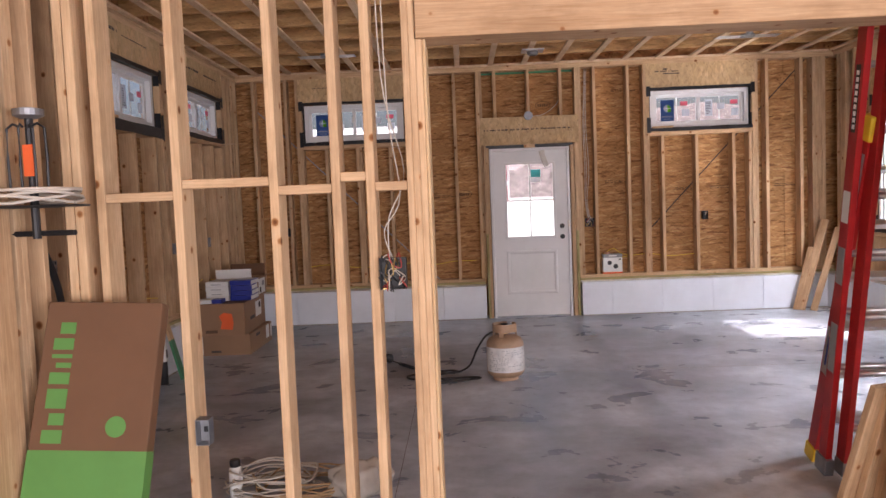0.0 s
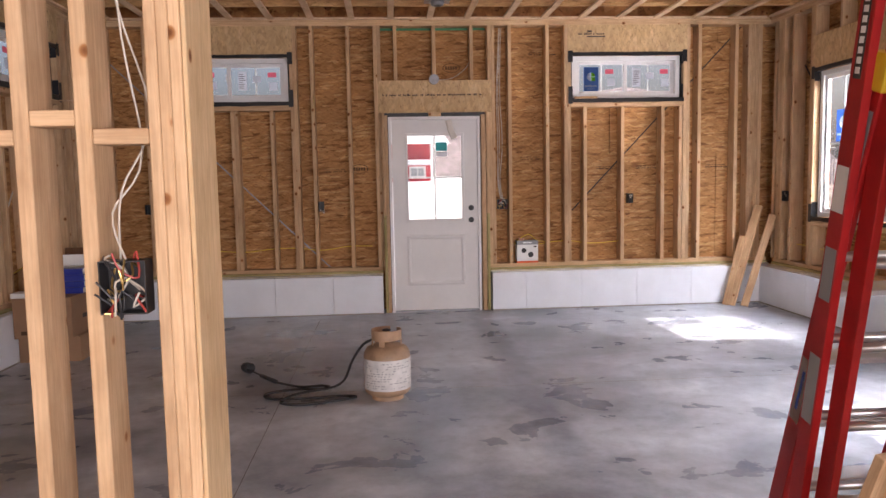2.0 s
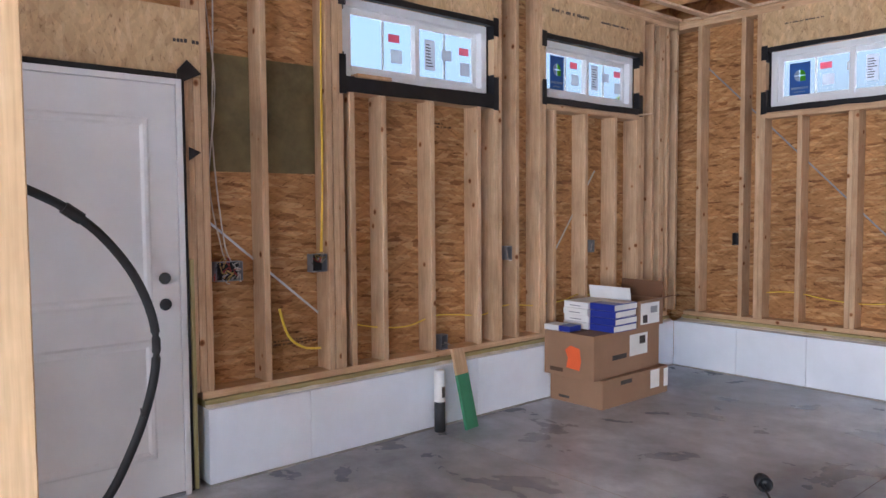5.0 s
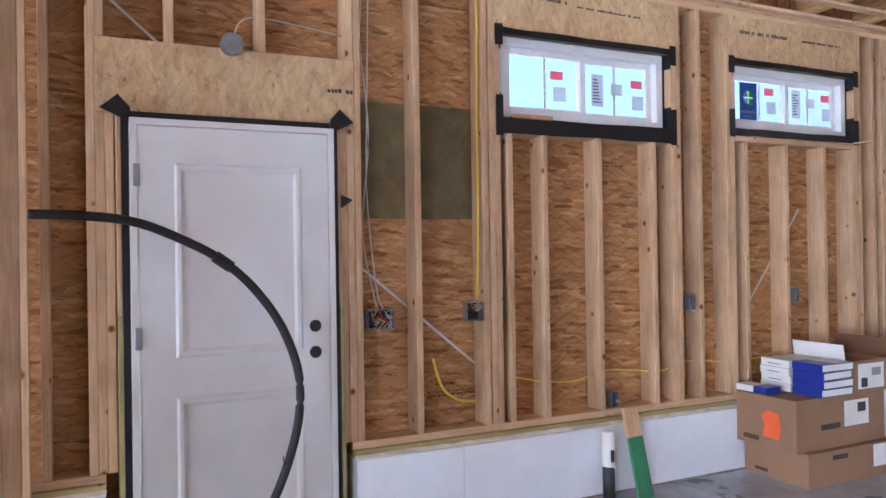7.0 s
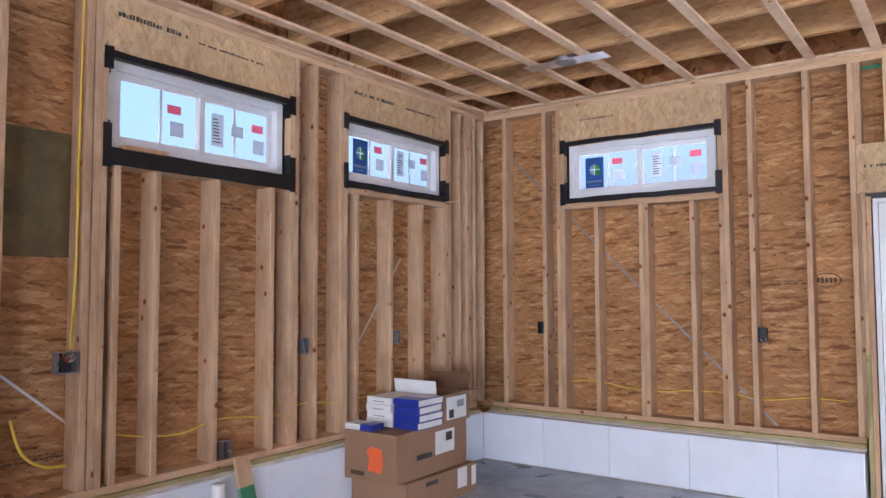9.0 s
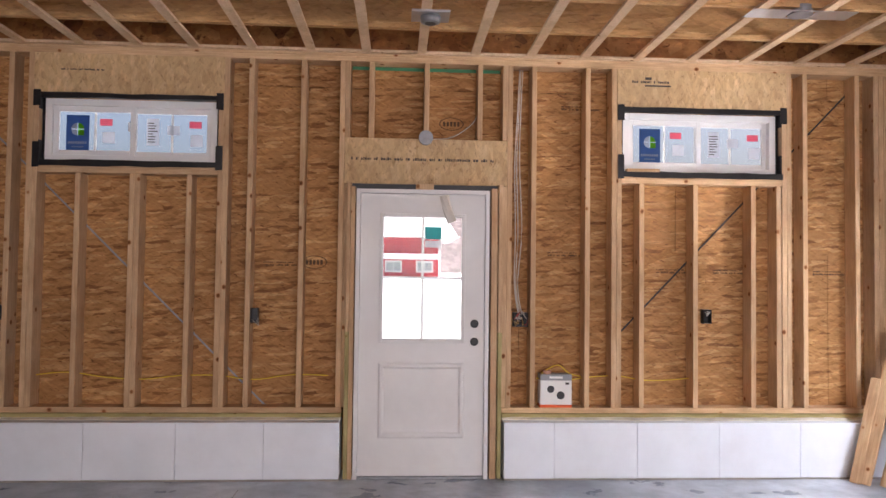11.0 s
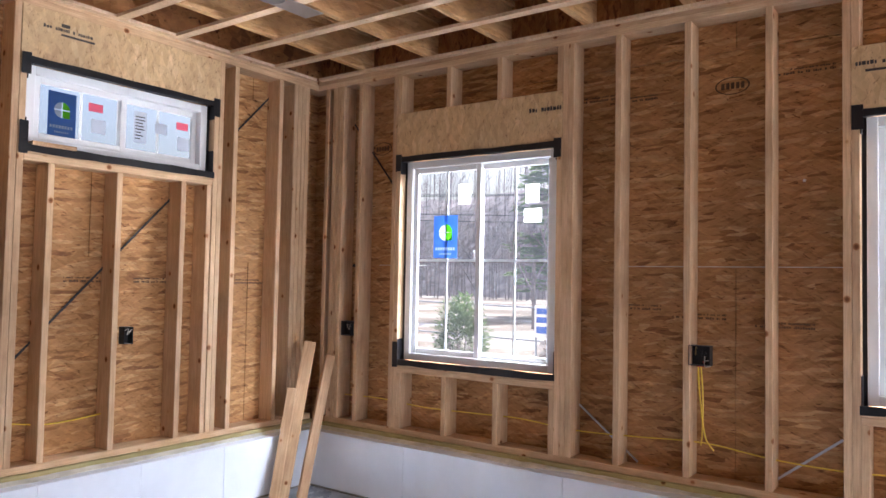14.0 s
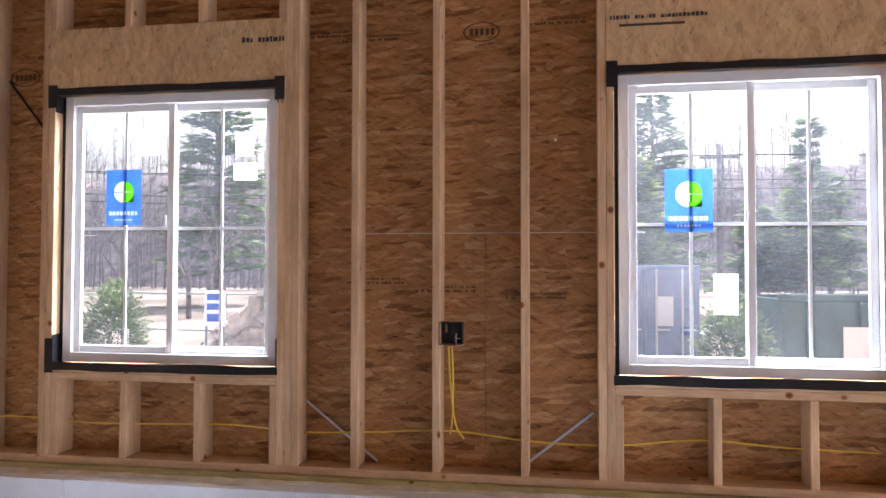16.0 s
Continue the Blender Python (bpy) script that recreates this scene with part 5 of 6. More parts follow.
leaning("leaning_plank", (4.26, 9.66, 0.0), (4.62, 9.79, 1.07), 0.085, 0.036, "rough pine board leaning in the corner", BOARD, "boards in the corner", 20)
leaning("leaning_plank", (4.37, 9.58, 0.0), (4.72, 9.68, 0.97), 0.075, 0.032, "weathered pine board leaning in the corner", BOARD, "boards in the corner", 60)
leaning("leaning_plank", (4.22, 9.70, 0.0), (4.45, 9.79, 0.74), 0.07, 0.036, "short pine offcut leaning in the corner", BOARD, "boards in the corner", 20)


# ---------- ladders at the partition ----------
def rail(parent, name, w, t, L, at, mat=RED):
    # a channel: web and two flanges
    bm = box(-t / 2, t / 2, -w / 2, w / 2, 0, L, 0.002)
    return part(name, bm, mat, parent, at=at)


def ladder_pose(x, y_foot, y_top, z_top):
    return pose(x, y_foot, 0.012, math.degrees(math.atan2(y_foot - y_top, z_top)), 0, 0)


step = thing("step_ladder", ladder_pose(2.075, 4.70, 4.09, 1.82), "closed red fibreglass step ladder with yellow feet and top cap", "ladder")
L = 1.84
for x in (0.0, 0.42):
    r = rail(step, "rail", 0.082, 0.028, L, Matrix.Translation((x, 0, 0)))
    part("foot", box(-0.022, 0.022, -0.05, 0.05, -0.008, 0.075, 0.006, 2), YELLOW, r, "yellow rubber foot")
    part("cap", box(-0.024, 0.03, -0.055, 0.05, L - 0.1, L + 0.015, 0.008, 2), YELLOW, r, "yellow top cap")
for k in range(6):
    part("tread", box(0.014, 0.406, -0.038, 0.038, 0.24 + 0.27 * k, 0.262 + 0.27 * k, 0.003), ALU, step, "ribbed aluminium tread")
part("maker_badge", box(-0.0155, -0.0145, -0.026, 0.03, 0.52, 0.78, 0.0), LABEL_WHITE, step, "oval white and blue badge")
part("badge_text", box(-0.0164, -0.0156, -0.006, 0.01, 0.57, 0.73), STICKER_BLUE, step)
part("warning_label", box(-0.0155, -0.0145, -0.03, 0.03, 1.08, 1.24), YELLOW, step, "yellow warning label")
part("warning_label", box(-0.0155, -0.0145, -0.03, 0.03, 1.42, 1.68), GREYPAPER, step)

ext = thing("extension_ladder", ladder_pose(2.04, 4.50, 4.05, 2.3), "red fibreglass extension ladder leaning on the doorway header", "ladder")
LE = 2.5
for sec, (dx, dy) in enumerate(((0.0, 0.0), (0.045, -0.085))):
    for x in (0.0, 0.43):
        r = rail(ext, "rail", 0.078, 0.03, LE - 0.1 * sec, Matrix.Translation((dx + (x - 2 * dx if x else 0), dy, 0.05 * sec)))
        if sec == 0:
            part("shoe", box(-0.024, 0.024, -0.055, 0.055, -0.006, 0.085, 0.004), STEEL, r, "grey steel shoe")
        else:
            part("shoe", box(-0.02, 0.02, -0.045, 0.045, -0.02, 0.06, 0.004), STEEL, r)
    for k in range(8):
        bm = tube([(dx + 0.015, dy, 0.28 + 0.29 * k), (0.415 - dx, dy, 0.28 + 0.29 * k)], 0.017, 10, 1)
        part("rung", bm, ALU, ext, "round aluminium rung", smooth=True)
bm = box(-0.0165, -0.0155, -0.018, 0.02, 1.72, 2.02)
part("maker_badge", bm, INK, ext, "long black badge")
bm = bmesh.new()
for k in range(9):
    add_box(bm, -0.0175, -0.0165, -0.01, 0.012, 1.735 + 0.03 * k, 1.755 + 0.03 * k)
part("badge_text", bm, PAPER, ext)
part("warning_label", box(-0.0165, -0.0155, -0.03, 0.03, 0.55, 0.8), GREYPAPER, ext)
part("warning_label", box(-0.0165, -0.0155, -0.03, 0.03, 1.3, 1.45), PAPER, ext)
part("warning_label", box(-0.0165, -0.0155, -0.03, 0.03, 1.0, 1.18), GREYPAPER, ext)

# offcuts against the doorway post, a yellow cable coil
for k, (fx, tx, hh) in enumerate(((1.985, 2.045, 0.58), (2.06, 2.10, 0.56), (2.13, 2.15, 0.53))):
    leaning("offcut", (fx, 4.17 - 0.02 * k, 0.0), (tx, 3.985, hh), 0.036, 0.085, "short pine offcut leaning on the doorway post", PINE, "offcuts by the post", 90 + 6 * k)


def coil(name, at, r, turns, wire, mat, label, squash=1.0, seed=1, spread=0.02, lift=0.012):
    rng = random.Random(seed)
    pts = []
    for k in range(turns * 10):
        a = 2 * math.pi * k / 10
        rr = r * (1 + rng.uniform(-0.09, 0.09))
        pts.append((rr * math.cos(a) + rng.uniform(-spread, spread), squash * rr * math.sin(a) + rng.uniform(-spread, spread), wire + lift * (k / 10) * (0.7 + 0.6 * rng.random())))
    ob = part(name, tube(pts, wire, 6, 3), mat, smooth=True)
    ob.matrix_basis = Matrix.Translation(at)
    return tagged(ob, label, "cable")


coil("cable_coil", (2.42, 4.2, 0.0), 0.14, 8, 0.006, CABLE_Y, "yellow electrical cable coiled on the slab", 1, 2)
coil("cable_coil", (-0.78, 4.45, 0.0), 0.2, 9, 0.005, CABLE_W, "tangled beige cable heap on the slab", 0.8, 3, 0.05, 0.014)
coil("cable_coil", (-0.6, 4.5, 0.0), 0.26, 6, 0.005, plain("tan_cable", (0.45, 0.3, 0.16), 0.6), "tangled tan cable heap on the slab", 0.6, 4, 0.05, 0.012)
bm = bmesh.new()
bmesh.ops.create_icosphere(bm, subdivisions=4, radius=1.0)
for v in bm.verts:
    n3 = noise.noise(v.co * 2.1) * 0.3 + abs(noise.noise(v.co * 5.0)) * 0.22
    v.co = v.co * (1 + n3)
    v.co = Vector((v.co.x * 0.15, v.co.y * 0.12, max(0.0, (v.co.z + 0.62) * 0.1)))
tagged(part("plastic_bag", bm, FILM, smooth=True, at=Matrix.Translation((-0.33, 4.42, 0.001))), "crumpled clear plastic bag on the slab", "bag")
pc = thing("spray_can", (-0.97, 4.42, 0.0), "white spray can with a dark cap on the slab", "can")
part("can", lathe([(0.032, 0), (0.033, 0.004), (0.033, 0.14), (0.026, 0.155)], 20), PAPER, pc, smooth=True)
part("cap", lathe([(0.027, 0.155), (0.027, 0.185), (0.024, 0.19)], 18), BLACK, pc, smooth=True)

# ---------- leaning carton and cable reel at the side wall ----------
lc = thing("leaning_carton", pose(-1.25, 3.36, 0.0, -18, 2.6, 0), "tall brown carton with green print leaning on the studs", "carton")
part("body", box(-0.23, 0.23, -0.07, 0.0, 0.0, 1.15, 0.004), KRAFT_D, lc)
part("green_foot", box(-0.2305, 0.2305, -0.0712, -0.001, 0.0005, 0.575), GREEN_PRINT, lc, "bright green printed lower part")
part("green_dot", lathe([(0.04, 0), (0.04, 0.001)], 24, "Y"), GREEN_PRINT, lc, at=Matrix.Translation((0.1, -0.0725, 0.665)))
bm = bmesh.new()
z = 0.6
for k, hgt in enumerate((0.05, 0.045, 0.075, 0.045, 0.02, 0.015, 0.045, 0.045)):
    add_box(bm, -0.185 + 0.02 * (k % 3 == 1), -0.105, -0.0725, -0.071, z, z + hgt)
    z += hgt + 0.018
part("print", bm, GREEN_PRINT, lc)
reel = thing("cable_reel", (-1.40, 3.55, 1.5), "black wire cable dispenser holding a coil of white cable", "reel")
part("plate", lathe([(0.19, 0.0), (0.195, 0.004), (0.19, 0.008)], 32), BLACK, reel)
part("spindle", tube([(0, 0, -0.12), (0, 0, 0.34)], 0.016, 10, 1), BLACK, reel)
for x in (-0.07, -0.025, 0.03, 0.075):
    part("guard_wire", tube([(x, -0.03, 0.06), (x, -0.03, 0.3), (x * 0.3, -0.03, 0.305)], 0.005, 6, 2), BLACK, reel)
part("arm", tube([(-0.2, 0.06, -0.1), (0.16, -0.02, -0.1)], 0.012, 6, 1), BLACK, reel)
part("knob", lathe([(0.03, 0.34), (0.055, 0.35), (0.055, 0.375), (0.03, 0.38)], 20), STEEL, reel)
part("tag", box(-0.02, 0.02, -0.022, -0.018, 0.12, 0.24), ORANGE, reel)
pts = []
rng = random.Random(9)
for k in range(120):
    a = 2 * math.pi * k / 12
    pts.append((0.16 * math.cos(a) + rng.uniform(-0.012, 0.012), 0.16 * math.sin(a) + rng.uniform(-0.012, 0.012), 0.014 + 0.055 * abs(math.sin(k * 0.21))))
part("cable", tube(pts, 0.006, 6, 2), CABLE_W, reel, "coil of white cable", smooth=True)

# ---------- black conduit in front of the west door ----------
cond = thing("conduit_pipe", (0, 0, 0), "black flexible conduit looping in front of the white door", "conduit")
pipe = [(-2.15, 3.975, 1.645), (-2.15, 4.17, 1.64), (-2.15, 4.38, 1.61), (-2.15, 4.6, 1.515), (-2.15, 4.72, 1.44), (-2.15, 4.84, 1.33), (-2.15, 4.96, 1.16), (-2.15, 5.035, 0.96), (-2.15, 5.045, 0.78), (-2.15, 5.01, 0.6), (-2.15, 4.93, 0.39), (-2.15, 4.8, 0.17), (-2.14, 4.6, 0.04), (-2.1, 4.35, 0.022)]
part("pipe", tube(pipe, 0.02, 10, 6), RUBBER, cond, smooth=True)
part("collar", tube([(-2.149, 4.68, 1.468), (-2.151, 4.75, 1.418)], 0.027, 10, 2), RUBBER, cond, "taped joint")
part("cable_tie", tube([(-2.13, 4.985, 0.52), (-2.12, 4.965, 0.53), (-2.12, 4.96, 0.57)], 0.003, 5, 2), BLACK, cond)


# ---------- electrical boxes and cables ----------
def outlet_box(at, turn, w, h, mat, label, wires=0, depth=0.06):
    t = thing("outlet_box", pose(*at, 0, 0, turn), label, "outlet box")
    bm = bmesh.new()
    for bb in ((-w / 2, -w / 2 + 0.003, 0, depth, -h / 2, h / 2), (w / 2 - 0.003, w / 2, 0, depth, -h / 2, h / 2), (-w / 2 + 0.003, w / 2 - 0.003, 0, depth, h / 2 - 0.003, h / 2), (-w / 2 + 0.003, w / 2 - 0.003, 0, depth, -h / 2, -h / 2 + 0.003), (-w / 2 + 0.003, w / 2 - 0.003, depth - 0.003, depth, -h / 2 + 0.003, h / 2 - 0.003)):
        add_box(bm, *bb)
    part("box", bm, mat, t)
    # black sheet put in the back of wired boxes for their shaded inside
    part("knockout", box(-0.012, 0.012, depth - 0.006, depth - 0.0032, -0.012, 0.012), BLACK, t) if wires < 3 else part("shaded_liner", box(-w / 2 + 0.004, w / 2 - 0.004, depth - 0.006, depth - 0.0032, -h / 2 + 0.004, h / 2 - 0.004), BLACK, t)
    rng = random.Random(int(at[0] * 100 + at[1] * 10))
    for k in range(wires):
        x, z = rng.uniform(-w / 2 + 0.01, w / 2 - 0.01), rng.uniform(-h / 2 + 0.01, h / 2 - 0.01)
        pts = [(x, depth - 0.005, z)] + [(x + rng.uniform(-0.03, 0.03), depth * u + rng.uniform(-0.012, 0.0), z + rng.uniform(-0.035, 0.035)) for u in (0.7, 0.4, 0.15, -0.1)]
        part("wire", tube(pts, 0.0028, 5, 3), (CABLE_W, BLACK, COPPER_RED, BRASS)[k % 4], t)
    return t


for y, z, w, h, wr in ((5.575, 1.12, 0.15, 0.105, 18), (6.135, 1.135, 0.1, 0.105, 4), (7.73, 1.12, 0.055, 0.1, 1), (8.70, 1.13, 0.055, 0.1, 1), (7.1, 0.545, 0.055, 0.1, 1)):
    outlet_box((WX + 0.006, y, z), 90, w, h, STEEL, "grey steel outlet box nailed to a stud", wr)
for x, z, w, wr in ((-1.94, 1.16, 0.055, 0), (-0.135, 1.155, 0.055, 1), (1.825, 1.14, 0.11, 9), (3.245, 1.175, 0.06, 1)):
    outlet_box((x, NY - 0.006, z), 0, w, 0.105, BLACK, "black plastic outlet box nailed to a stud", wr)
for y, z, w, wr in ((9.60, 1.175, 0.1, 1), (6.955, 1.165, 0.115, 4)):
    outlet_box((EX - 0.008, y, z), -90, w, 0.11, BLACK, "black plastic outlet box nailed to a stud", wr)
outlet_box((-0.056, PY - 0.03, 1.172), 0, 0.11, 0.13, BLACK, "black plastic switch box with loose wires on the partition", 14)
outlet_box((-0.898, PY - 0.012, 0.523), 0, 0.058, 0.11, STEEL, "grey steel outlet box nailed to a partition stud", 0)


def cable(points, r, mat, label, name="cable"):
    return tagged(part(name, tube(points, r, 6, 5), mat, smooth=True), label, "cable")


def runs(axis, depth, u0, u1, base, wave, step, seed):
    rng = random.Random(seed)
    out, u = [], u0
    n = max(3, int(abs(u1 - u0) / step))
    for k in range(n + 1):
        u = u0 + (u1 - u0) * k / n
        z = base + wave * math.sin(k * 1.9 + seed) + rng.uniform(-0.012, 0.012)
        out.append((u, depth, z) if axis == "y" else (depth, u, z))
    return out


cable(runs("x", EX + 0.085, 9.7, 5.0, 0.655, 0.014, 0.38, 1), 0.0045, CABLE_Y, "yellow cable run through the wall studs")
cable([(EX + 0.03, 6.955, 1.11), (EX + 0.05, 6.95, 0.95), (EX + 0.06, 6.955, 0.75), (EX + 0.085, 6.97, 0.66)], 0.0045, CABLE_Y, "yellow cable dropping from an outlet box")
cable([(EX + 0.03, 6.97, 1.11), (EX + 0.05, 6.965, 0.93), (EX + 0.06, 6.94, 0.72), (EX + 0.085, 6.9, 0.64)], 0.0045, CABLE_Y, "yellow cable dropping from an outlet box")
cable(runs("x", WX - 0.07, 6.4, 8.2, 0.70, 0.03, 0.2, 2), 0.005, CABLE_Y, "yellow cable run through the wall studs")
cable(runs("x", WX - 0.07, 8.2, 9.7, 0.72, 0.02, 0.2, 4), 0.005, CABLE_Y, "yellow cable run through the wall studs")
cable([(WX - 0.06, 5.9, 0.88), (WX - 0.05, 5.95, 0.72), (WX - 0.05, 6.05, 0.64), (WX - 0.06, 6.17, 0.62)], 0.008, CABLE_Y, "loose yellow cable tail between studs")
cable([(WX - 0.01, 6.175, 3.02), (WX + 0.004, 6.172, 2.9), (WX - 0.02, 6.176, 2.2), (WX - 0.015, 6.17, 1.6), (WX - 0.01, 6.15, 1.2)], 0.005, CABLE_Y, "yellow cable stapled down a stud")
cable([(WX - 0.02, 6.186, 3.02), (WX - 0.03, 6.187, 2.4), (WX - 0.03, 6.185, 1.7), (WX - 0.02, 6.165, 1.2)], 0.005, CABLE_Y, "yellow cable stapled down a stud")
cable([(WX - 0.08, 5.53, 3.03), (WX - 0.06, 5.50, 2.6), (WX - 0.03, 5.53, 2.1), (WX - 0.06, 5.5, 1.6), (WX - 0.04, 5.55, 1.25), (WX - 0.03, 5.57, 1.18)], 0.004, CABLE_W, "white cable hanging beside the door")
cable([(WX - 0.08, 5.56, 3.03), (WX - 0.03, 5.525, 2.3), (WX - 0.07, 5.53, 1.8), (WX - 0.03, 5.56, 1.3), (WX - 0.03, 5.6, 1.17)], 0.004, CABLE_W, "white cable hanging beside the door")
cable(runs("y", NY + 0.085, 1.96, 3.2, 0.70, 0.02, 0.2, 3), 0.0045, CABLE_Y, "yellow cable run through the wall studs")
cable(runs("y", NY + 0.085, -1.75, 0.4, 0.70, 0.02, 0.25, 6), 0.0045, CABLE_Y, "yellow cable run through the wall studs")
cable([(1.98, NY + 0.06, 0.72), (2.04, NY + 0.05, 0.77), (2.12, NY + 0.04, 0.8), (2.2, NY + 0.05, 0.74), (2.3, NY + 0.08, 0.71)], 0.005, CABLE_Y, "loose yellow cable over the lamp box")
for k, dx in enumerate((0.0, 0.014, -0.01)):
    cable([(1.82 + dx, NY + 0.06, 3.03), (1.80 + dx, NY + 0.02, 2.7), (1.785 + dx * 1.5, NY + 0.01, 2.3), (1.80 + dx * 2, NY + 0.015, 1.8), (1.785 + dx, NY + 0.01, 1.4), (1.82 + dx, NY + 0.02, 1.18)], 0.004, CABLE_W, "white cable hanging beside the glazed door")
cable([(1.12, NY - 0.012, 2.47), (1.3, NY + 0.03, 2.5), (1.46, NY + 0.07, 2.62), (1.5, NY + 0.09, 2.74)], 0.004, CABLE_W, "white cable to the round lamp box")
cable([(WX + 0.01, 4.83, 2.5), (WX - 0.03, 4.87, 2.62), (WX - 0.06, 5.0, 2.66), (WX - 0.07, 5.4, 2.62)], 0.004, CABLE_W, "white cable to the round lamp box")
cable([(-0.07, PY + 0.06, 2.9), (-0.06, PY + 0.05, 1.9), (-0.02, PY + 0.06, 1.5), (-0.09, PY + 0.03, 1.35), (-0.056, PY + 0.01, 1.23)], 0.003, CABLE_W, "white cable down the partition stud")
cable([(-0.09, PY + 0.06, 2.9), (-0.08, PY + 0.05, 2.0), (0.0, PY + 0.07, 1.6), (-0.07, PY + 0.04, 1.4), (-0.07, PY + 0.01, 1.23)], 0.003, CABLE_W, "white cable down the partition stud")


def round_box(m, label):
    t = thing("lamp_junction_box", m, label, "junction box")
    part("rim", lathe([(0.05, 0.0), (0.053, 0.0), (0.053, 0.04), (0.05, 0.04)], 28), STEEL, t)
    part("plate", lathe([(0.05, 0.012), (0.05, 0.015)], 28), STEEL, t)
    for a in (0.4, 2.5, 4.2):
        part("knockout", lathe([(0.011, 0.011), (0.011, 0.0125)], 14), BLACK, t, at=Matrix.Translation((0.024 * math.cos(a), 0.024 * math.sin(a), -0.0003)))


round_box(pose(1.1, NY - 0.044, 2.48, -90, 0, 0), "round steel junction box over the glazed door")
round_box(pose(WX + 0.044, 4.82, 2.49, 0, -90, 0), "round steel junction box over the white door")
lh = thing("ceiling_lampholder", (1.09, 9.1, 3.06), "square metal bracket with a round dark socket on the strapping", "lampholder")
part("bracket", box(-0.12, 0.12, -0.1, 0.1, 0.03, 0.045, 0.002), ALU, lh)
part("socket", lathe([(0.045, -0.012), (0.06, -0.006), (0.065, 0.03)], 24), STEEL, lh, smooth=True)
part("socket_hole", lathe([(0.034, -0.0145), (0.034, -0.0125)], 20), BLACK, lh)
for x, y, w in ((-1.17, 8.95, 0.62), (3.37, 8.88, 0.66)):
    sp = thing("ceiling_mount_plate", (x, y, 3.098), "galvanised steel lamp mounting plate across the strapping", "plate")
    bm = bmesh.new()
    for p, q, c, d in holed(-w / 2, w / 2, -0.075, 0.075, [(-0.075, 0.075, -0.05, 0.05)]):
        add_box(bm, p, q, c, d, 0.004, 0.0065)
    part("plate", bm, ALU, sp)
    part("opening", lathe([(0.07, 0.0), (0.074, 0.0), (0.074, 0.05), (0.07, 0.05)], 24), STEEL, sp)
for x, y in ((0.62, 8.3), (2.25, 8.1)):
    part("joist_hanger", box(x - 0.05, x + 0.05, y - 0.008, y - 0.0055, 3.19, 3.33), STEEL, ceiling)

# ---------- outdoors ----------


def ground_material():
    m, nd, lk, bs = material("thawing_yard")
    v = mapped(nd, lk, (1, 1, 1), False)
    n = node(nd, "ShaderNodeTexNoise", Scale=0.11, Detail=8.0, Roughness=0.6, Distortion=0.6)
    lk.new(v, n.inputs["Vector"])
    r = ramp(nd, [(0.4, (0.13, 0.1, 0.075)), (0.52, (0.23, 0.185, 0.145)), (0.62, (0.4, 0.38, 0.36)), (0.68, (0.7, 0.71, 0.73))])
    lk.new(n.outputs[0], r.inputs[0])
    f = node(nd, "ShaderNodeTexNoise", Scale=9.0, Detail=6.0)
    lk.new(v, f.inputs["Vector"])
    rf = ramp(nd, [(0.3, (0.75, 0.73, 0.7)), (0.7, (1.08, 1.07, 1.05))])
    lk.new(f.outputs[0], rf.inputs[0])
    lk.new(mix(nd, lk, "MULTIPLY", 1.0, r.outputs[0], rf.outputs[0]), bs.inputs["Base Color"])
    bs.inputs["Roughness"].default_value = 0.9
    bump(nd, lk, bs, f.outputs[0], 0.6, 0.05)
    return m


def foliage(name, color):
    # thin needles that glow when the sun is behind them
    m, nd, lk, bs = material(name)
    n = node(nd, "ShaderNodeTexNoise", Scale=2.2, Detail=5.0, Roughness=0.65)
    lk.new(mapped(nd, lk, (1, 1, 1)), n.inputs["Vector"])
    r = ramp(nd, [(0.3, tuple(c * 0.55 for c in color)), (0.7, tuple(c * 1.4 for c in color))])
    lk.new(n.outputs[0], r.inputs[0])
    lk.new(r.outputs[0], bs.inputs["Base Color"])
    bs.inputs["Roughness"].default_value = 0.6
    leaf, mx = nd.new("ShaderNodeBsdfTranslucent"), nd.new("ShaderNodeMixShader")
    lk.new(mix(nd, lk, "MULTIPLY", 1.0, r.outputs[0], (1.7, 1.8, 1.2)), leaf.inputs[0])
    mx.inputs[0].default_value = 0.55
    lk.new(bs.outputs[0], mx.inputs[1]), lk.new(leaf.outputs[0], mx.inputs[2])
    lk.new(mx.outputs[0], nd["Material Output"].inputs[0])
    return m


GROUND = ground_material()
SNOW = plain("old_snow", (0.6, 0.61, 0.63), 0.8, vary=0.06, scale=0.8)
HILL = plain("leafless_hillside", (0.21, 0.175, 0.175), 0.95, vary=0.4, scale=0.6)
BARK = plain("grey_bark", (0.22, 0.185, 0.175), 0.9, vary=0.3, scale=5)
NEEDLE = foliage("pine_needles", (0.1, 0.135, 0.075))
NEEDLE_Y = foliage("young_pine_needles", (0.16, 0.19, 0.07))
CONTAINER = plain("slate_blue_container_paint", (0.24, 0.29, 0.43), 0.5, vary=0.12, scale=2)
DUMP = plain("dark_green_skip_paint", (0.03, 0.085, 0.075), 0.5, vary=0.2, scale=2)
BARN = plain("red_cladding", (0.5, 0.04, 0.05), 0.6, vary=0.08)
STONE = plain("broken_rubble", (0.36, 0.31, 0.27), 0.9, vary=0.3, scale=4)
bm = bmesh.new()
add_box(bm, -700, 700, -700, 700, -1.4, -0.85)
tagged(part("ground", bm, GROUND), "brown thawing yard with patches of old snow", "ground", kind="structure")
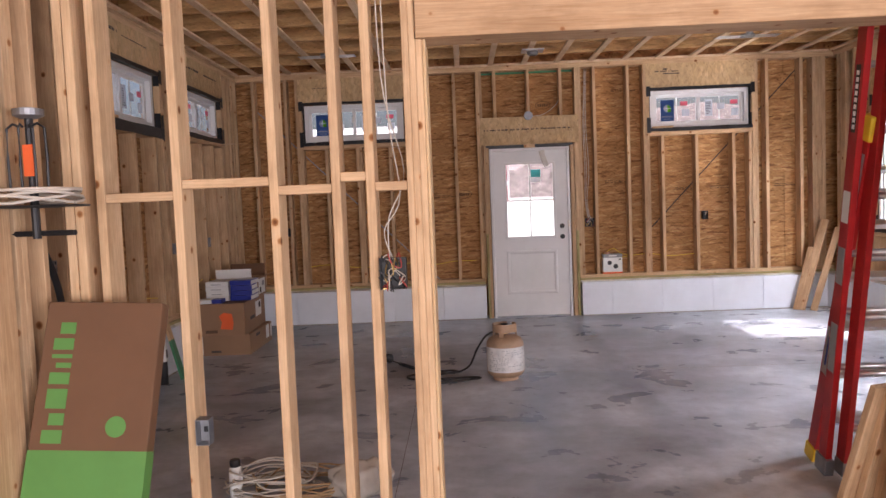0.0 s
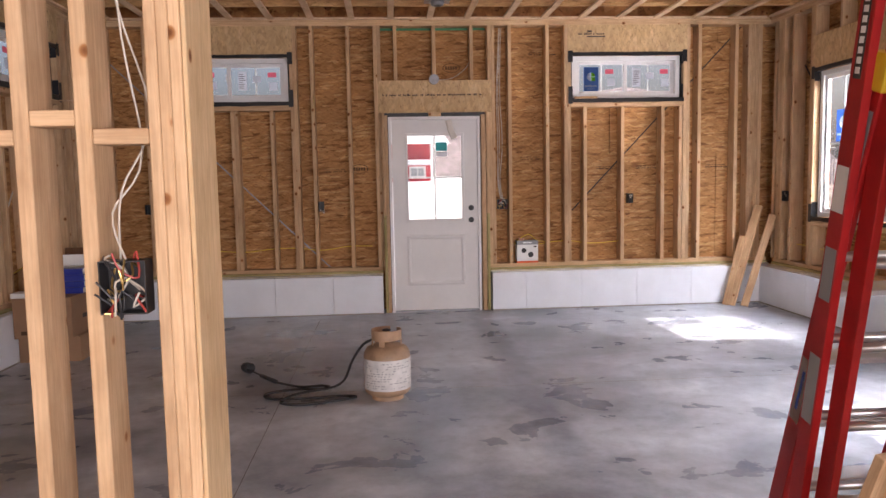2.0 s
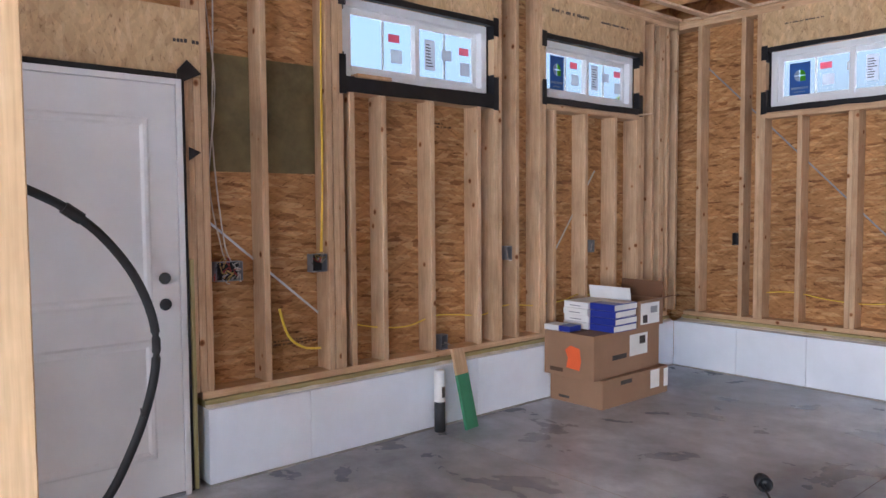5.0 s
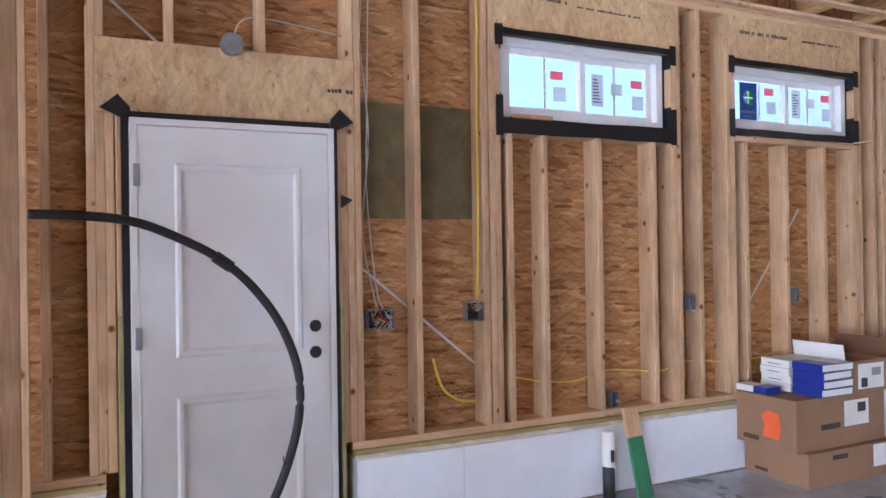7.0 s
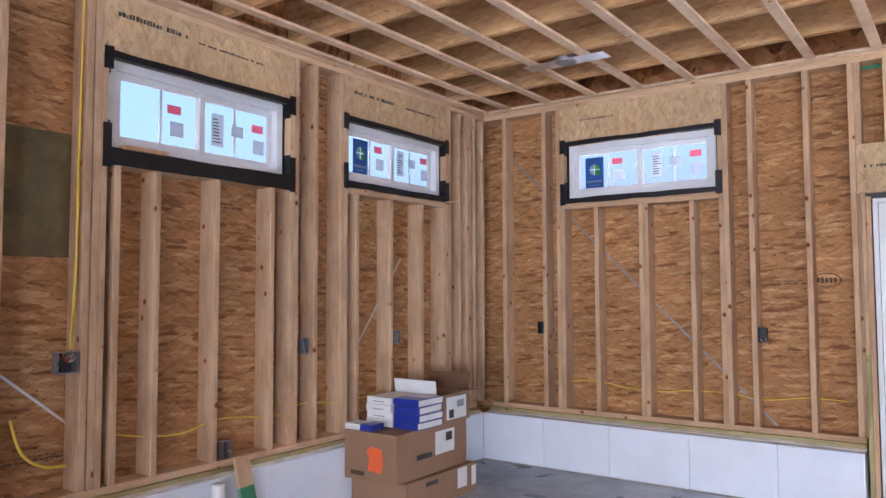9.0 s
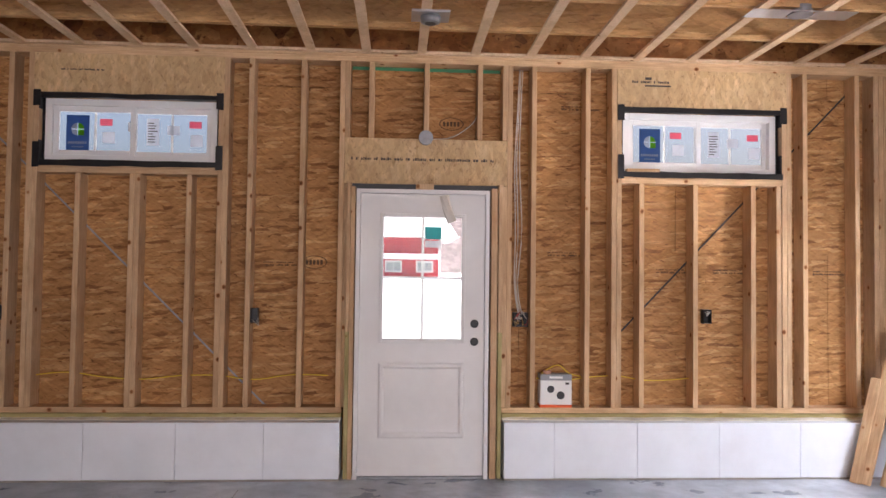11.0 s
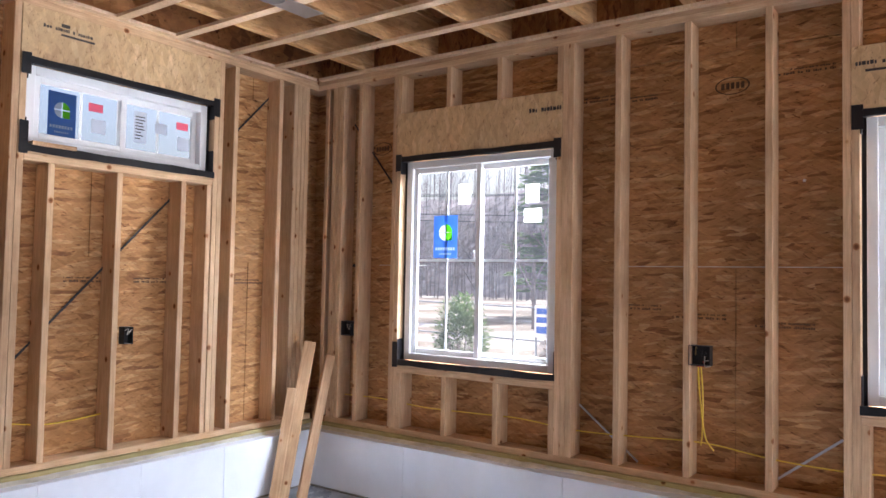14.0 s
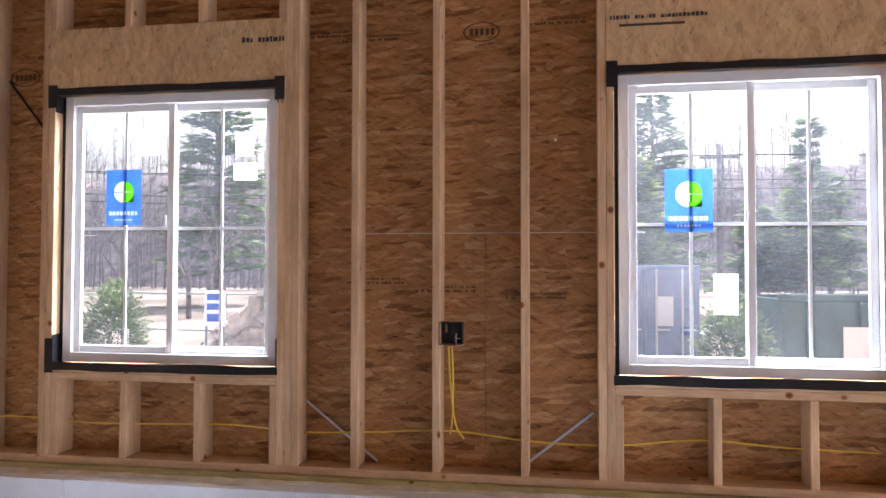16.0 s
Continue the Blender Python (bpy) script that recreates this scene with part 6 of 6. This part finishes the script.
# snow field that rises to the north
bm = bmesh.new()
rows = []
for j, (y, z) in enumerate(((11.5, -0.84), (18, -0.3), (30, 0.6), (48, 1.25), (75, 1.6))):
    rows.append([bm.verts.new((x, y, z + 0.12 * noise.noise((x * 0.15, y * 0.15, 0)))) for x in range(-60, 13, 6)])
for ra, rb in zip(rows, rows[1:]):
    for k in range(len(ra) - 1):
        bm.faces.new((ra[k], ra[k + 1], rb[k + 1], rb[k]))
tagged(part("snow_field", bm, SNOW, smooth=True), "bright snow field rising behind the house", "snow", kind="structure")


def hill(x0, y0, x1, y1, height, depth, label):
    # a long wooded rise
    bm = bmesh.new()
    n = 40
    d = Vector((x1 - x0, y1 - y0, 0))
    nor = Vector((-d.y, d.x, 0)).normalized()
    rows = []
    for i, (back, up) in enumerate(((0, -0.02), (0.3, 0.35), (0.6, 0.75), (1, 1.0), (1.6, 1.0))):
        row = []
        for k in range(n + 1):
            u = k / n
            p = Vector((x0, y0, 0)) + d * u + nor * back * depth
            h = height * up * (0.75 + 0.35 * noise.noise((u * 3.1, 0.3, height)) + 0.1 * noise.noise((u * 17, i, 0)))
            row.append(bm.verts.new((p.x, p.y, -0.9 + h)))
        rows.append(row)
    for ra, rb in zip(rows, rows[1:]):
        for k in range(n):
            bm.faces.new((ra[k], ra[k + 1], rb[k + 1], rb[k]))
    bmesh.ops.recalc_face_normals(bm, faces=bm.faces[:])
    return tagged(part("backdrop", bm, HILL, smooth=True), label, "hill", kind="structure")


hill(92, 150, 92, -130, 23, 26, "distant brown wooded hill")
hill(-90, 160, 100, 150, 26, 50, "distant wooded rise")


def limb(bm, a, b, r0, r1, sides=5):
    d = (b - a).normalized()
    s = d.cross(Vector((0.3, 0.2, 1.0)))
    s = s.normalized() if s.length > 1e-3 else Vector((1, 0, 0))
    t = s.cross(d)
    ra = [bm.verts.new(a + r0 * (math.cos(2 * math.pi * k / sides) * s + math.sin(2 * math.pi * k / sides) * t)) for k in range(sides)]
    rb = [bm.verts.new(b + r1 * (math.cos(2 * math.pi * k / sides) * s + math.sin(2 * math.pi * k / sides) * t)) for k in range(sides)]
    for k in range(sides):
        bm.faces.new((ra[k], ra[(k + 1) % sides], rb[(k + 1) % sides], rb[k]))


def needle_spray(verts, faces, p, d, size, rng):
    side = d.cross(Vector((0, 0, 1)))
    side = side.normalized() if side.length > 1e-3 else Vector((1, 0, 0))
    for _ in range(3):
        tip = d * size * rng.uniform(0.6, 1.2) + Vector((rng.uniform(-1, 1), rng.uniform(-1, 1), rng.uniform(-0.7, 0.5))) * size * 0.5
        w = side * size * rng.uniform(0.12, 0.22) + Vector((0, 0, rng.uniform(-0.1, 0.1) * size))
        o = len(verts)
        verts.extend((p - w * 0.5, p + tip * 0.55 + w, p + tip, p + tip * 0.5 - w))
        faces.append((o, o + 1, o + 2, o + 3))


def conifer(at, height, radius, seed, mat, label):
    rng = random.Random(seed)
    t = thing("pine_tree", at, label, "tree")
    bm = bmesh.new()
    n = 6
    lean = Vector((rng.uniform(-0.02, 0.02), rng.uniform(-0.02, 0.02), 1))
    for k in range(n):
        limb(bm, lean * (height * k / n), lean * (height * (k + 1) / n), 0.022 * height * (1 - k / n) + 0.02, 0.022 * height * (1 - (k + 1) / n) + 0.015, 7)
    verts, faces = [], []
    z = height * 0.12
    while z < height * 0.99:
        f = 1 - z / height
        for _ in range(rng.randint(4, 6)):
            a = rng.uniform(0, 2 * math.pi)
            L = radius * (f ** 0.75) * rng.uniform(0.55, 1.15) + 0.12
            d = Vector((math.cos(a), math.sin(a), rng.uniform(-0.15, 0.25))).normalized()
            base = lean * z
            end = base + d * L
            limb(bm, base, end, 0.012 * height * f * 0.5 + 0.008, 0.006, 3)
            m = max(4, int(L / 0.22))
            for q in range(1, m + 1):
                p = base.lerp(end, (q / m) ** 0.8)
                needle_spray(verts, faces, p, d, 0.36 + 0.3 * radius / 3, rng)
        z += height * rng.uniform(0.013, 0.026)
    part("trunk", bm, BARK, t)
    me = bpy.data.meshes.new("crown")
    me.from_pydata(verts, [], faces)
    me.materials.append(mat)
    cr = new("crown", me)
    cr.parent = t
    return t


def bare_branches(bm, p, d, L, r, depth, rng):
    e = p + d * L
    limb(bm, p, e, r, r * 0.65, 4 if depth > 1 else 3)
    if depth == 0:
        return
    for _ in range(3 if depth > 1 else 4):
        nd = (d + Vector((rng.uniform(-0.8, 0.8), rng.uniform(-0.8, 0.8), rng.uniform(-0.1, 0.5)))).normalized()
        bare_branches(bm, p.lerp(e, rng.uniform(0.45, 1.0)), nd, L * rng.uniform(0.5, 0.75), r * 0.5, depth - 1, rng)


conifer((46, 28.3, -0.85), 18, 4.2, 1, NEEDLE, "tall ragged green pine at the yard edge")
conifer((42.5, 1.5, -0.85), 12.6, 3.0, 2, NEEDLE, "tall dark pine beyond the container")
conifer((49, -8.2, -0.85), 11.6, 2.3, 3, NEEDLE, "tall dark pine behind the road")
conifer((36, 3.6, -0.85), 7.5, 2.4, 4, NEEDLE_Y, "yellowish young pine behind the container")
for k in range(9):
    conifer((50 + 3 * (k % 3), -5.5 - 3.1 * k, -0.6), 6.2 + 1.3 * (k * 7 % 3), 2.6, 20 + k, NEEDLE_Y if k % 2 else NEEDLE, "bushy pine in a row across the road")["group"] = "pines across the road"
for k, (x, y) in enumerate(((-24, 33), (-22, 38), (-27, 36), (-29, 43))):
    conifer((x, y, -0.85), 7.0 + (k * 5 % 3), 2.6, 40 + k, NEEDLE_Y, "green pine on the far side of the house")["group"] = "pines beside the house"
for k, (x, y, h) in enumerate(((34, 24, 3.4), (40, 19, 3.8), (38, 30, 3.2), (60, -3, 4.2), (62, -10, 4.4), (64, -16, 4.0), (58, 6, 4.0), (44, 27, 3.9), (52, 22, 4.2), (30, 21, 3.0))):
    t = thing("bare_tree", (x, y, -0.85), "leafless grey tree on the bank", "tree", "bare trees on the bank")
    bm = bmesh.new()
    rng = random.Random(60 + k)
    bare_branches(bm, Vector((0, 0, 0)), Vector((rng.uniform(-0.05, 0.05), rng.uniform(-0.05, 0.05), 1)), h, 0.13, 4, rng)
    part("trunk", bm, BARK, t)
# far woods: thin stems all over the hillside
rng = random.Random(5)
bm = bmesh.new()
for _ in range(1500):
    x, y = rng.uniform(78, 122), rng.uniform(-70, 140)
    z = -0.9 + max(0.0, (x - 94) * 0.72)
    h = rng.uniform(7, 12)
    limb(bm, Vector((x, y, z)), Vector((x + rng.uniform(-0.5, 0.5), y + rng.uniform(-0.5, 0.5), z + h)), 0.1, 0.015, 3)
    for _ in range(9):
        zz = z + h * rng.uniform(0.4, 0.9)
        limb(bm, Vector((x, y, zz)), Vector((x + rng.uniform(-2, 2), y + rng.uniform(-2, 2), zz + rng.uniform(0.6, 2.4))), 0.045, 0.01, 3)
tagged(part("far_woods", bm, BARK), "leafless far woods on the hillside", "woods", kind="stuff")


def ball_shrub(at, r, h, seed, label):
    rng = random.Random(seed)
    t = thing("evergreen_shrub", at, label, "shrub")
    bm = bmesh.new()
    verts, faces = [], []
    for _ in range(16):
        d = Vector((rng.uniform(-1, 1), rng.uniform(-1, 1), rng.uniform(0.5, 1.6))).normalized()
        limb(bm, Vector((0, 0, 0)), Vector((d.x * r * 0.8, d.y * r * 0.8, d.z * h * 0.8)), 0.02, 0.006, 4)
    for _ in range(4200):
        d = Vector((rng.gauss(0, 1), rng.gauss(0, 1), rng.gauss(0, 1))).normalized()
        q = rng.uniform(0.55, 1.0) * (1 + 0.25 * noise.noise(d * 2.5))
        p = Vector((d.x * r * q, d.y * r * q, h * 0.5 + d.z * h * 0.5 * q))
        needle_spray(verts, faces, p, d, 0.085, rng)
    part("stems", bm, BARK, t)
    me = bpy.data.meshes.new("foliage")
    me.from_pydata(verts, [], faces)
    me.materials.append(NEEDLE)
    fo = new("foliage", me)
    fo.parent = t


ball_shrub((12.6, 13.85, -0.85), 0.55, 2.1, 1, "rounded dark evergreen shrub at the fence")
ball_shrub((12.3, 4.05, -0.85), 0.55, 1.9, 2, "rounded dark evergreen shrub beside the container")


def rough_stone(name, at, s, seed, mat, label):
    bm = bmesh.new()
    bmesh.ops.create_icosphere(bm, subdivisions=3, radius=1.0)
    for v in bm.verts:
        v.co *= 1 + 0.3 * noise.noise(v.co * 1.6 + Vector((seed, 0, 0)))
        v.co = Vector((v.co.x * s[0], v.co.y * s[1], max(-0.2 * s[2], v.co.z * s[2])))
    return tagged(part(name, bm, mat, at=Matrix.Translation(at)), label, "stone")


rough_stone("boulder", (11.2, 3.9, -0.75), (0.5, 0.6, 0.75), 3, SNOW, "pale boulder beside the shrub")
rng = random.Random(8)
bm = bmesh.new()
for _ in range(480):
    a, rr = rng.uniform(0, 6.28), rng.random() ** 0.6
    c = Vector((13.0 + 1.5 * rr * math.cos(a), 11.1 + 2.1 * rr * math.sin(a), -0.85 + (1 - rr) * 1.9 + rng.uniform(0, 0.15)))
    s = rng.uniform(0.06, 0.2)
    m = Matrix.Translation(c) @ Euler((rng.random() * 6, rng.random() * 6, 0)).to_matrix().to_4x4() @ Matrix.Diagonal((s, s * rng.uniform(0.5, 1.6), s * 0.6, 1))
    n0 = len(bm.verts)
    vs = add_box(bm, -1, 1, -1, 1, -1, 1)
    for v in vs:
        v.co = m @ v.co
tagged(part("rubble_heap", bm, STONE), "heap of broken grey rubble at the fence", "rubble", kind="stuff")

fence = thing("wire_fence", (14.6, 0, -0.85), "temporary fence of thin steel posts and wires", "fence")
for y in (9.4, 11.2, 13.0, 14.8, 16.6):
    part("post", tube([(0, y, 0), (0, y, 1.95)], 0.03, 8, 1), STEEL, fence)
for z in (0.5, 1.2, 1.9):
    part("wire", tube([(0, 9.4, z), (0, 12.5, z - 0.05), (0, 16.6, z)], 0.018, 5, 3), STEEL, fence)
sign = thing("yard_sign", (12.0, 11.75, -0.85), "white sign with dark blue print on two stakes", "sign")
part("board", box(-0.01, 0.01, -0.17, 0.17, 1.45, 2.0), PAPER, sign)
for y in (-0.14, 0.14):
    part("stake", box(-0.012, 0.012, y - 0.015, y + 0.015, 0, 1.45), STEEL, sign)
for z, h in ((1.85, 0.1), (1.7, 0.1), (1.52, 0.12)):
    part("print", box(-0.0115, -0.0101, -0.13, 0.13, z, z + h), STICKER_BLUE, sign)
pole = thing("utility_pole", (37.7, -0.8, -0.85), "weathered wooden utility pole with crossarm and wires", "pole")
part("pole", lathe([(0.16, 0), (0.11, 8.3)], 12), BARK, pole, smooth=True)
part("crossarm", box(-0.06, 0.06, -0.9, 0.9, 7.6, 7.75), BARK, pole)
for z, y in ((7.78, -0.8), (7.78, 0.8), (6.6, 0), (6.2, 0)):
    part("wire", tube([(0, y + 40, z + 0.2), (0, y + 20, z - 0.6), (0, y, z), (0, y - 20, z - 0.6), (0, y - 40, z + 0.2)], 0.02, 4, 6), BLACK, pole)

# shipping container: doors face the house
ct = thing("shipping_container", pose(18.2, 5.9, -0.85, 0, 0, 0), "slate blue steel shipping container with locking rods", "container")
bm = box(0, 6.0, -2.42, 0, 0, 2.44, 0.02)
part("body", bm, CONTAINER, ct)
for k in (0, 1):
    y0 = -2.34 + 1.16 * k
    d = part("door_leaf", box(-0.03, 0.0, y0, y0 + 1.12, 0.14, 2.32, 0.008), CONTAINER, ct)
    for z in (0.5, 1.1, 1.7):
        part("door_rib", box(-0.05, -0.03, y0 + 0.06, y0 + 1.06, z, z + 0.42, 0.012), CONTAINER, d)
    for y in (y0 + 0.3, y0 + 0.85):
        part("locking_rod", tube([(-0.075, y, 0.1), (-0.075, y, 2.36)], 0.024, 8, 1), DOOR_WHITE, d, "pale locking rod")
        part("rod_handle", box(-0.1, -0.075, y - 0.28, y + 0.02, 1.0, 1.04), DOOR_WHITE, d)
part("notice", box(-0.056, -0.052, -0.5, -0.22, 1.75, 2.0), YELLOW, ct, "small yellow notice")
part("notice", box(-0.056, -0.052, -1.85, -1.5, 1.1, 1.75), PAPER, ct, "white paper notice")
part("notice", box(-0.056, -0.052, -2.2, -2.0, 0.9, 1.1), STICKER_BLUE, ct)

wc = thing("portable_toilet", (19.2, 6.25, -0.85), "brown plastic portable toilet with a white domed roof", "toilet cabin")
TOILET = plain("brown_moulded_plastic", (0.27, 0.19, 0.17), 0.5, vary=0.08, scale=2)
part("cabin", box(0, 1.1, 0, 1.1, 0, 2.0, 0.05, 3), TOILET, wc)
door = part("door", box(-0.03, 0.0, 0.14, 0.96, 0.16, 1.9, 0.03, 3), TOILET, wc)
part("sign", box(-0.036, -0.031, 0.7, 0.86, 1.3, 1.5), STICKER_BLUE, door, "small blue sign")
part("roof", box(-0.05, 1.15, -0.05, 1.15, 2.0, 2.24, 0.11, 4), PAPER, wc, "white domed roof")

sk = thing("skip", pose(12.9, 3.25, -0.85, 0, 0, 4), "dark green open steel skip full of offcuts", "skip")
bm = bmesh.new()
for bb in ((0, 0.06, -6.0, 0, 0.2, 1.9), (2.3, 2.36, -6.0, 0, 0.2, 1.9), (0.06, 2.3, -0.06, 0, 0.2, 1.9), (0.06, 2.3, -6.0, -5.94, 0.2, 1.9), (0.06, 2.3, -5.94, -0.06, 0.2, 0.26)):
    add_box(bm, *bb)
part("tub", bm, DUMP, sk)
part("top_rail", box(-0.04, 0.1, -6.02, 0.02, 1.86, 1.98, 0.02), DUMP, sk)
for k in range(8):
    part("rib", box(-0.08, -0.001, -0.75 * k - 0.45, -0.75 * k - 0.35, 0.2, 1.86, 0.01), DUMP, sk)
part("notice", box(-0.085, -0.081, -1.3, -0.85, 1.0, 1.5), PAPER, sk)
for y, s in ((-0.35, 0.8), (-0.95, 0.85)):
    bm = bmesh.new()
    v = [bm.verts.new(c) for c in ((-0.3, y - 0.35, 0), (-0.3, y + 0.3, 0), (-0.12, y - 0.1, s), (-0.26, y - 0.35, 0), (-0.26, y + 0.3, 0), (-0.08, y - 0.1, s))]
    for f in ((0, 1, 2), (5, 4, 3), (0, 3, 4, 1), (1, 4, 5, 2), (2, 5, 3, 0)):
        bm.faces.new([v[i] for i in f])
    part("red_panel_offcut", bm, plain("red_offcut", (0.5, 0.1, 0.08), 0.7), sk, "torn reddish panel leaning on the skip")

# red house across the snow
hs = thing("red_house", (3.0, 52, 1.2), "long red clad house with white windows and a snowy roof", "house")
part("wall", box(-22, 0.55, 0, 7, -0.6, 2.66), BARN, hs)
part("corner_board", box(0.45, 0.6, -0.04, 0.06, -0.6, 2.66), PAPER, hs, "white corner board")
bm = bmesh.new()
v = [bm.verts.new(c) for c in ((-23.1, -0.9, 2.62), (1.7, -0.9, 2.62), (1.7, 7.9, 2.62), (-23.1, 7.9, 2.62), (-21.5, 3.5, 6.0), (0.0, 3.5, 6.0))]
for f in ((0, 1, 5, 4), (2, 3, 4, 5), (0, 4, 3), (1, 2, 5), (3, 2, 1, 0)):
    bm.faces.new([v[i] for i in f])
part("roof", bm, SNOW, hs, "steep roof under snow")
part("porch_roof", box(-22, 0.4, -1.3, 0.0, 1.22, 1.56, 0.05), SNOW, hs, "low snowy porch roof")
for k in range(11):
    x = -0.98 - 2.0 * k
    wv = part("window", box(x, x + 1.1, -0.06, 0.0, 0.4, 1.14), PAPER, hs, "white framed window")
    for j in (0, 1):
        part("pane", box(x + 0.1 + 0.47 * j, x + 0.53 + 0.47 * j, -0.075, -0.06, 0.5, 1.04), GREYPAPER, wv)
